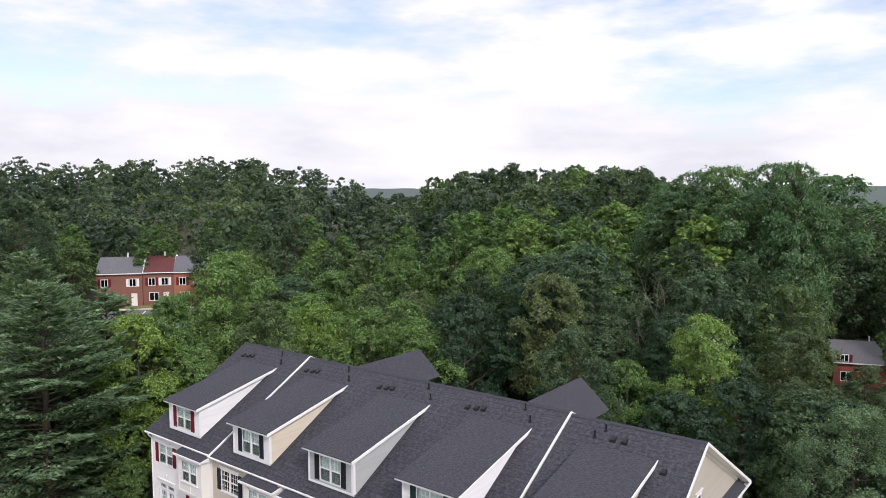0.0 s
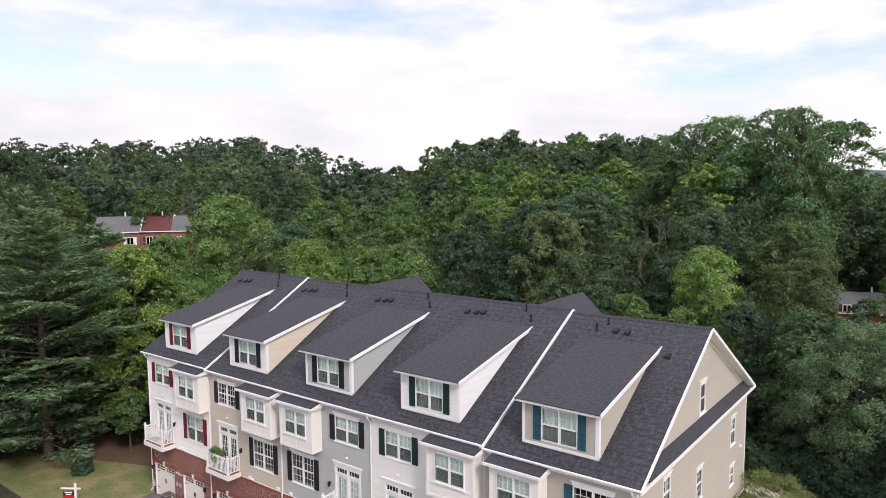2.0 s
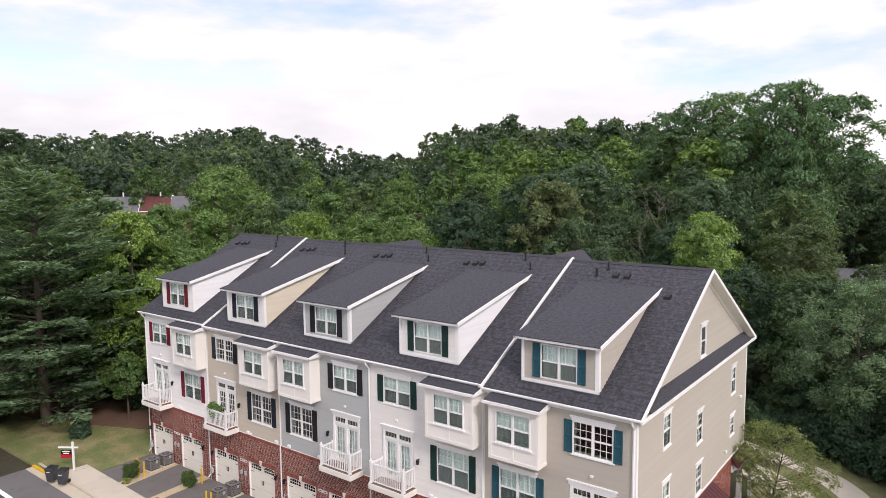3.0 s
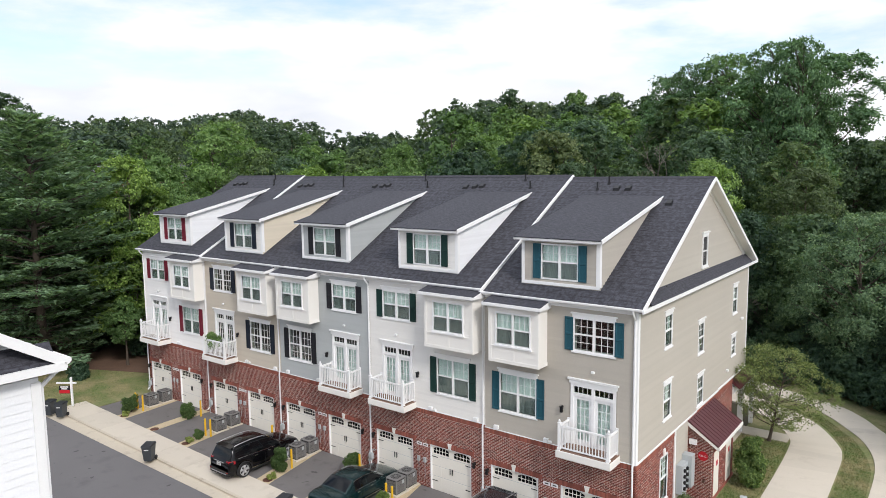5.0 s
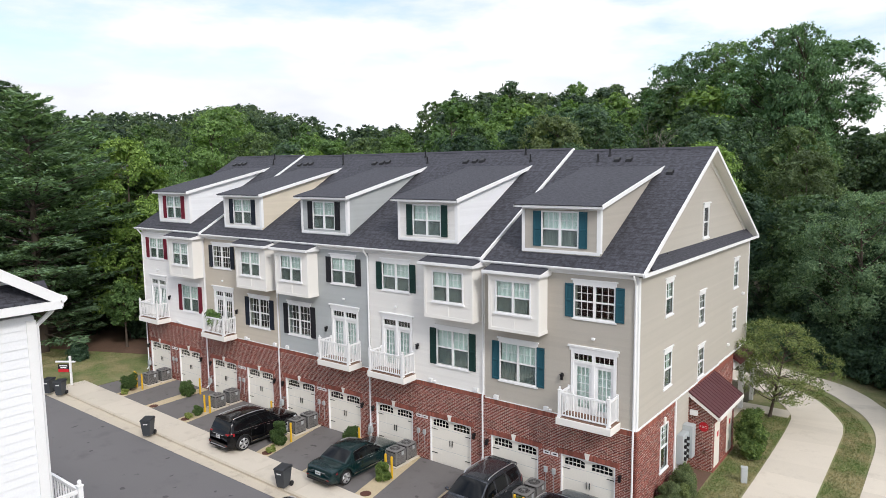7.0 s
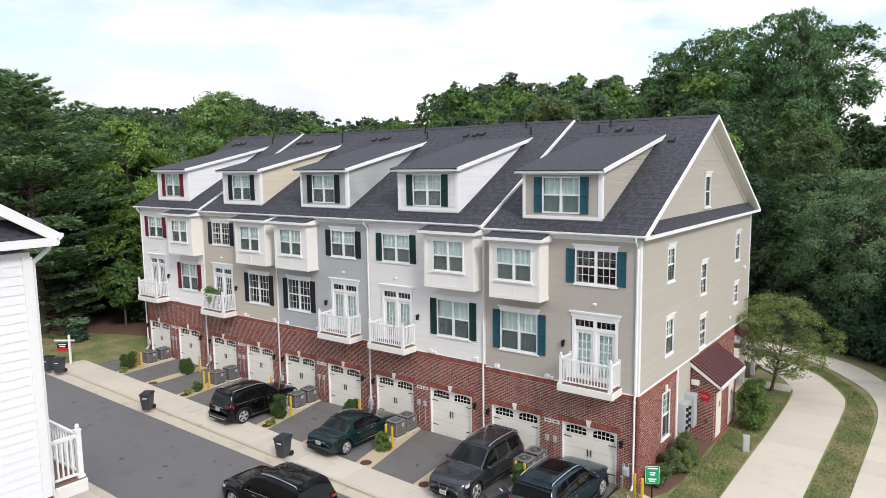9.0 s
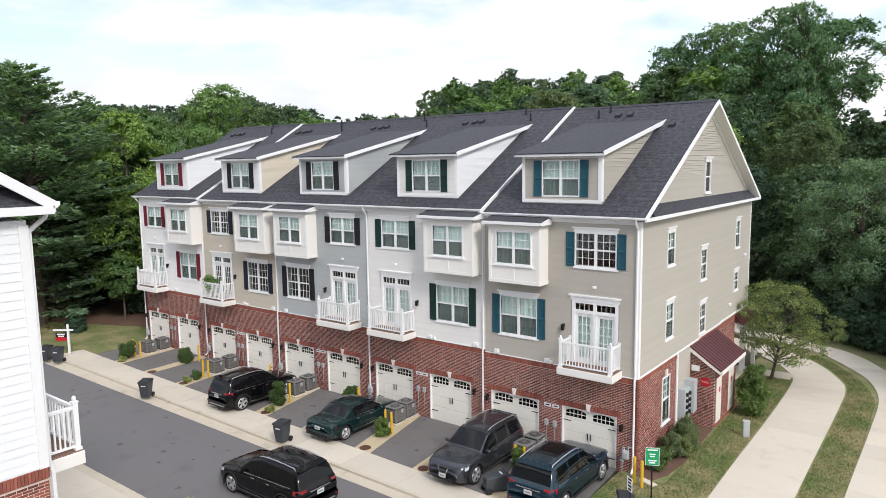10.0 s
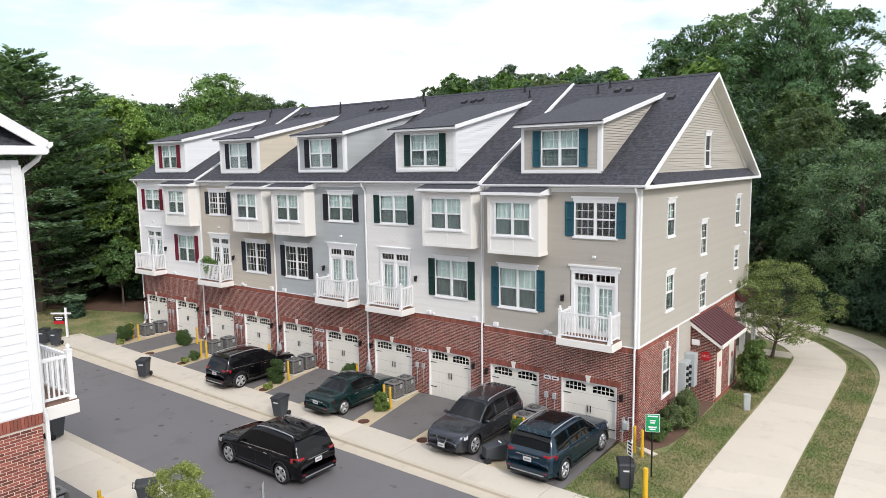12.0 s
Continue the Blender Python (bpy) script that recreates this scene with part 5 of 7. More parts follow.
# ---- woods ----
def leaves_at(rng, centres, radii, per, size, up=0.45, flat=0.85, spread=(0.5, 1.12), heart=None):
    """Three-cornered leaf sprays scattered over balls round the centres; returns corner points."""
    c = np.repeat(np.asarray(centres, float), per, axis=0)
    r = np.repeat(np.asarray(radii, float), per)[:, None]
    n = len(c)
    d = rng.normal(size=(n, 3)); d[:, 2] += up
    d /= np.linalg.norm(d, axis=1)[:, None]
    pos = c + d * r * rng.uniform(*spread, size=(n, 1)) * np.array([1, 1, flat])
    nor = d * 0.55 + rng.normal(size=(n, 3)) * 0.36 + np.array([0, 0, 0.22])
    if heart is not None:
        out = pos - np.asarray(heart)[None]
        nor += 0.55 * out / (np.linalg.norm(out, axis=1)[:, None] + 1e-6)
    nor /= np.linalg.norm(nor, axis=1)[:, None]
    a = np.cross(nor, rng.normal(size=(n, 3)))
    a /= np.linalg.norm(a, axis=1)[:, None]
    b = np.cross(nor, a)
    s = size * rng.uniform(0.6, 1.35, size=(n, 1))
    a, b = a * s, b * s * 0.75
    return np.stack([pos - a - 0.5 * b, pos + a - 0.35 * b, pos + b], axis=1).reshape(-1, 3)


def leaf_mesh(name, pts, material):
    n = len(pts) // 3
    me = bpy.data.meshes.new(name)
    me.vertices.add(3 * n); me.loops.add(3 * n); me.polygons.add(n)
    me.vertices.foreach_set("co", pts.astype(np.float32).ravel())
    me.loops.foreach_set("vertex_index", np.arange(3 * n, dtype=np.int32))
    me.polygons.foreach_set("loop_start", np.arange(0, 3 * n, 3, dtype=np.int32))
    me.materials.append(material)
    me.update(calc_edges=True)
    return me


def leafy(name, pts, material, parent, label=""):
    ob = new(name, leaf_mesh(name, pts, material))
    ob.parent = parent
    return tagged(ob, label) if label else ob


def crown_lobes(rng, H, R, base, n, airy=False):
    """Sub-crowns that swell out of the envelope of a tree: centres and radii."""
    cs, rs = [], []
    a0 = rng.uniform(0, 6.283)
    for i in range(n):
        t = (i + rng.uniform(0.1, 0.9)) / n
        prof = max(0.10, math.sin(math.pi * (0.16 + 0.80 * t))) ** 0.7
        a = a0 + 2.399 * i + rng.normal() * 0.35
        r = R * rng.uniform(*((0.16, 0.27) if airy else (0.27, 0.42))) * (0.75 + 0.35 * prof)
        q = max(0.0, R * prof * rng.uniform(*((0.45, 1.05) if airy else (0.72, 1.08))) - (0.4 if airy else 0.75) * r)
        cs.append((q * math.cos(a), q * math.sin(a), min(base + (H - base) * (0.05 + 0.95 * t), H - 0.9 * r)))
        rs.append(r)
    return np.array(cs), np.array(rs)


def lobed_leaves(rng, cs, rs, sprays, per, leaf, heart, spray=(0.10, 0.24), up=0.30):
    """Leaf sprays over the outer skin of overlapping lobes: corner points of the leaves, and the places of the sprays."""
    n = len(cs)
    k = rng.choice(n, size=sprays * 2, p=rs ** 2 / np.sum(rs ** 2))
    out = cs[k] - heart
    out /= np.linalg.norm(out, axis=1)[:, None] + 1e-6
    d = rng.normal(size=(len(k), 3)) + 0.75 * out
    d[:, 2] += up
    d /= np.linalg.norm(d, axis=1)[:, None]
    p = cs[k] + d * (rs[k] * rng.uniform(0.80, 1.10, len(k)))[:, None] * np.array([1, 1, 0.88])
    deep = np.zeros(len(k), bool)
    for j in range(n):
        deep |= (np.linalg.norm(p - cs[j], axis=1) < 0.78 * rs[j]) & (k != j)
    p, d, k = p[~deep][:sprays], d[~deep][:sprays], k[~deep][:sprays]
    r = (rs[k] * rng.uniform(*spray, len(k)))[:, None]
    m = len(p)
    c, face, r = np.repeat(p, per, axis=0), np.repeat(d, per, axis=0), np.repeat(r, per, axis=0)
    pos = c + rng.normal(size=(m * per, 3)) * r * np.array([0.8, 0.8, 0.55])
    nor = face * 0.75 + rng.normal(size=(m * per, 3)) * 0.48 + np.array([0, 0, 0.25])
    nor /= np.linalg.norm(nor, axis=1)[:, None]
    u = np.cross(nor, rng.normal(size=(m * per, 3)))
    u /= np.linalg.norm(u, axis=1)[:, None]
    v = np.cross(nor, u)
    size = leaf * rng.uniform(0.6, 1.4, size=(m * per, 1))
    u, v = u * size, v * size * 0.7
    return np.stack([pos - u - 0.5 * v, pos + u - 0.35 * v, pos + v], axis=1).reshape(-1, 3), p


def broadleaf(seed, H, R, base, lobes, sprays, per, leaf, material, label, name="tree", airy=False, spray=(0.10, 0.24), girth=1.0):
    """A tapered trunk, limbs, and a crown of leaf sprays over many swelling lobes."""
    rng = np.random.default_rng(seed)
    th = thing(name, pose(0, 0, 0), label, "tree", "woodland trees")
    g = G()
    lean = rng.normal(size=2) * 0.02 * H
    pts = [Vector((lean[0] * t * t, lean[1] * t * t, H * 0.86 * t)) for t in (0, 0.06, 0.25, 0.5, 0.75, 1)]
    r0 = 0.0175 * H * girth
    rad = [r0 * 1.35, r0, r0 * 0.82, r0 * 0.58, r0 * 0.34, r0 * 0.1]
    for i in range(5):
        g.tube(pts[i], pts[i + 1], rad[i], rad[i + 1], 8, caps=False)
    cs, rs = crown_lobes(rng, H, R, base, lobes, airy)
    heart = np.array([0, 0, base + 0.40 * (H - base)])
    leaves, tips = lobed_leaves(rng, cs, rs, sprays, per, leaf, heart, spray)
    for c, r in zip(cs, rs):
        c = Vector(c)
        z = max(base * 0.75, c.z - 0.55 * math.hypot(c.x, c.y) - rng.uniform(0.02, 0.06) * H)
        t = min(0.95, z / (0.86 * H))
        s = Vector((lean[0] * t * t, lean[1] * t * t, z))
        m = s.lerp(c, 0.5) + Vector((0, 0, -0.06 * (c - s).length))
        rr = r0 * 0.42 * (1 - 0.6 * t)
        g.tube(s, m, rr, rr * 0.65, 6, caps=False).tube(m, c, rr * 0.65, rr * 0.35, 6, caps=False)
        if airy or H < 8:
            near = tips[np.linalg.norm(tips - np.array(c), axis=1) < 1.15 * r][:5]
            for q in near:
                g.tube(c, Vector(q), rr * 0.35, rr * 0.12, 5, caps=False)
    part("trunk", g, BARK, th, smooth=True)
    if not airy and H > 8:
        pith = leaves_at(rng, cs, rs * 0.55, 26, 0.075 * R)
        leaves = np.concatenate([pith, leaves])
    leafy("crown", leaves, material, th)
    return th


def pine(seed, H, R, base, material, label, step=0.62, per=250):
    """A conifer: uneven whorls of rising boughs, each with side twigs of flat feathery sprays."""
    rng = np.random.default_rng(seed)
    th = thing("pine_tree", pose(0, 0, 0), label, "pine tree", "woodland pines")
    g = G().tube((0, 0, 0), (0, 0, H * 0.5), 0.017 * H, 0.010 * H, 8, False).tube((0, 0, H * 0.5), (0, 0, H * 0.99), 0.010 * H, 0.02, 8, False)
    out = []
    z = base
    while z < H * 0.985:
        t = (z - base) / (H - base)
        L0 = R * min(1.0, 1.9 * (1 - t) ** 0.85) * (0.75 + 0.25 * min(1, t * 4)) * 0.95 + 0.3
        n = int(4 + 3 * rng.uniform())
        a0 = rng.uniform(0, 6.28)
        for k in range(n):
            a = a0 + 6.283 * k / n + rng.normal() * 0.28
            L = L0 * rng.uniform(0.55, 1.15)
            p0 = np.array((0, 0, z + rng.normal() * 0.3))
            along = np.array([math.cos(a), math.sin(a), 0.10 + 0.45 * t + rng.normal() * 0.10])
            side = np.array([-math.sin(a), math.cos(a), 0])
            p1 = p0 + along * L
            g.tube(p0, p1, 0.03 + 0.008 * L, 0.012, 5, False)
            m = max(10, int(per * L / R))
            twigs = max(3, int(L * 2.2))
            j = rng.integers(0, twigs, m)
            s = 0.22 + 0.78 * (j + 0.5) / twigs
            flip = np.where(rng.uniform(size=m) < 0.5, -1.0, 1.0)
            reach = 0.42 * L * (1.12 - s) + 0.12
            w = rng.uniform(0, 1, m) ** 0.8 * reach
            pos = p0 + (p1 - p0) * s[:, None] + (side * (flip * w)[:, None]) + along * (0.55 * w)[:, None] + rng.normal(size=(m, 3)) * np.array([0.07, 0.07, 0.06])
            pos[:, 2] -= 0.10 * w * w
            dirv = along * rng.uniform(0.4, 1, size=m)[:, None] + side * (flip * rng.uniform(0.4, 1.0, size=m))[:, None] + rng.normal(size=(m, 3)) * 0.25
            dirv /= np.linalg.norm(dirv, axis=1)[:, None]
            nor = np.array([0, 0, 1.0]) + rng.normal(size=(m, 3)) * 0.55
            v = np.cross(nor, dirv); v /= np.linalg.norm(v, axis=1)[:, None]
            ln = rng.uniform(0.14, 0.34, size=(m, 1)); wd = ln * rng.uniform(0.22, 0.40, size=(m, 1))
            out.append(np.stack([pos - dirv * ln * 0.5 + v * wd, pos - dirv * ln * 0.4 - v * wd, pos + dirv * ln], axis=1).reshape(-1, 3))
        z += step * rng.uniform(0.75, 1.25) * (1.0 - 0.30 * t)
    part("trunk", g, BARK, th, smooth=True)
    leafy("needles", np.concatenate(out), material, th)
    return th


def bare_tree(seed, H, label):
    rng = random.Random(seed)
    g = G()

    def grow(p, d, L, r, n):
        q = p + d * L
        g.tube(p, q, r, r * 0.68, 6 if r > 0.03 else 4, False)
        if n == 0:
            return
        for k in range(2 if rng.random() < 0.55 else 3):
            e = (d + Vector((rng.gauss(0, 0.5), rng.gauss(0, 0.5), rng.gauss(0.12, 0.3)))).normalized()
            grow(q, e, L * rng.uniform(0.62, 0.9), r * 0.62, n - 1)
    grow(Vector((0, 0, 0)), Vector((0.04, 0, 1)), H * 0.42, 0.016 * H, 6)
    return piece("dead_tree", g, DEADWOOD, label, "tree", smooth=True)


PROTO = {
    "oak": lambda: broadleaf(1, 22, 5.6, 4.0, 26, 560, 38, 0.165, LEAF["oak"], "tall broadleaf tree with a dark green rounded crown"),
    "oak2": lambda: broadleaf(2, 24, 5.0, 5.0, 26, 560, 38, 0.165, LEAF["oak"], "tall broadleaf tree with an uneven dark green crown"),
    "lush": lambda: broadleaf(3, 17, 4.6, 2.5, 24, 680, 36, 0.13, LEAF["lush"], "leafy broadleaf tree with a bright green crown"),
    "lush2": lambda: broadleaf(4, 15, 4.0, 2.0, 22, 640, 34, 0.12, LEAF["lush"], "rounded broadleaf tree in fresh green leaf"),
    "bright": lambda: broadleaf(13, 17, 4.6, 2.5, 26, 720, 38, 0.125, LEAF["bright"], "leafy broadleaf tree with a light yellow-green crown"),
    "shade": lambda: broadleaf(5, 13, 4.4, 0.4, 24, 580, 32, 0.135, LEAF["shade"], "dark green tree leafy down to the ground"),
    "olive": lambda: broadleaf(6, 19, 4.6, 3.0, 24, 560, 36, 0.15, LEAF["olive"], "broadleaf tree with dull olive green leaves"),
    "far": lambda: broadleaf(7, 24, 6.0, 4.0, 20, 330, 16, 0.36, LEAF["oak"], "distant broadleaf tree with a dark rounded crown"),
    "far2": lambda: broadleaf(8, 22, 5.4, 4.0, 20, 330, 16, 0.34, LEAF["lush"], "distant broadleaf tree with a green crown"),
    "giant": lambda: broadleaf(9, 29, 7.2, 6.0, 64, 1200, 24, 0.20, LEAF["giant"], "very tall open-crowned tree, sky showing through its limbs", airy=True, spray=(0.16, 0.36)),
    "tall": lambda: broadleaf(12, 27, 5.0, 17.0, 24, 480, 24, 0.19, LEAF["giant"], "tall tree with a high open crown on a bare trunk", airy=True, spray=(0.2, 0.4), girth=0.6),
    "locust": lambda: broadleaf(15, 12, 4.2, 2.0, 44, 800, 44, 0.085, LEAF["locust"], "feathery light blue-green tree beyond the footpath", airy=True, spray=(0.2, 0.42)),
    "pine": lambda: pine(10, 20, 5.6, 2.0, LEAF["pine"], "tall dark pine with level feathery boughs", per=330),
    "pine2": lambda: pine(11, 17, 4.8, 1.5, LEAF["pine"], "dense dark pine with drooping feathery boughs"),
}
SIZE = {"locust": (12, 4.2), "bright": (17, 4.6), "oak": (22, 5.6), "oak2": (24, 5.0), "lush": (17, 4.6), "lush2": (15, 4.0), "shade": (13, 4.4), "olive": (19, 4.6), "far": (24, 6.0), "far2": (22, 5.4), "giant": (29, 7.6), "tall": (27, 5.0), "pine": (20, 5.2), "pine2": (17, 4.6)}
MADE = {}
spot = random.Random(5)


def plant(kind, x, y, top, width=1.0, turn=None):
    """A tree of the kind on the land at x, y, whose crown reaches the height top."""
    z = rise(x, y) - 0.1
    k = (top - z) / SIZE[kind][0]
    w = k * width
    m = Matrix.LocRotScale((x, y, z), Euler((0, 0, spot.uniform(0, 6.28) if turn is None else turn)), (w, w, k))
    if kind not in MADE:
        MADE[kind] = PROTO[kind]()
        MADE[kind].matrix_world = m
        return MADE[kind]
    base = MADE[kind]
    made = {}
    for o in (base, *base.children):
        made[o] = o.copy()
        scene.collection.objects.link(made[o])
        made[o].parent = made.get(o.parent)
    made[base].matrix_world = m
    return made[base]


PLACED = []


def grove(rows):
    for kind, x, y, top, width in rows:
        plant(kind, x, y, top, width)
        PLACED.append((x, y, 0.8 * width * SIZE[kind][1] * top / SIZE[kind][0]))


# the trees that stand out, from the lane's far end round to the footpath
grove([("pine", -47.5, -2.0, 20.0, 1.25), ("pine2", -50.5, -8.5, 15.5, 1.25), ("pine2", -52.5, 5.5, 18.0, 1.2), ("pine", -57.0, -7.5, 20.5, 1.1), ("pine2", -47.5, 6.5, 14.0, 1.2),
       ("shade", -41.0, 8.0, 9.5, 1.0), ("bright", -44.0, 9.0, 13.2, 1.1), ("lush", -49.0, 9.5, 14.4, 1.0), ("bright", -54.2, 19.8, 20.6, 1.0), ("lush2", -58.5, 17.2, 16.0, 1.0)])
grove([("bright", -50.0, 27.0, 15.5, 1.2), ("lush2", -52.8, 39.5, 15.0, 1.0), ("lush", -58.5, 54.0, 19.0, 1.0), ("olive", -44.5, 40.0, 15.0, 1.0), ("bright", -42.0, 52.0, 19.8, 1.1),
       ("lush2", -36.0, 45.0, 14.5, 1.1), ("lush2", -27.0, 57.5, 15.5, 1.2), ("shade", -21.0, 52.0, 15.0, 0.9), ("bright", -8.7, 38.0, 15.9, 0.9), ("shade", -12.5, 44.0, 14.5, 1.0)])
grove([("giant", -18.2, 77.8, 30.8, 1.0), ("giant", -10.3, 72.2, 30.8, 0.95), ("giant", -27.0, 80.0, 28.8, 1.0), ("giant", -22.6, 79.5, 30.2, 0.95), ("giant", -7.4, 69.5, 30.6, 0.62), ("tall", -4.8, 75.5, 29.0, 1.2), ("far", 0.9, 100.0, 20.0, 1.0), ("far", -4.5, 99.5, 19.5, 1.0), ("far", -9.9, 98.8, 21.0, 1.0), ("oak", -10.5, 57.0, 19.0, 1.0),
       ("oak2", -17.5, 60.0, 21.0, 1.0), ("oak", -4.4, 51.5, 17.5, 1.0), ("oak", 3.0, 48.0, 11.0, 1.0), ("locust", 4.4, 29.0, 12.0, 1.0), ("shade", 3.0, 33.5, 11.2, 1.1), ("shade", 0.2, 33.5, 11.5, 1.1)])
grove([("shade", 8.3, 30.5, 10.0, 1.0), ("shade", -4.5, 34.0, 11.5, 1.0), ("shade", 9.5, 26.0, 6.5, 1.0), ("shade", 5.5, 28.0, 6.0, 1.1), ("shade", -9.0, 32.0, 10.0, 1.1), ("lush2", -14.5, 34.5, 11.5, 1.1),
       ("oak", 9.5, 40.0, 14.0, 1.0), ("shade", 12.5, 34.0, 11.0, 1.1), ("shade", 1.0, 29.5, 5.0, 1.2), ("olive", -1.5, 40.5, 15.0, 1.0)])
grove([("far", -83.0, 124.0, 34.8, 0.9), ("far", -76.5, 147.0, 35.0, 0.9), ("far", -92.0, 128.0, 33.0, 0.9), ("far", -109.0, 126.0, 31.8, 0.9), ("far2", -66.0, 128.0, 33.5, 0.9), ("far", -58.0, 130.0, 32.5, 0.9),
       ("far", -50.0, 132.0, 31.5, 0.9), ("far2", -100.0, 120.0, 31.0, 0.9), ("lush2", -47.5, 7.5, 15.8, 0.9), ("lush2", -46.0, 4.8, 16.6, 0.9), ("lush2", -52.5, 11.8, 16.8, 0.85), ("pine", -60.5, 2.4, 21.6, 0.95), ("pine2", -65.5, -3.0, 21.0, 1.0), ("oak", -95.3, 14.5, 26.3, 1.1), ("oak2", -92.0, 7.5, 25.0, 1.2)])
MADEDEAD = bare_tree(3, 12.0, "bare grey dead tree with broken limbs")
MADEDEAD.matrix_world = pose(-16.8, 49.5, 0.0, 2, 3, 40)


def wanted_height(x, y, d, bearing):
    """How high the canopy stands at a place: lower near the houses and down the valley."""
    if bearing < 9:
        return min(10.5 + 0.045 * d, 26.0 - 0.20 * d) if d < 80 else 10.5 + 0.045 * d
    if bearing < 20:
        return min(10.5 + 0.13 * d, 26.0)
    if bearing < 37:
        return min(10.0 + 0.125 * d, 27.5 + 0.03 * d)
    if bearing < 44:
        return min(9.5 + 0.08 * d, 25.5 + 0.006 * d)
    grade = float(np.interp(bearing, (44, 46, 50, 54, 58, 77), (0.062, 0.070, 0.088, 0.098, 0.083, 0.080)))
    return 10.6 + grade * d


def clear(x, y, d, bearing):
    if -39 < x < 1.5 and -20 < y < 24:
        return True
    if x >= -3 and y < 29:
        return True
    if -50 < x <= -36 and -16 < y < 6 or -62 < x <= -50 and -16 < y < 2:
        return True
    if 3.0 < bearing < 9.0 and 74 < d < 116:
        return True
    return 56.5 < bearing < 65.5 and 55 < d < 126


count = 0
rndw = random.Random(77)
for i in range(5200):
    d = 46 + 96 * rndw.random() ** 0.75
    bearing = rndw.uniform(-4, 76)
    x, y = 9.7 - d * math.sin(radians(bearing)), -24.8 + d * math.cos(radians(bearing))
    if clear(x, y, d, bearing) or any((x - p) ** 2 + (y - q) ** 2 < (3.4 + 0.42 * r) ** 2 for p, q, r in PLACED):
        continue
    near = d < 90
    kind = rndw.choice((["oak", "oak2", "shade", "oak", "olive", "shade"] if bearing < 37 else ["oak", "oak2", "lush", "lush2", "lush", "shade"]) if near else (["far2", "far2", "far"] if 18 < bearing < 37 else ["far", "far", "far2"]))
    top = wanted_height(x, y, d, bearing) * rndw.uniform(0.88, 1.04)
    plant(kind, x, y, max(top, rise(x, y) + 7), rndw.uniform(0.9, 1.2))
    PLACED.append((x, y, 4.2))
    count += 1
    if count >= 122:
        break


def far_woods():
    """Crowns of the distant woods, too many to count."""
    rng = np.random.default_rng(3)
    out = []
    for i in range(640):
        b = rng.uniform(-6, 77)
        d = math.sqrt(rng.uniform(132 ** 2, 300 ** 2)) if b < 44 or rng.uniform() < 0.45 else rng.uniform(320, 370 if b < 56 else 500)
        x, y = 9.7 - d * math.sin(radians(b)), -24.8 + d * math.cos(radians(b))
        if 56.5 < b < 64.5 and d < 132:
            continue
        z, r = rise(x, y), rng.uniform(4.6, 7.4)
        h = max(9.0, wanted_height(x, y, d, b) * rng.uniform(0.93, 1.03) - z)
        n = 9
        cs, rs = crown_lobes(rng, h, r, h * 0.25, n)
        cs += np.array([x, y, z])
        k = 1.0 if d < 230 else 0.62
        out.append(lobed_leaves(rng, cs, rs * 1.12, int(105 * k), 9, 0.50 / math.sqrt(k), np.array([x, y, z + 0.5 * h]), (0.12, 0.28), 0.5)[0])
    return np.concatenate(out)


tagged(leafy("far_woods", far_woods(), LEAF["distant"], None), "dense dark green woods covering the far rise", "woods", kind="stuff")


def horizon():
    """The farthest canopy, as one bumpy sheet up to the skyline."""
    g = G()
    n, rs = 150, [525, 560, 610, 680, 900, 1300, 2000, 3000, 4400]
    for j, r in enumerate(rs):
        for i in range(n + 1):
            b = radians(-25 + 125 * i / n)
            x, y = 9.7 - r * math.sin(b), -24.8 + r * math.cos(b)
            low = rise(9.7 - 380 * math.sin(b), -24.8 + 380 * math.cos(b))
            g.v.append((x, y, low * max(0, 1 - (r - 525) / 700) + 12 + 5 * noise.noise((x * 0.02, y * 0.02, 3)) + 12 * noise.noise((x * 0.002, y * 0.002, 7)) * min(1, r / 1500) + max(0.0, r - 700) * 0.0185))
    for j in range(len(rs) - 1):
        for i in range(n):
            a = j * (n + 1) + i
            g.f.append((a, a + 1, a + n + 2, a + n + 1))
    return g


# Canopy green with the blue of distant air mixed into the base colour.
FARHAZE = surface("far_canopy", (0.062, 0.090, 0.080), 0.95, vary=0.3, big=0.02, fine=0.2, relief=0)
piece("backdrop", horizon(), FARHAZE, "green canopy along the horizon, distance haze in its colour", "backdrop", "structure", smooth=True)


# ---- vehicles ----
SUV = dict(
    top=((0, 0.70), (0.006, 0.98), (0.02, 1.07), (0.035, 1.17), (0.07, 1.55), (0.09, 1.63), (0.13, 1.668), (0.30, 1.70), (0.45, 1.69), (0.53, 1.645), (0.56, 1.59), (0.70, 1.10), (0.72, 1.065), (0.80, 1.035), (0.90, 0.975), (0.955, 0.90), (0.985, 0.78), (1, 0.60)),
    belt=((0, 0.68), (0.006, 0.93), (0.02, 1.0), (0.05, 1.09), (0.3, 1.06), (0.6, 1.01), (0.7, 0.99), (0.85, 0.945), (0.93, 0.88), (0.97, 0.80), (1, 0.56)),
    low=((0, 0.42), (0.02, 0.34), (0.1, 0.27), (0.5, 0.23), (0.9, 0.24), (0.97, 0.27), (1, 0.36)),
    side=((0.105, 0.268), (0.292, 0.455), (0.472, 0.685)), screen=(0.556, 0.695), rear=(0.030, 0.086), roof=(0.09, 0.53), tail=0.90, head=0.72, wheel=0.37)
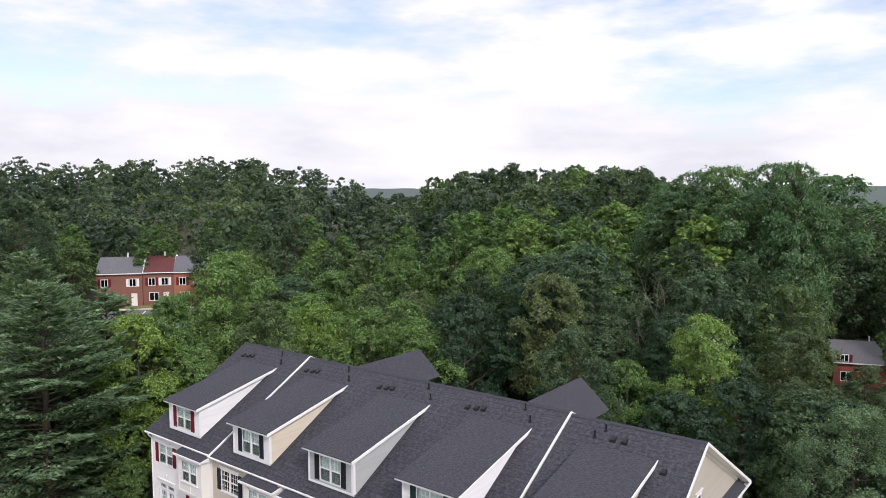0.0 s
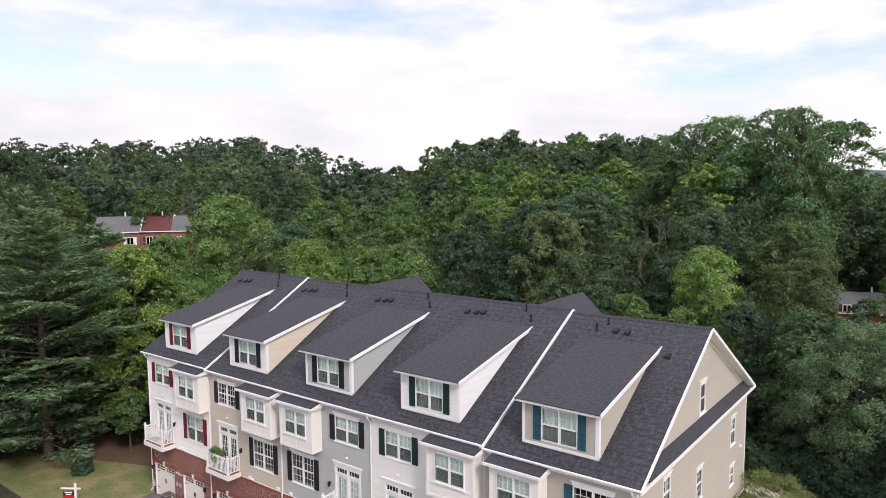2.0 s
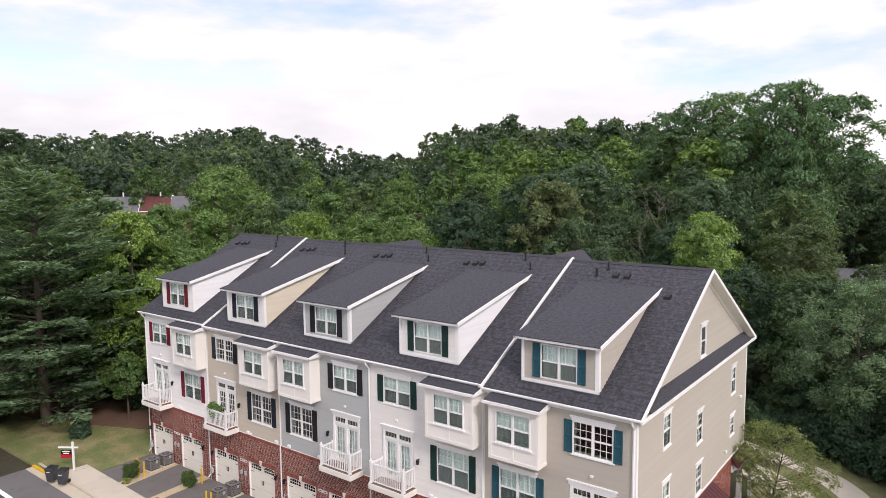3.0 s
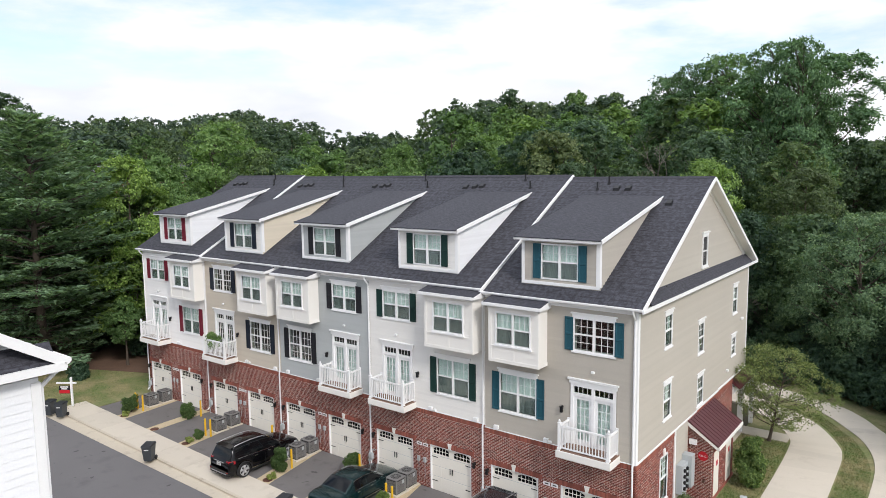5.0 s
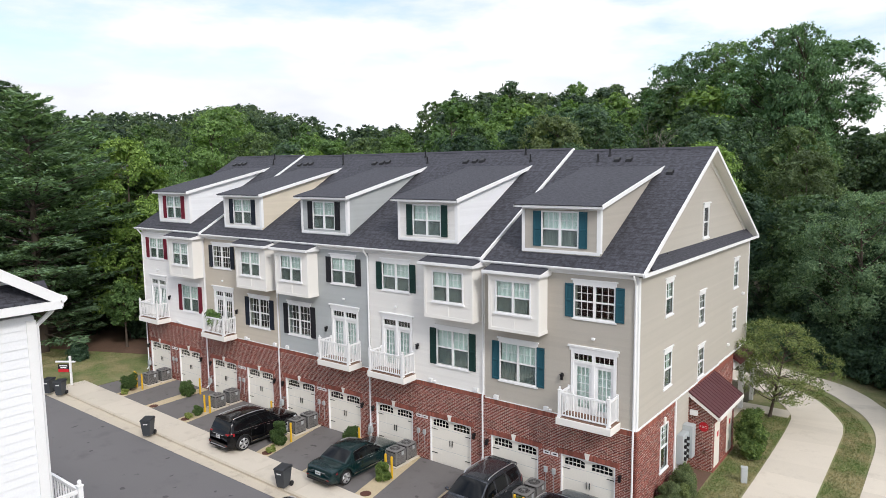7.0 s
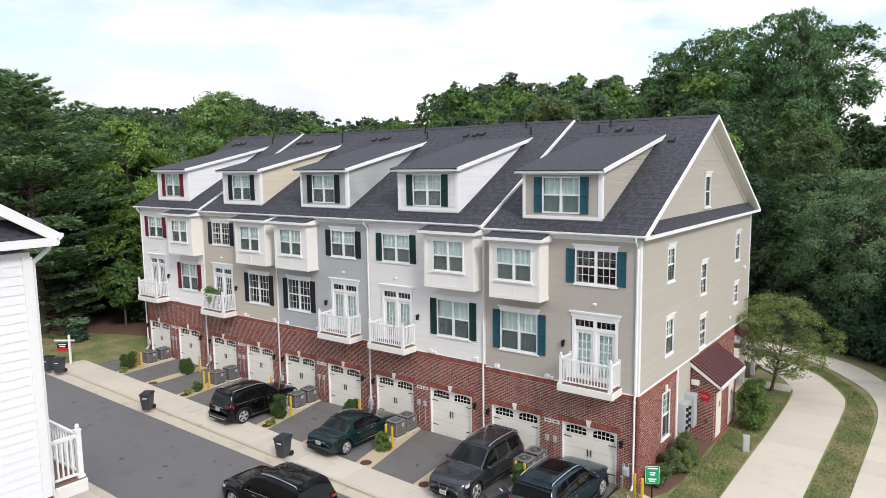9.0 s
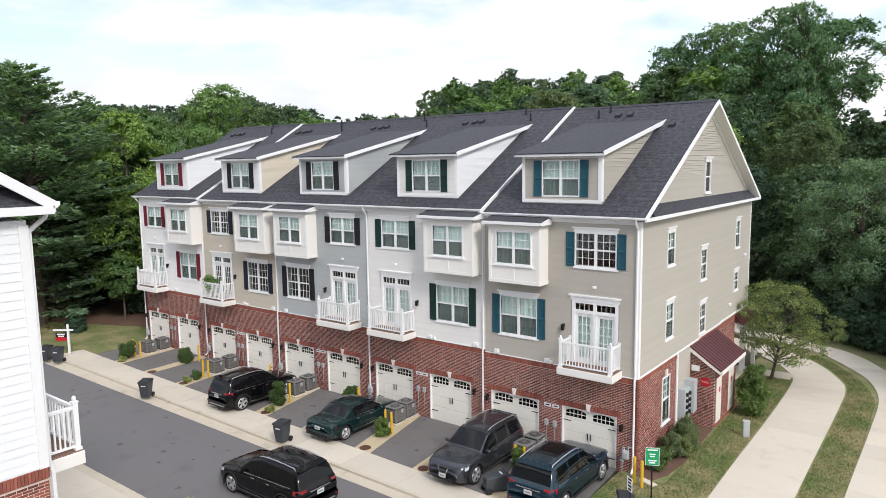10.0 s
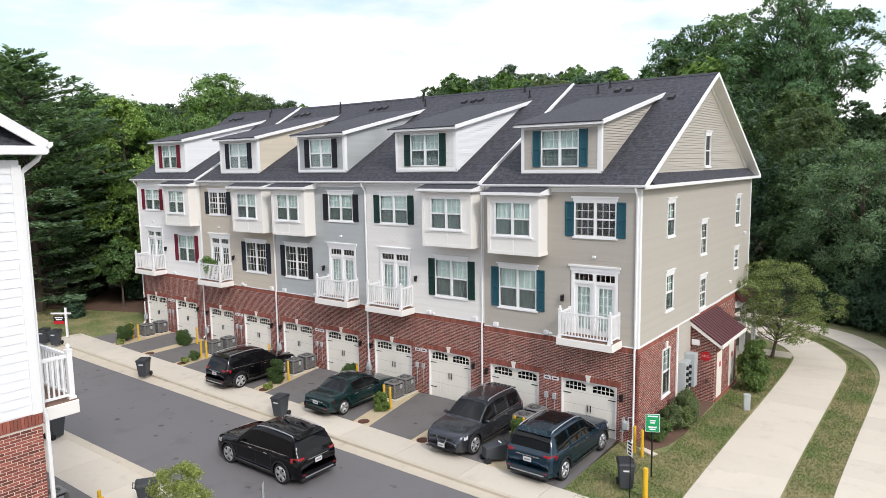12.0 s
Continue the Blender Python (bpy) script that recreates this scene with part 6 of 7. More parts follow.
SALOON = dict(
    top=((0, 0.62), (0.006, 0.80), (0.02, 0.90), (0.05, 0.945), (0.10, 0.965), (0.165, 0.975), (0.185, 1.0), (0.29, 1.34), (0.33, 1.40), (0.43, 1.445), (0.50, 1.44), (0.56, 1.39), (0.585, 1.35), (0.70, 0.97), (0.73, 0.925), (0.82, 0.88), (0.92, 0.80), (0.965, 0.72), (0.99, 0.62), (1, 0.5)),
    belt=((0, 0.60), (0.006, 0.76), (0.02, 0.86), (0.10, 0.915), (0.3, 0.92), (0.6, 0.88), (0.7, 0.86), (0.85, 0.79), (0.93, 0.72), (0.975, 0.62), (1, 0.46)),
    low=((0, 0.38), (0.02, 0.30), (0.1, 0.24), (0.5, 0.19), (0.9, 0.20), (0.97, 0.23), (1, 0.32)),
    side=((0.312, 0.465), (0.478, 0.68)), screen=(0.577, 0.695), rear=(0.192, 0.305), roof=(0.33, 0.54), tail=0.70, head=0.58, wheel=0.32)
PLAN = ((0, 0.80), (0.01, 0.88), (0.03, 0.94), (0.08, 0.985), (0.2, 1.0), (0.75, 1.0), (0.88, 0.97), (0.94, 0.92), (0.98, 0.83), (1, 0.70))


def car(m, L, W, H, paint, label, suv=True, rails=True, rim=RIM, name="car", sunroof=False, trim=CHROME):
    """A car that points along its own +x: one skin with arches, glazed where its windows are."""
    th = thing(name, m, label, "car", "parked cars")
    shape = SUV if suv else SALOON
    w, k, R = W / 2, H / (1.715 if suv else 1.46), shape["wheel"]
    S = lambda s: (s - 0.5) * L
    curve_at = lambda key, s: float(np.interp(s, *zip(*shape[key]))) * k
    axles = (0.185, 0.80)
    RA = R + 0.065
    cuts = set(np.linspace(0, 1, 45)) | {0.003, 0.006, 0.012, 0.02, 0.985, 0.993}
    for a in axles:
        cuts |= {a + sg * q * RA / L for sg in (-1, 1) for q in (0, 0.25, 0.5, 0.7, 0.85, 0.94, 0.985, 1.0, 1.03)}
    marks = [*shape["side"], shape["screen"], shape["rear"], shape["roof"]]
    fixed = sorted({v for pair in marks for v in pair})
    st = sorted([c for c in cuts if all(abs(c - v) > 0.004 for v in fixed)] + fixed)

    def section(s):
        """Half a cross-section from the underside to the middle of the roof."""
        x = S(s)
        y = w * float(np.interp(s, *zip(*PLAN)))
        z0, zs, t = curve_at("low", s), curve_at("belt", s), curve_at("top", s)
        for a in axles:
            q = RA * RA - (x - S(a)) ** 2
            if q > 0:
                z0 = max(z0, R + math.sqrt(q))
        c = max(0.0, min(1.0, (t - zs) / (0.60 * k)))
        wr, zr = y * (0.90 - 0.17 * c), t - (0.02 + 0.055 * c)
        zs = min(zs, t - 0.02)
        mid = z0 + 0.42 * (zs - z0)
        pts = [(0.86 * y, z0), (0.985 * y, z0 + 0.015), (1.0 * y, mid), (0.992 * y, zs - 0.30 * (zs - mid)), (0.972 * y, zs - 0.035), (0.935 * y, zs)]
        for q in (0.33, 0.66, 0.93):
            pts.append((0.935 * y + (wr - 0.935 * y) * q + 0.02 * c * math.sin(math.pi * q), zs + (zr - zs) * q))
        return [(x, p, q) for p, q in pts + [(0.955 * wr, zr + 0.35 * (t - zr)), (0.62 * wr, t - 0.25 * (t - zr) * 0.6), (0.0, t)]]

    grid = [section(s) for s in st]
    rows = len(grid[0])
    ring = [[*g, *[(x, -y, z) for x, y, z in g[-2::-1]]] for g in grid]
    n = len(ring[0])
    inside = lambda c, pair: pair[0] < c < pair[1]
    skin, panes = G(), {}
    skin.v.extend(p for r in ring for p in r)
    for j in range(len(ring) - 1):
        c = 0.5 * (st[j] + st[j + 1])
        for i in range(n - 1):
            row, sg = (i, 1) if i < rows - 1 else (n - 2 - i, -1)
            key = None
            if 5 <= row <= 7:
                key = next((("side_window", q, sg) for q in shape["side"] if inside(c, q)), None)
            elif row >= 9:
                key = ("windscreen",) if inside(c, shape["screen"]) else ("rear_window",) if inside(c, shape["rear"]) else None
                if sunroof and row >= 10 and inside(c, (0.24, 0.51)):
                    key = ("sunroof",)
            quad = (j * n + i, (j + 1) * n + i, (j + 1) * n + i + 1, j * n + i + 1)
            if key:
                panes.setdefault(key, []).append([skin.v[q] for q in quad])
            else:
                skin.f.append(quad[::-1])
    skin.f.append(tuple(range(n)))
    skin.f.append(tuple(range((len(ring) - 1) * n, len(ring) * n))[::-1])
    part("body", skin, paint, th, smooth=True)
    for key, quads in panes.items():
        g = G()
        for q in quads:
            g.add(q, [(3, 2, 1, 0)])
        me = part(key[0], g, CARGLASS, th, "dark tinted glass", smooth=True)
        bm = bmesh.new(); bm.from_mesh(me.data)
        bmesh.ops.remove_doubles(bm, verts=bm.verts, dist=1e-4)
        for f in bm.faces:
            f.smooth = True
        bm.to_mesh(me.data); bm.free()
    part("underbody", G().box(S(0.04), S(0.95), -0.80 * w, 0.80 * w, 0.24 * k, 0.60 * k), RUBBER, th)

    def skin_at(s, row, sg, off=0.0):
        p = section(s)[row]
        return Vector((p[0], sg * (p[1] + off), p[2]))

    for sg in (1, -1):
        # door joints, sills, handles, mirrors, window lines
        for s in ((0.285, 0.463, 0.69) if suv else (0.30, 0.472, 0.685)):
            g = G()
            pts = [skin_at(s, r, sg, 0.002) for r in range(1, 6)]
            for a, b in zip(pts, pts[1:]):
                e = Vector((0.006, 0, 0))
                g.add([a - e, a + e, b + e, b - e], [(0, 1, 2, 3)])
            part("door_seam", g, RUBBER, th)
        zz = (0.93 if suv else 0.79) * k
        for s in (0.325, 0.50):
            y = skin_at(s, 3, sg).y
            part("door_handle", G().box(S(s), S(s) + 0.18, min(y, y + sg * 0.035), max(y, y + sg * 0.035), zz, zz + 0.032), trim, th, bevel=0.01)
        part("sill_trim", G().box(S(0.275), S(0.70), min(sg * 0.95 * w, sg * (w + 0.012)), max(sg * 0.95 * w, sg * (w + 0.012)), 0.25 * k, 0.35 * k), RUBBER if suv else paint, th, bevel=0.015)
        part("sill_strip", G().box(S(0.275), S(0.70), min(sg * w, sg * (w + 0.018)), max(sg * w, sg * (w + 0.018)), 0.345 * k, 0.365 * k), trim, th)
        lo, hi = shape["side"][0][0], shape["side"][-1][1]
        part("window_trim", G().path([skin_at(lo + (hi - lo) * i / 8, 5, sg, 0.004) for i in range(9)], 0.010, 5), trim, th)
        part("window_trim", G().path([skin_at(lo + (hi - 0.02 - lo) * i / 10, 8, sg, 0.004) for i in range(11)], 0.008, 5), trim if not suv else RUBBER, th)
        mx = skin_at(hi - 0.035, 5, sg)
        part("mirror", G().ball((mx.x, mx.y + sg * 0.13, mx.z + 0.075), 0.065, 0.115, 0.075, 12, 8).tube((mx.x, mx.y - sg * 0.01, mx.z + 0.02), (mx.x, mx.y + sg * 0.08, mx.z + 0.05), 0.025, n=6), paint, th, smooth=True)
        if rails:
            pts = [skin_at(s, 9, sg, -0.05) + Vector((0, 0, h)) for s, h in ((0.10, 0.02), (0.125, 0.065), (0.22, 0.075), (0.32, 0.075), (0.42, 0.07), (0.485, 0.06), (0.515, 0.015))]
            part("roof_rail", G().path(pts, 0.020, 6), RIM, th, "silver roof rail")
        if suv:
            for a in axles:
                pts = [Vector((S(a) + (RA + 0.012) * math.cos(t), sg * (w * 0.995), R + (RA + 0.012) * math.sin(t))) for t in np.linspace(-0.25, math.pi + 0.25, 19)]
                part("arch_trim", G().path(pts, 0.032, 6), RUBBER, th, "black wheel arch trim")
        # lamps wrapped round the corners
        z0, z1 = shape["tail"] * k, (shape["tail"] + (0.15 if suv else 0.11)) * k
        lamp = []
        for s, q in ((0.012, 0.70), (0.014, 0.90), (0.032, 0.985), (0.070, 1.006)):
            y = w * float(np.interp(s, *zip(*PLAN)))
            lamp.append((S(s) - (0.035 if q < 0.95 else 0.0), sg * y * q))
        g = G()
        for (xa, ya), (xb, yb) in zip(lamp, lamp[1:]):
            g.hexa([(xa, ya, z0), (xb, yb, z0), (xb + 0.05, yb * 0.94, z0), (xa + 0.05, ya * 0.94, z0), (xa + 0.02, ya * 0.985, z1), (xb + 0.02, yb * 0.985, z1), (xb + 0.06, yb * 0.93, z1), (xa + 0.06, ya * 0.93, z1)])
        part("tail_light", g, TAILRED, th, "red tail light")
        part("reflector", G().box(S(-0.013), S(0.0), min(sg * 0.66 * w, sg * 0.80 * w), max(sg * 0.66 * w, sg * 0.80 * w), 0.47 * k, 0.50 * k), TAILRED, th)
        z0, z1 = shape["head"] * k, (shape["head"] + 0.11) * k
        lamp = [(S(0.982), sg * w * 0.50), (S(0.968), sg * w * 0.78), (S(0.935), sg * w * 0.935), (S(0.90), sg * w * 0.97)]
        g = G()
        for i, ((xa, ya), (xb, yb)) in enumerate(zip(lamp, lamp[1:])):
            g.hexa([(xa - 0.09, ya * 0.9, z0), (xb - 0.09, yb * 0.9, z0 + 0.02), (xb, yb, z0 + 0.02), (xa, ya, z0), (xa - 0.10, ya * 0.88, z1 - 0.02), (xb - 0.10, yb * 0.88, z1 + 0.02 * i), (xb - 0.03, yb * 0.985, z1 + 0.02 * i), (xa - 0.03, ya * 0.985, z1 - 0.02)])
        part("headlight", g, LENS, th, "clear headlight")
        part("fog_lamp", G().box(S(0.972), S(0.990), min(sg * 0.58 * w, sg * 0.74 * w), max(sg * 0.58 * w, sg * 0.74 * w), 0.40 * k, 0.47 * k), RUBBER, th, bevel=0.01)
    part("rear_bumper", G().hexa([(S(-0.006), -w * 0.84, 0.36 * k), (S(-0.006), w * 0.84, 0.36 * k), (S(0.05), w * 0.965, 0.34 * k), (S(0.05), -w * 0.965, 0.34 * k),
                                  (S(-0.012), -w * 0.84, 0.56 * k), (S(-0.012), w * 0.84, 0.56 * k), (S(0.05), w * 0.985, 0.54 * k), (S(0.05), -w * 0.985, 0.54 * k)]), paint, th, bevel=0.035)
    part("bumper_valance", G().box(S(-0.009), S(0.05), -w * 0.80, w * 0.80, 0.27 * k, 0.37 * k), RUBBER, th, bevel=0.02)
    part("bumper_trim", G().box(S(-0.016), S(0.0), -w * 0.66, w * 0.66, 0.37 * k, 0.40 * k), RIM if suv else RUBBER, th, bevel=0.008)
    part("tailgate_trim", G().box(S(0.0) - 0.012, S(0.02), -w * 0.48, w * 0.48, (shape["tail"] + 0.02) * k, (shape["tail"] + 0.05) * k), trim, th, bevel=0.006)
    if suv:
        part("spoiler", G().hexa([(S(0.062), -0.66 * w, 1.585 * k), (S(0.062), 0.66 * w, 1.585 * k), (S(0.13), 0.68 * w, 1.63 * k), (S(0.13), -0.68 * w, 1.63 * k), (S(0.055), -0.64 * w, 1.625 * k), (S(0.055), 0.64 * w, 1.625 * k), (S(0.13), 0.66 * w, 1.675 * k), (S(0.13), -0.66 * w, 1.675 * k)]), paint, th, bevel=0.012)
        part("wiper", G().tube((S(0.030), -0.05, 1.12 * k), (S(0.036), 0.34, 1.16 * k), 0.012, n=5), RUBBER, th)
    part("grille", G().hexa([(S(0.99), -w * 0.44, 0.50 * k), (S(0.99), w * 0.44, 0.50 * k), (S(0.94), w * 0.42, 0.50 * k), (S(0.94), -w * 0.42, 0.50 * k),
                             (S(0.992), -w * 0.50, (shape["head"] + 0.06) * k), (S(0.992), w * 0.50, (shape["head"] + 0.06) * k), (S(0.94), w * 0.45, (shape["head"] + 0.06) * k), (S(0.94), -w * 0.45, (shape["head"] + 0.06) * k)]), RUBBER, th, "black grille", bevel=0.012)
    part("grille_trim", G().path([(S(0.994), -w * 0.26, (shape["head"] + 0.06) * k), (S(1.000), -w * 0.15, 0.55 * k), (S(1.000), w * 0.15, 0.55 * k), (S(0.994), w * 0.26, (shape["head"] + 0.06) * k)], 0.024, 6), CHROME, th)
    for q in (0.30, 0.55, 0.80):
        z = (0.50 + q * (shape["head"] - 0.44)) * k
        part("grille_bar", G().box(S(0.990), S(0.994), -w * 0.44, w * 0.44, z - 0.008, z + 0.008), DARKMETAL, th)
    part("air_intake", G().box(S(0.99), S(1.005), -w * 0.50, w * 0.50, 0.30 * k, 0.37 * k), DARKMETAL, th, bevel=0.01)
    part("front_bumper", G().hexa([(S(0.975), -w * 0.7, 0.27 * k), (S(0.975), w * 0.7, 0.27 * k), (S(0.9), w * 0.85, 0.27 * k), (S(0.9), -w * 0.85, 0.27 * k),
                                   (S(1.004), -w * 0.66, 0.40 * k), (S(1.004), w * 0.66, 0.40 * k), (S(0.9), w * 0.92, 0.40 * k), (S(0.9), -w * 0.92, 0.40 * k)]), RUBBER, th, bevel=0.03)
    for sg, a in ((1, 0.05), (-1, -0.45)):
        part("bonnet_seam", G().path([skin_at(s, 8, sg, -0.01) + Vector((0, 0, 0.01)) for s in (0.72, 0.80, 0.88, 0.94)], 0.006, 4), RUBBER, th)
        part("wiper", G().tube((S(0.703), a, curve_at("top", 0.70)), (S(0.675), a + 0.48, curve_at("top", 0.69)), 0.012, n=5), RUBBER, th)
    for s, z in ((-0.001, (0.74 if suv else 0.60)), (1.006, 0.40)):
        e = S(s) + (-0.012 if s < 0.5 else 0.0)
        plt = part("number_plate", G().box(e - 0.010, e + 0.006, -0.155, 0.155, z * k, z * k + 0.155), PLATE, th)
        e2 = e - 0.013 if s < 0.5 else e + 0.009
        part("plate_bar", G().box(min(e, e2), max(e, e2), -0.11, 0.11, z * k + 0.05, z * k + 0.10), ACGREY, plt)
    for s in axles:
        for sgn in (1, -1):
            c = Vector((S(s), sgn * (w - 0.11), R))
            n = 28
            prof = [(0.66 * R, -0.10), (0.90 * R, -0.115), (0.985 * R, -0.085), (R, -0.03), (R, 0.03), (0.985 * R, 0.085), (0.90 * R, 0.105), (0.66 * R, 0.085)]
            g = G()
            for i in range(n):
                a = 2 * math.pi * i / n
                g.v.extend((c.x + r * math.cos(a), c.y + sgn * o, c.z + r * math.sin(a)) for r, o in prof)
            q = len(prof)
            for i in range(n):
                for j in range(q - 1):
                    a, b = i * q + j, ((i + 1) % n) * q + j
                    g.f.append((a, b, b + 1, a + 1))
            wheel = part("wheel", G().tube(c + Vector((0, -sgn * 0.09, 0)), c + Vector((0, sgn * 0.035, 0)), 0.67 * R, n=24), DARKMETAL, th)
            part("tyre", g, RUBBER, wheel, smooth=True)
            rg = G().tube(c + Vector((0, sgn * 0.03, 0)), c + Vector((0, sgn * 0.085, 0)), 0.15 * R, n=12)
            for i in range(5):
                for dlt in (-0.17, 0.17):
                    a = 2 * math.pi * i / 5 + 0.3
                    d0, d1 = (Vector((math.cos(a + q), 0, math.sin(a + q))) for q in (dlt * 0.4, dlt))
                    rg.tube(c + d0 * 0.1 * R + Vector((0, sgn * 0.075, 0)), c + d1 * 0.72 * R + Vector((0, sgn * 0.085, 0)), 0.040, 0.034, 5)
            for i in range(24):
                a0, a1 = 2 * math.pi * i / 24, 2 * math.pi * (i + 1) / 24
                rg.tube(c + 0.71 * R * Vector((math.cos(a0), 0, math.sin(a0))) + Vector((0, sgn * 0.085, 0)), c + 0.71 * R * Vector((math.cos(a1), 0, math.sin(a1))) + Vector((0, sgn * 0.085, 0)), 0.020, n=5, caps=False)
            part("rim", rg, rim, wheel, "silver alloy rim", smooth=True)
    return th


car(pose(-19.45, -3.15, -0.012, 0, 0, 90), 4.6, 1.85, 1.70, PAINT["black"], "glossy black compact SUV parked nose-in before a garage")
car(pose(-12.5, -2.75, -0.012, 0, 0, 90), 4.75, 1.78, 1.42, PAINT["green"], "dark green older saloon car parked on the drive", suv=False, rails=False)
car(pose(-5.45, -2.95, -0.012, 0, 0, -90), 4.65, 1.84, 1.72, PAINT["grey"], "metallic grey SUV backed in before a garage")
car(pose(-1.78, -2.75, -0.012, 0, 0, 90), 4.95, 1.98, 1.79, PAINT["blue"], "dark blue large SUV parked on the end drive", sunroof=True)
car(pose(-10.3, -9.2, -0.1, 0, 0, 180), 4.85, 1.95, 1.74, PAINT["black"], "glossy black large SUV standing in the lane")


# ---- things on the ground ----
def condenser(m):
    th = thing("air_conditioner", m, "grey outdoor air conditioner condenser on a pad", "air conditioner", "condensers")
    a, b, h = 0.285, 0.345, 0.72
    corners = [(-a, -b), (a, -b), (b, -a), (b, a), (a, b), (-a, b), (-b, a), (-b, -a)]
    part("casing", G().prism([(0.96 * p, 0.96 * q) for p, q in corners], 0.05, h, lambda p, q, s: (p, q, s)), DARKMETAL, th)
    for i in range(15):
        z = 0.10 + 0.039 * i
        part("louvre", G().prism(corners, z, z + 0.022, lambda p, q, s: (p, q, s)), ACGREY, th)
    for sx in (-1, 1):
        for sy in (-1, 1):
            part("corner_post", G().tube((sx * 0.325, sy * 0.325, 0.05), (sx * 0.325, sy * 0.325, h), 0.035, n=6), ACGREY, th)
    part("top", G().prism([(1.03 * p, 1.03 * q) for p, q in corners], h, h + 0.05, lambda p, q, s: (p, q, s)), ACGREY, th, bevel=0.015)
    part("fan_opening", G().tube((0, 0, h + 0.05), (0, 0, h + 0.053), 0.25, n=24), RUBBER, th)
    g = G()
    for r in (0.09, 0.15, 0.21, 0.26):
        pts = [(r * math.cos(2 * math.pi * i / 20), r * math.sin(2 * math.pi * i / 20), h + 0.068) for i in range(21)]
        g.path(pts, 0.006, 4)
    for i in range(8):
        g.tube((0, 0, h + 0.075), (0.27 * math.cos(i * math.pi / 4), 0.27 * math.sin(i * math.pi / 4), h + 0.058), 0.006, n=4)
    part("fan_guard", g, ACGREY, th)
    part("fan_hub", G().tube((0, 0, h + 0.05), (0, 0, h + 0.08), 0.06, n=12), ACGREY, th)
    part("nameplate", G().box(b + 0.001, b + 0.008, 0.05, 0.2, 0.48, 0.66), METERGREY, th)
    part("pad", G().box(-0.45, 0.45, -0.45, 0.45, -0.02, 0.05), CONCRETE, th)
    return th


first = None
for x, y0, y1 in ((-32.75, -1.5, -0.52), (-25.2, -1.57, -0.55), (-18.25, -1.45, -0.52), (-11.3, -1.32, -0.46), (-4.15, -1.45, -0.52)):
    for y in (y0, y1):
        if first is None:
            first = condenser(pose(x, y, 0.0))
        else:
            copy_thing(first, pose(x - 0.04 * (y > -1), y, 0.0))


def bollard(m, h=1.0, r=0.057):
    th = thing("bollard", m, "yellow painted steel bollard guarding the drive", "bollard", "yellow bollards")
    part("post", G().tube((0, 0, -0.05), (0, 0, h), r, n=12), YELLOW, th, smooth=False)
    part("cap", G().ball((0, 0, h), r, r, r * 0.5, 12, 6), YELLOW, th, smooth=True)
    return th


b0 = bollard(pose(-33.05, -2.41, 0))
for x, y in ((-32.75, -2.45), (-32.1, -2.45), (-25.05, -2.53), (-24.69, -2.43), (-17.45, -2.5), (-10.41, -2.58), (-10.85, -2.5), (-4.0, -2.4), (-3.6, -2.4), (0.25, -0.75), (0.62, -0.95),
             (-28.14, -0.81), (-21.0, -0.9), (-14.1, -0.9)):
    copy_thing(b0, pose(x, y, 0))
bollard(pose(1.95, -4.1, 0), 1.05, 0.085)


def gas_meter(m):
    th = thing("gas_meter", m, "grey gas meter with bent pipes on the wall", "gas meter", "gas meters")
    part("meter_body", G().box(-0.12, 0.12, -0.24, -0.06, 0.55, 0.85), METERGREY, th, bevel=0.03)
    part("meter_top", G().tube((-0.1, -0.15, 0.85), (0.1, -0.15, 0.85), 0.06, n=10), METERGREY, th)
    part("pipe", G().path([(-0.16, -0.12, 0.0), (-0.16, -0.12, 0.95), (-0.08, -0.12, 1.0), (-0.08, -0.12, 0.85)], 0.022, 6).path([(0.08, -0.12, 0.85), (0.08, -0.12, 1.05), (0.22, -0.12, 1.05), (0.22, -0.0, 1.05)], 0.022, 6), METERGREY, th)
    part("regulator", G().tube((-0.16, -0.12, 0.42), (-0.16, -0.12, 0.48), 0.09, n=12), METERGREY, th)
    return th


m0 = gas_meter(pose(-28.0, 0.0, 0))
for x in (-21.0, -14.0, -7.0, -0.35, -35.2):
    copy_thing(m0, pose(x, 0.0, 0))


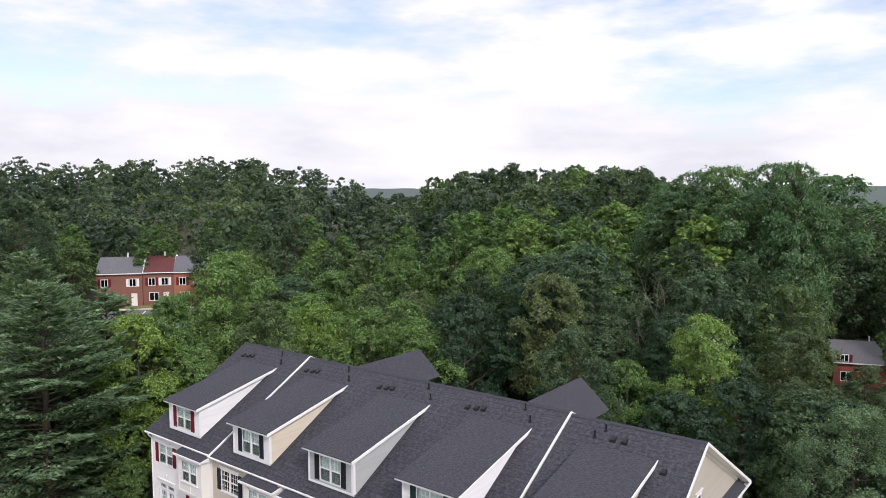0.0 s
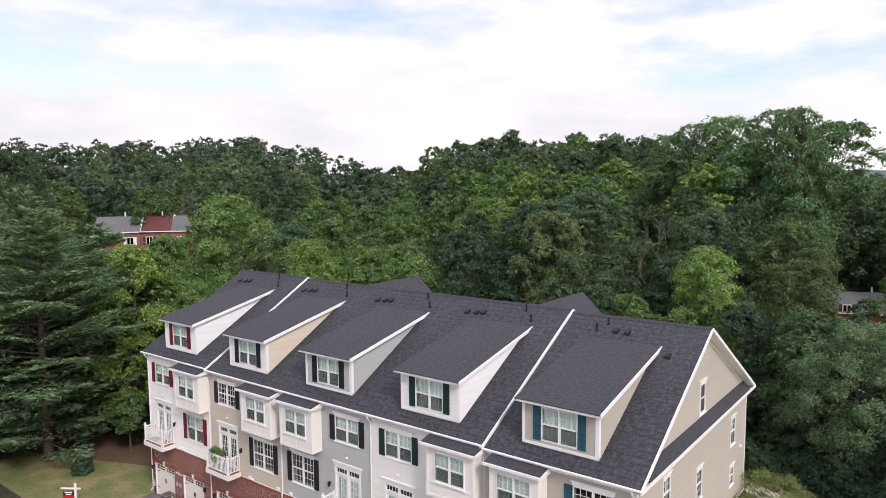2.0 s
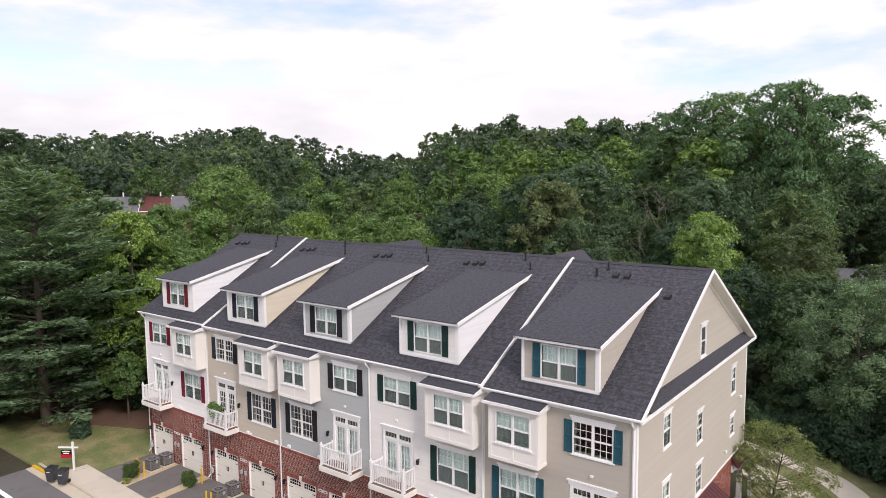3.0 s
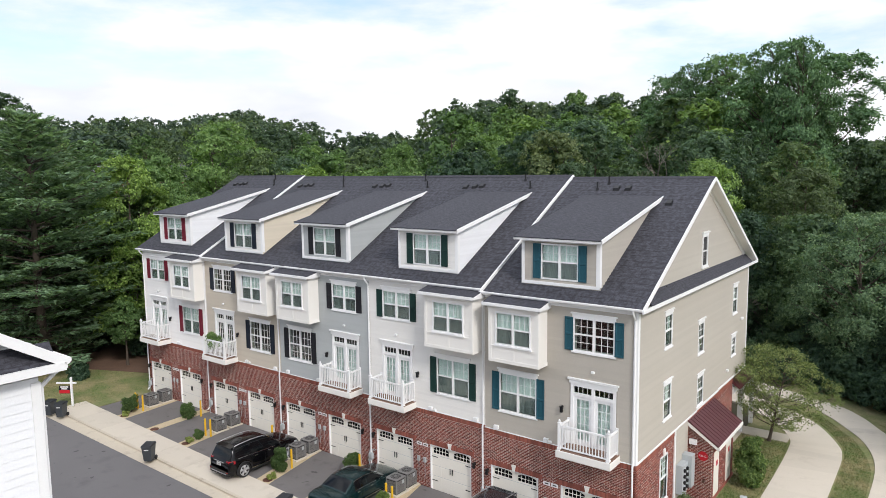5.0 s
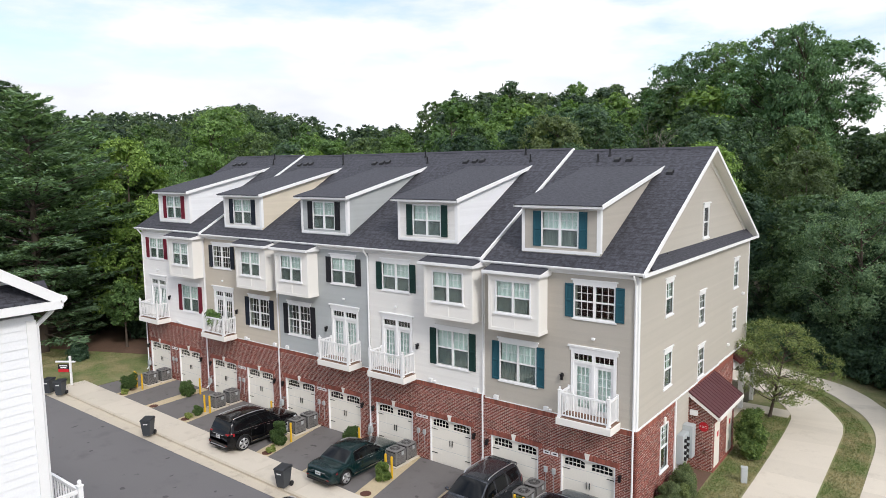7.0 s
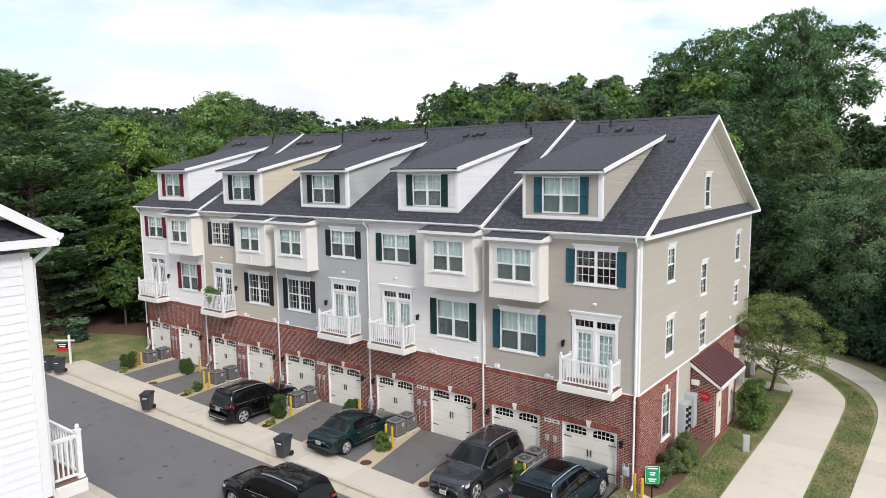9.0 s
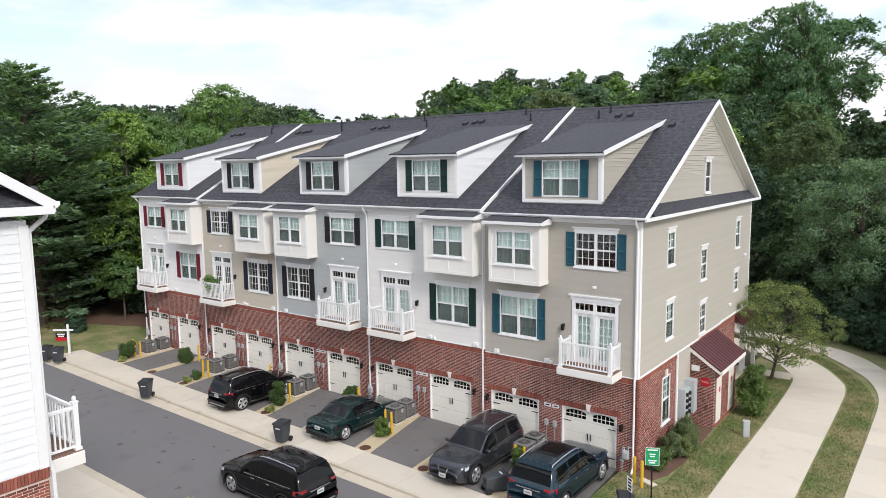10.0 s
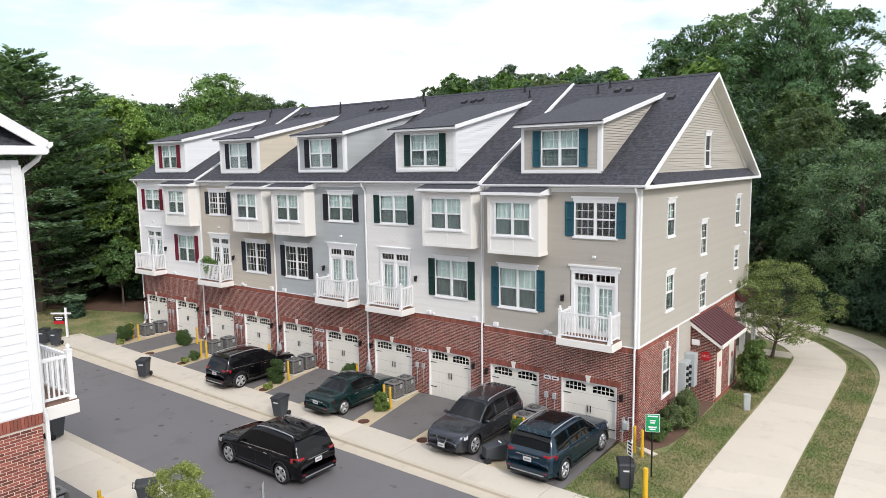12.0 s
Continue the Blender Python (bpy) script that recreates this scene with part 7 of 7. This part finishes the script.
def wheelie_bin(m, label="dark grey wheeled rubbish bin with a closed lid"):
    th = thing("wheelie_bin", m @ Matrix.Scale(0.92, 4), label, "rubbish bin", "wheeled bins")
    g = G().hexa([(-0.22, -0.26, 0.06), (0.22, -0.26, 0.06), (0.22, 0.22, 0.06), (-0.22, 0.22, 0.06), (-0.29, -0.36, 0.95), (0.29, -0.36, 0.95), (0.29, 0.32, 0.95), (-0.29, 0.32, 0.95)])
    part("tub", g, BINGREY, th, bevel=0.03)
    part("rim", G().box(-0.31, 0.31, -0.38, 0.34, 0.93, 0.975), BINGREY, th, bevel=0.015)
    part("lid", G().hexa([(-0.32, -0.41, 0.975), (0.32, -0.41, 0.975), (0.32, 0.37, 0.975), (-0.32, 0.37, 0.975), (-0.27, -0.34, 1.05), (0.27, -0.34, 1.05), (0.28, 0.30, 1.08), (-0.28, 0.30, 1.08)]), BINDARK, th, bevel=0.025)
    part("handle", G().tube((-0.24, 0.42, 0.98), (0.24, 0.42, 0.98), 0.017, n=8).tube((-0.22, 0.34, 0.95), (-0.22, 0.42, 0.98), 0.015, n=6).tube((0.22, 0.34, 0.95), (0.22, 0.42, 0.98), 0.015, n=6), BINGREY, th)
    for s in (-1, 1):
        part("wheel", G().tube((s * 0.23, 0.27, 0.13), (s * 0.30, 0.27, 0.13), 0.13, n=16), RUBBER, th)
    part("label_bar", G().hexa([(-0.13, -0.344, 0.74), (0.13, -0.344, 0.74), (0.13, -0.33, 0.74), (-0.13, -0.33, 0.74), (-0.13, -0.352, 0.80), (0.13, -0.352, 0.80), (0.13, -0.34, 0.80), (-0.13, -0.34, 0.80)]), WHITE, th)
    return th


BINDARK = surface("bin_lid", (0.022, 0.024, 0.028), 0.5, vary=0.12, relief=0.05)
bin0 = wheelie_bin(pose(-24.38, -6.40, 0.0, 0, 0, 35))
for x, y, r in ((-13.75, -6.05, 12), (1.1, -3.65, 30), (-35.3, -6.1, 35), (-36.3, -6.35, 30)):
    copy_thing(bin0, pose(x, y, 0.0, 0, 0, r))
tagged(copy_thing(bin0, pose(-19.6, -12.95, -0.02, 0, 0, 190)), "dark grey wheeled bin beside the white house")
tagged(copy_thing(bin0, pose(-10.75, -13.95, -0.02, 0, 0, 150)), "black wheeled bin at the near kerb")
tagged(copy_thing(bin0, pose(-3.95, -4.75, 0.32, -90, 0, -32)), "dark grey wheeled bin lying on its side")


def manhole(x, y):
    th = thing("manhole_cover", pose(x, y, 0), "rusty round meter cover set in the gravel strip", "manhole cover", "meter covers")
    part("frame", G().tube((0, 0, -0.05), (0, 0, 0.010), 0.25, n=24), RUST, th)
    part("cover", G().tube((0, 0, -0.05), (0, 0, 0.018), 0.20, n=24), RUST, th)


RUST = surface("rusty_iron", (0.11, 0.045, 0.030), 0.8, metal=0.2, vary=0.3, fine=30, relief=0.4)
for x in (-32.25, -28.49, -24.95, -21.2, -17.36, -13.85, -10.35, -7.01):
    manhole(x, inner(x) + 0.28)


def shrub(x, y, r, h, seed, material="shrub", label="rounded green shrub", leaf=0.08, per=120, n=26):
    rng = np.random.default_rng(seed)
    th = thing("shrub", pose(x, y, 0), label, "shrub", "shrubs")
    g = G()
    cs, rs = [], []
    for i in range(n):
        a, t = rng.uniform(0, 6.28), rng.uniform(0.12, 0.92)
        q = r * 0.72 * math.sqrt(rng.uniform(0.1, 1)) * math.sin(math.pi * (0.25 + 0.6 * t)) ** 0.7
        cs.append((q * math.cos(a), q * math.sin(a), h * t)); rs.append(r * rng.uniform(0.28, 0.42))
        if i < 7:
            g.tube((0, 0, -0.03), cs[-1], 0.025, 0.008, 5, False)
    part("stems", g, BARK, th)
    leafy("foliage", leaves_at(rng, cs, rs, per, leaf, 0.3, 1.0, (0.5, 1.05)), LEAF[material], th)
    return th


for i, (x, y, r, h) in enumerate([(-32.55, -3.0, 0.62, 1.0), (-28.6, -1.5, 0.55, 0.85), (-24.96, -3.03, 0.32, 0.5), (-17.73, -3.1, 0.50, 1.15), (-14.55, -0.95, 0.5, 0.95), (-10.58, -2.96, 0.38, 0.85), (-7.1, -0.6, 0.25, 0.5), (-3.75, -2.5, 0.36, 1.0)]):
    shrub(x, y, r, h, 100 + i, label="green shrub growing in the gravel strip", leaf=0.045, per=230, n=30)
for i, (x, y) in enumerate([(-17.29, -3.9), (-24.9, -3.7), (-32.2, -3.6)]):
    shrub(x, y, 0.30, 0.26, 140 + i, "yellow", "low tuft of pale grassy leaves", 0.06, 60, 10)
for i, (x, y, r, h) in enumerate([(0.78, 3.5, 0.72, 1.2), (0.62, 2.2, 0.52, 1.0), (0.62, 0.9, 0.48, 0.85), (1.0, 2.7, 0.36, 0.9)]):
    shrub(x, y, r, h, 120 + i, "olive" if i != 2 else "shrub", "clipped rounded shrub in the mulch bed", 0.038, 420, 36)
shrub(2.12, 9.3, 0.78, 2.5, 130, "shrub", "tall upright shrub beside the brick store", 0.065, 260, 60)
for i, (x, y, r, h) in enumerate([(-50.5, 3.0, 1.8, 3.0), (-38.0, 8.2, 1.4, 2.6), (-42.0, 7.2, 1.6, 3.0), (-51.5, -4.5, 1.6, 2.8), (-47, -9, 1.8, 3.0), (-45.0, 5.0, 1.6, 2.6), (-42.8, -1.6, 0.8, 1.1)]):
    shrub(x, y, r, h, 150 + i, "shade", "dark understorey shrub at the wood's edge", 0.13, 120, 46)
EDGE = curve([(-12, 29.0), (-6, 29.2), (-1.5, 28.6), (2.5, 27.3), (5.2, 25.8), (7.4, 23.8), (9.0, 20.8), (10.6, 17.2), (11.6, 13.5)], 3)
for i, (x, y) in enumerate(EDGE):
    shrub(x + spot.uniform(-0.3, 0.3), y + spot.uniform(-0.3, 0.4), spot.uniform(1.1, 1.6), spot.uniform(1.6, 3.4), 170 + i, "shade", "dark understorey shrub beyond the footpath", 0.12, 120, 40)
    if i % 2 == 0:
        plant("shade", x + 2.0, y + 3.0, spot.uniform(6.0, 9.0), 1.1)
shrub(8.9, 19.6, 1.3, 2.8, 210, "lush", "bright green broad-leaved shrub beyond the footpath", 0.12, 130, 40)
young = broadleaf(67, 2.1, 0.85, 0.35, 30, 340, 30, 0.036, LEAF["yellow"], "airy yellow-green young tree at the near kerb", "young_tree", airy=True, spray=(0.3, 0.7))
young.matrix_world = pose(-8.55, -14.0, -0.02)
copy_thing(first, pose(-12.9, -15.9, 0.0))
for x, y in ((-11.25, -15.2), (-10.75, -15.35)):
    bollard(pose(x, y, -0.02))

tree = broadleaf(61, 5.3, 2.6, 1.2, 44, 760, 26, 0.048, LEAF["young"], "small young tree with fine olive leaves beside the footpath", "young_tree", airy=True, spray=(0.16, 0.38))
tree.matrix_world = pose(1.6, 15.6, 0.0, 0, 10, 30)
for i, (x, y) in enumerate([(-48.0, 1.2), (-43.4, 2.55)]):
    t = broadleaf(64 + i, 5.5, 1.7, 2.0, 18, 300, 20, 0.11, LEAF["lush"], "young tree with a slim pale trunk on the far lawn", "young_tree")
    t.matrix_world = pose(x, y, 0.0)


def text_bars(parent, P, u0, u1, z0, z1, rows, material, d):
    n = len(rows)
    for i, (a, b) in enumerate(rows):
        z = z1 - (z1 - z0) * (i + 0.5) / n
        h = 0.3 * (z1 - z0) / n
        part("text_bar", G().pbox(P, u0 + a * (u1 - u0), u0 + b * (u1 - u0), d, d + 0.003, z - h, z + h), material, parent)


sign = thing("street_sign", pose(1.5, -2.35, 0, 0, 0, 28), "green notice sign on a dark steel post in the lawn", "sign")
part("post", G().tube((0, 0, -0.1), (0, 0, 2.25), 0.03, n=8), DARKMETAL, sign)
SP = lambda u, d, z: (u, -d, z)
pan = part("panel", G().pbox(SP, -0.235, 0.235, 0.031, 0.045, 1.62, 2.26), WHITE, sign, "green panel with white border", bevel=0.004)
part("panel_face", G().pbox(SP, -0.22, 0.22, 0.045, 0.048, 1.635, 2.245), GREENSIGN, pan)
text_bars(pan, SP, -0.2, 0.2, 1.68, 2.22, [(0.08, 0.92), (0.3, 0.3001), (0.25, 0.75), (0.3, 0.7), (0.3, 0.3001), (0.15, 0.85), (0.25, 0.75)], WHITE, 0.048)
park = thing("street_sign", pose(1.55, -4.4, 0, 0, 0, -35), "narrow white notice sign on a thin post", "sign")
part("post", G().tube((0, 0, -0.1), (0, 0, 2.0), 0.022, n=8), DARKMETAL, park)
pan = part("panel", G().pbox(SP, -0.15, 0.15, 0.023, 0.03, 1.5, 1.98), WHITE, park)
text_bars(pan, SP, -0.13, 0.13, 1.52, 1.96, [(0.1, 0.9), (0.2, 0.8), (0.1, 0.9), (0.2, 0.8)], DARKMETAL, 0.03)
back = thing("street_sign", pose(-6.45, -12.7, -0.2, 0, 0, 133), "grey back of a small sign on a post", "sign")
part("post", G().tube((0, 0, -0.1), (0, 0, 1.75), 0.025, n=8), ACGREY, back)
part("panel", G().box(-0.15, 0.15, -0.035, -0.025, 1.3, 1.78), METERGREY, back)

sale = thing("estate_sign", pose(-36.9, -4.7, 0, 0, 0, 35), "white wooden yard sign post with a hanging dark board", "sign")
part("post", G().box(-0.06, 0.06, -0.06, 0.06, -0.05, 1.95), WHITE, sale, bevel=0.01)
part("arm", G().box(-1.0, 0.35, -0.045, 0.045, 1.52, 1.62), WHITE, sale, bevel=0.008)
brd = part("board", G().box(-0.85, -0.12, -0.012, 0.012, 0.85, 1.38), SHUTTER["black"], sale, "dark board with red panel and pale bars")
part("board_panel", G().box(-0.84, -0.13, -0.018, 0.018, 0.86, 1.08), REDSIGN, brd)
text_bars(brd, lambda u, d, z: (u, -d, z), -0.82, -0.15, 1.1, 1.36, [(0.1, 0.9), (0.2, 0.8)], WHITE, 0.013)
for u in (-0.75, -0.22):
    part("chain", G().tube((u, 0, 1.38), (u, 0, 1.52), 0.008, n=5), DARKMETAL, sale)

ub = thing("utility_box", pose(2.52, 6.35, 0, 0, 0, 20), "small pale green utility pedestal in the grass", "utility box")
part("cabinet", G().box(-0.13, 0.13, -0.11, 0.11, -0.05, 0.62), METERGREY, ub, bevel=0.015)
part("cap", G().box(-0.145, 0.145, -0.125, 0.125, 0.62, 0.70), METERGREY, ub, bevel=0.02)
piece("splash_block", G().hexa([(0.35, -0.55, 0.0), (0.95, -0.75, 0.0), (1.05, -0.5, 0.0), (0.42, -0.3, 0.0), (0.35, -0.55, 0.08), (0.95, -0.75, 0.05), (1.05, -0.5, 0.05), (0.42, -0.3, 0.08)]), CONCRETE, "concrete splash block under the downspout", "splash block")
piece("painted_kerb", G().box(-40, -37.3, -6.1, -5.92, -0.1, 0.03), YELLOW, "yellow painted kerb at the lane's end", "kerb", "structure")

# plant and chairs on a balcony
pot = thing("potted_plant", pose(-26.75, -0.55, 4.16), "bushy green potted plant on a balcony", "plant")
part("pot", G().tube((0, 0, 0), (0, 0, 0.35), 0.14, 0.19, 14), MULCH, pot)
leafy("foliage", leaves_at(np.random.default_rng(8), [(0, 0, 0.75), (0.2, 0.1, 0.95), (-0.2, 0, 1.0), (0, -0.15, 1.2), (0.15, -0.1, 0.65), (-0.12, 0.1, 0.6)], [0.38, 0.32, 0.34, 0.28, 0.34, 0.34], 260, 0.065), LEAF["bright"], pot)
chair = thing("garden_chair", pose(-26.0, -0.5, 4.16, 0, 0, 20), "black metal garden chair on a balcony", "chair")
part("seat", G().tube((0, 0, 0.42), (0, 0, 0.45), 0.2, n=14), DARKMETAL, chair)
for a in (0.8, 2.3, 3.9, 5.5):
    part("leg", G().tube((0.16 * math.cos(a), 0.16 * math.sin(a), 0.42), (0.21 * math.cos(a), 0.21 * math.sin(a), 0), 0.011, n=5), DARKMETAL, chair)
part("backrest", G().path([(-0.17, 0.14, 0.43), (-0.16, 0.2, 0.8), (0, 0.22, 0.9), (0.16, 0.2, 0.8), (0.17, 0.14, 0.43)], 0.012, 5), DARKMETAL, chair)


# ---- distant houses ----
def far_house(m, w, wall, roof, label, depth=9.0, h=5.4):
    th = thing("brick_house", m, label, "house", "distant houses")
    P = lambda u, d, z: (u, -d, z)
    holes = [(0.8, 1.9, 3.2, 4.5), (w - 2.0, w - 0.9, 3.2, 4.5), (0.9, 2.4, 0.7, 2.1), (w - 1.7, w - 0.8, 0.0, 2.1)]
    part("wall", wall_core(G(), P, 0, w, -2, h, holes, -0.25, 0.0).box(0, w, 0.25, depth, -2, h), wall, th)
    for i, (a, b, c, d) in enumerate(holes):
        win = part("window" if i < 3 else "door", G().pbox(P, a, a + 0.09, -0.1, 0.04, c, d).pbox(P, b - 0.09, b, -0.1, 0.04, c, d).pbox(P, a, b, -0.1, 0.041, d - 0.09, d).pbox(P, a, b, -0.1, 0.041, c, c + 0.09).pbox(P, (a + b) / 2 - 0.04, (a + b) / 2 + 0.04, -0.1, 0.03, c, d), WHITE, th)
        part("pane", G().pbox(P, a, b, -0.09, -0.07, c, d), CARGLASS if i < 3 else DOORPAINT, win)
        if i < 2:
            for s in (a - 0.42, b + 0.04):
                part("shutter", G().pbox(P, s, s + 0.38, 0.0, 0.05, c, d), WHITE if i else SHUTTER["red"], win)
    e = -0.3
    part("roof", G().prism([(e, h), (depth / 2, h + 2.3), (depth + 0.3, h), (depth + 0.3, h - 0.15), (depth / 2, h + 2.1), (e, h - 0.15)], -0.05, w + 0.05, lambda p, q, s: (s, p, q)), roof, th, uv=lambda co: (co.x, co.y * 1.1))
    part("party_wall", G().prism([(e, h - 0.1), (depth / 2, h + 2.45), (depth + 0.3, h), (depth / 2, h + 2.0)], w - 0.12, w + 0.12, lambda p, q, s: (s, p, q)), WHITE, th)
    part("gutter", G().box(0, w, e - 0.1, e, h - 0.14, h), WHITE, th)
    part("chimney_pipe", G().tube((w * 0.6, depth / 2, h + 2), (w * 0.6, depth / 2, h + 3), 0.12, n=8), WHITE, th)


FARBRICK = surface("brown_red_brick", (0.23, 0.105, 0.08), 0.88, vary=0.2, big=0.8, fine=9, relief=0.2)
ORANGEBRICK = surface("orange_brick", (0.36, 0.15, 0.09), 0.85, vary=0.15, big=0.8, fine=9, relief=0.2)
GREYROOF = shingles("grey_shingles", (0.11, 0.11, 0.125), (0.17, 0.17, 0.185))
MAROONROOF = shingles("maroon_shingles", (0.10, 0.028, 0.030), (0.15, 0.042, 0.042))
base = Matrix.Translation((-98.0, 31.0, 8.98)) @ Euler((0, 0, radians(52))).to_matrix().to_4x4()
far_house(base @ pose(-4.4, 0, 0), 7.0, FARBRICK, GREYROOF, "red brick row house with a grey shingle roof")
far_house(base @ pose(2.6, 0.6, 0), 4.8, FARBRICK, MAROONROOF, "red brick row house with a maroon shingle roof")
far_house(base @ pose(7.4, 0, 0), 5.4, ORANGEBRICK, GREYROOF, "orange brick end row house with white shutters")
LOT = 8.93
piece("parking_lot", G().prism([(-101, 22), (-86.5, 41), (-68, 28), (-82, 9)], LOT - 6.5, LOT, lambda p, q, s: (p, q, s)), ROAD, "asphalt car park in front of the distant houses", "car park", "structure")
piece("lawn", G().prism([(-101.5, 26.6), (-90.2, 41), (-87.6, 39.2), (-98.6, 24.8)], LOT - 0.2, LOT + 0.12, lambda p, q, s: (p, q, s)), GRASS, "green strip of lawn before the distant houses", "lawn", "structure")
piece("kerb", G().prism([(-98.6, 24.8), (-87.6, 39.2), (-87.0, 38.8), (-98.0, 24.4)], LOT - 0.2, LOT + 0.13, lambda p, q, s: (p, q, s)), CONCRETE, "pale concrete walk along the distant car park", "kerb", "structure")
for i in range(6):
    x, y = -96.6 + 1.7 * i, 24.0 + 2.22 * i
    piece("parking_stripe", G().prism([(x, y), (x + 3.4, y - 2.6), (x + 3.5, y - 2.5), (x + 0.1, y + 0.1)], LOT, LOT + 0.008, lambda p, q, s: (p, q, s)), WHITE, "white painted parking stripe", "marking", "structure", "stripes")
for i, (x, y, r, p) in enumerate([(-81.5, 21.6, 142, "white"), (-79.4, 20.6, 142, "silver"), (-77.4, 19.4, 142, "black"), (-75.2, 18.6, 142, "silver"), (-88.0, 33.5, 142, "black")]):
    car(pose(x, y, LOT, 0, 0, r), 4.6, 1.8, 1.45, PAINT[p], "%s car in the distant car park" % p, suv=False, rails=False)
far_house(pose(-4.4, 83.0, 0.2, 0, 0, 20), 9.0, BRICK, GREYROOF, "brick house with a pale grey roof among the trees", h=3.4)


def turf(x0, x1, y0, y1, n, seed, skip):
    """Blades and tufts of grass standing on a lawn."""
    rng = np.random.default_rng(seed)
    p = np.stack([rng.uniform(x0, x1, n), rng.uniform(y0, y1, n), np.full(n, -0.03)], axis=1)
    p = p[[not skip(x, y) for x, y, _ in p]]
    m = len(p)
    a = rng.uniform(0, 6.283, m)
    w = np.stack([np.cos(a), np.sin(a), np.zeros(m)], axis=1) * rng.uniform(0.010, 0.032, (m, 1))
    h = np.stack([rng.normal(size=m) * 0.03, rng.normal(size=m) * 0.03, rng.uniform(0.03, 0.075, m)], axis=1)
    return np.stack([p - w, p + w, p + h], axis=1).reshape(-1, 3)


BLADE = grass_material("grass_blade", True)
LANES = np.array([(*p, 1.34) for p in curve([(4.25, -6.5), (4.15, -1.8), (4.08, 3.0), (4.07, 8.0), (4.03, 12.7), (3.94, 15.3), (3.67, 16.75), (2.67, 18.8), (1.6, 20.1), (-0.35, 21.7)], 8)]
                 + [(*p, 1.30) for p in curve([(8.2, -6.5), (8.05, -0.4), (8.05, 5.0), (8.03, 10.0), (7.8, 15.0), (6.77, 18.5), (5.57, 20.6), (4.35, 22.4), (2.5, 24.0)], 8)])
bare = lambda x, y: bool(np.any((LANES[:, 0] - x) ** 2 + (LANES[:, 1] - y) ** 2 < LANES[:, 2] ** 2)) or (x < 0.03 and y > -0.1) or (x < 0 and y < -4.9) or (x < 1.2 and -0.2 < y < 10) or (1.6 < x < 3 and y < -5.2) or (x < 2.5 and y > 15.9) or x > 8
tagged(leafy("grass", turf(-0.55, 8.0, -6.3, 22.0, 120000, 5, bare), BLADE, None), "short patchy grass beside the footpath", "grass", kind="stuff")
tagged(leafy("grass", turf(-50, -36.5, -6.0, 3.0, 20000, 6, lambda x, y: y > 0.43 * (x + 45)), BLADE, None), "short grass on the far lawn", "grass", kind="stuff")
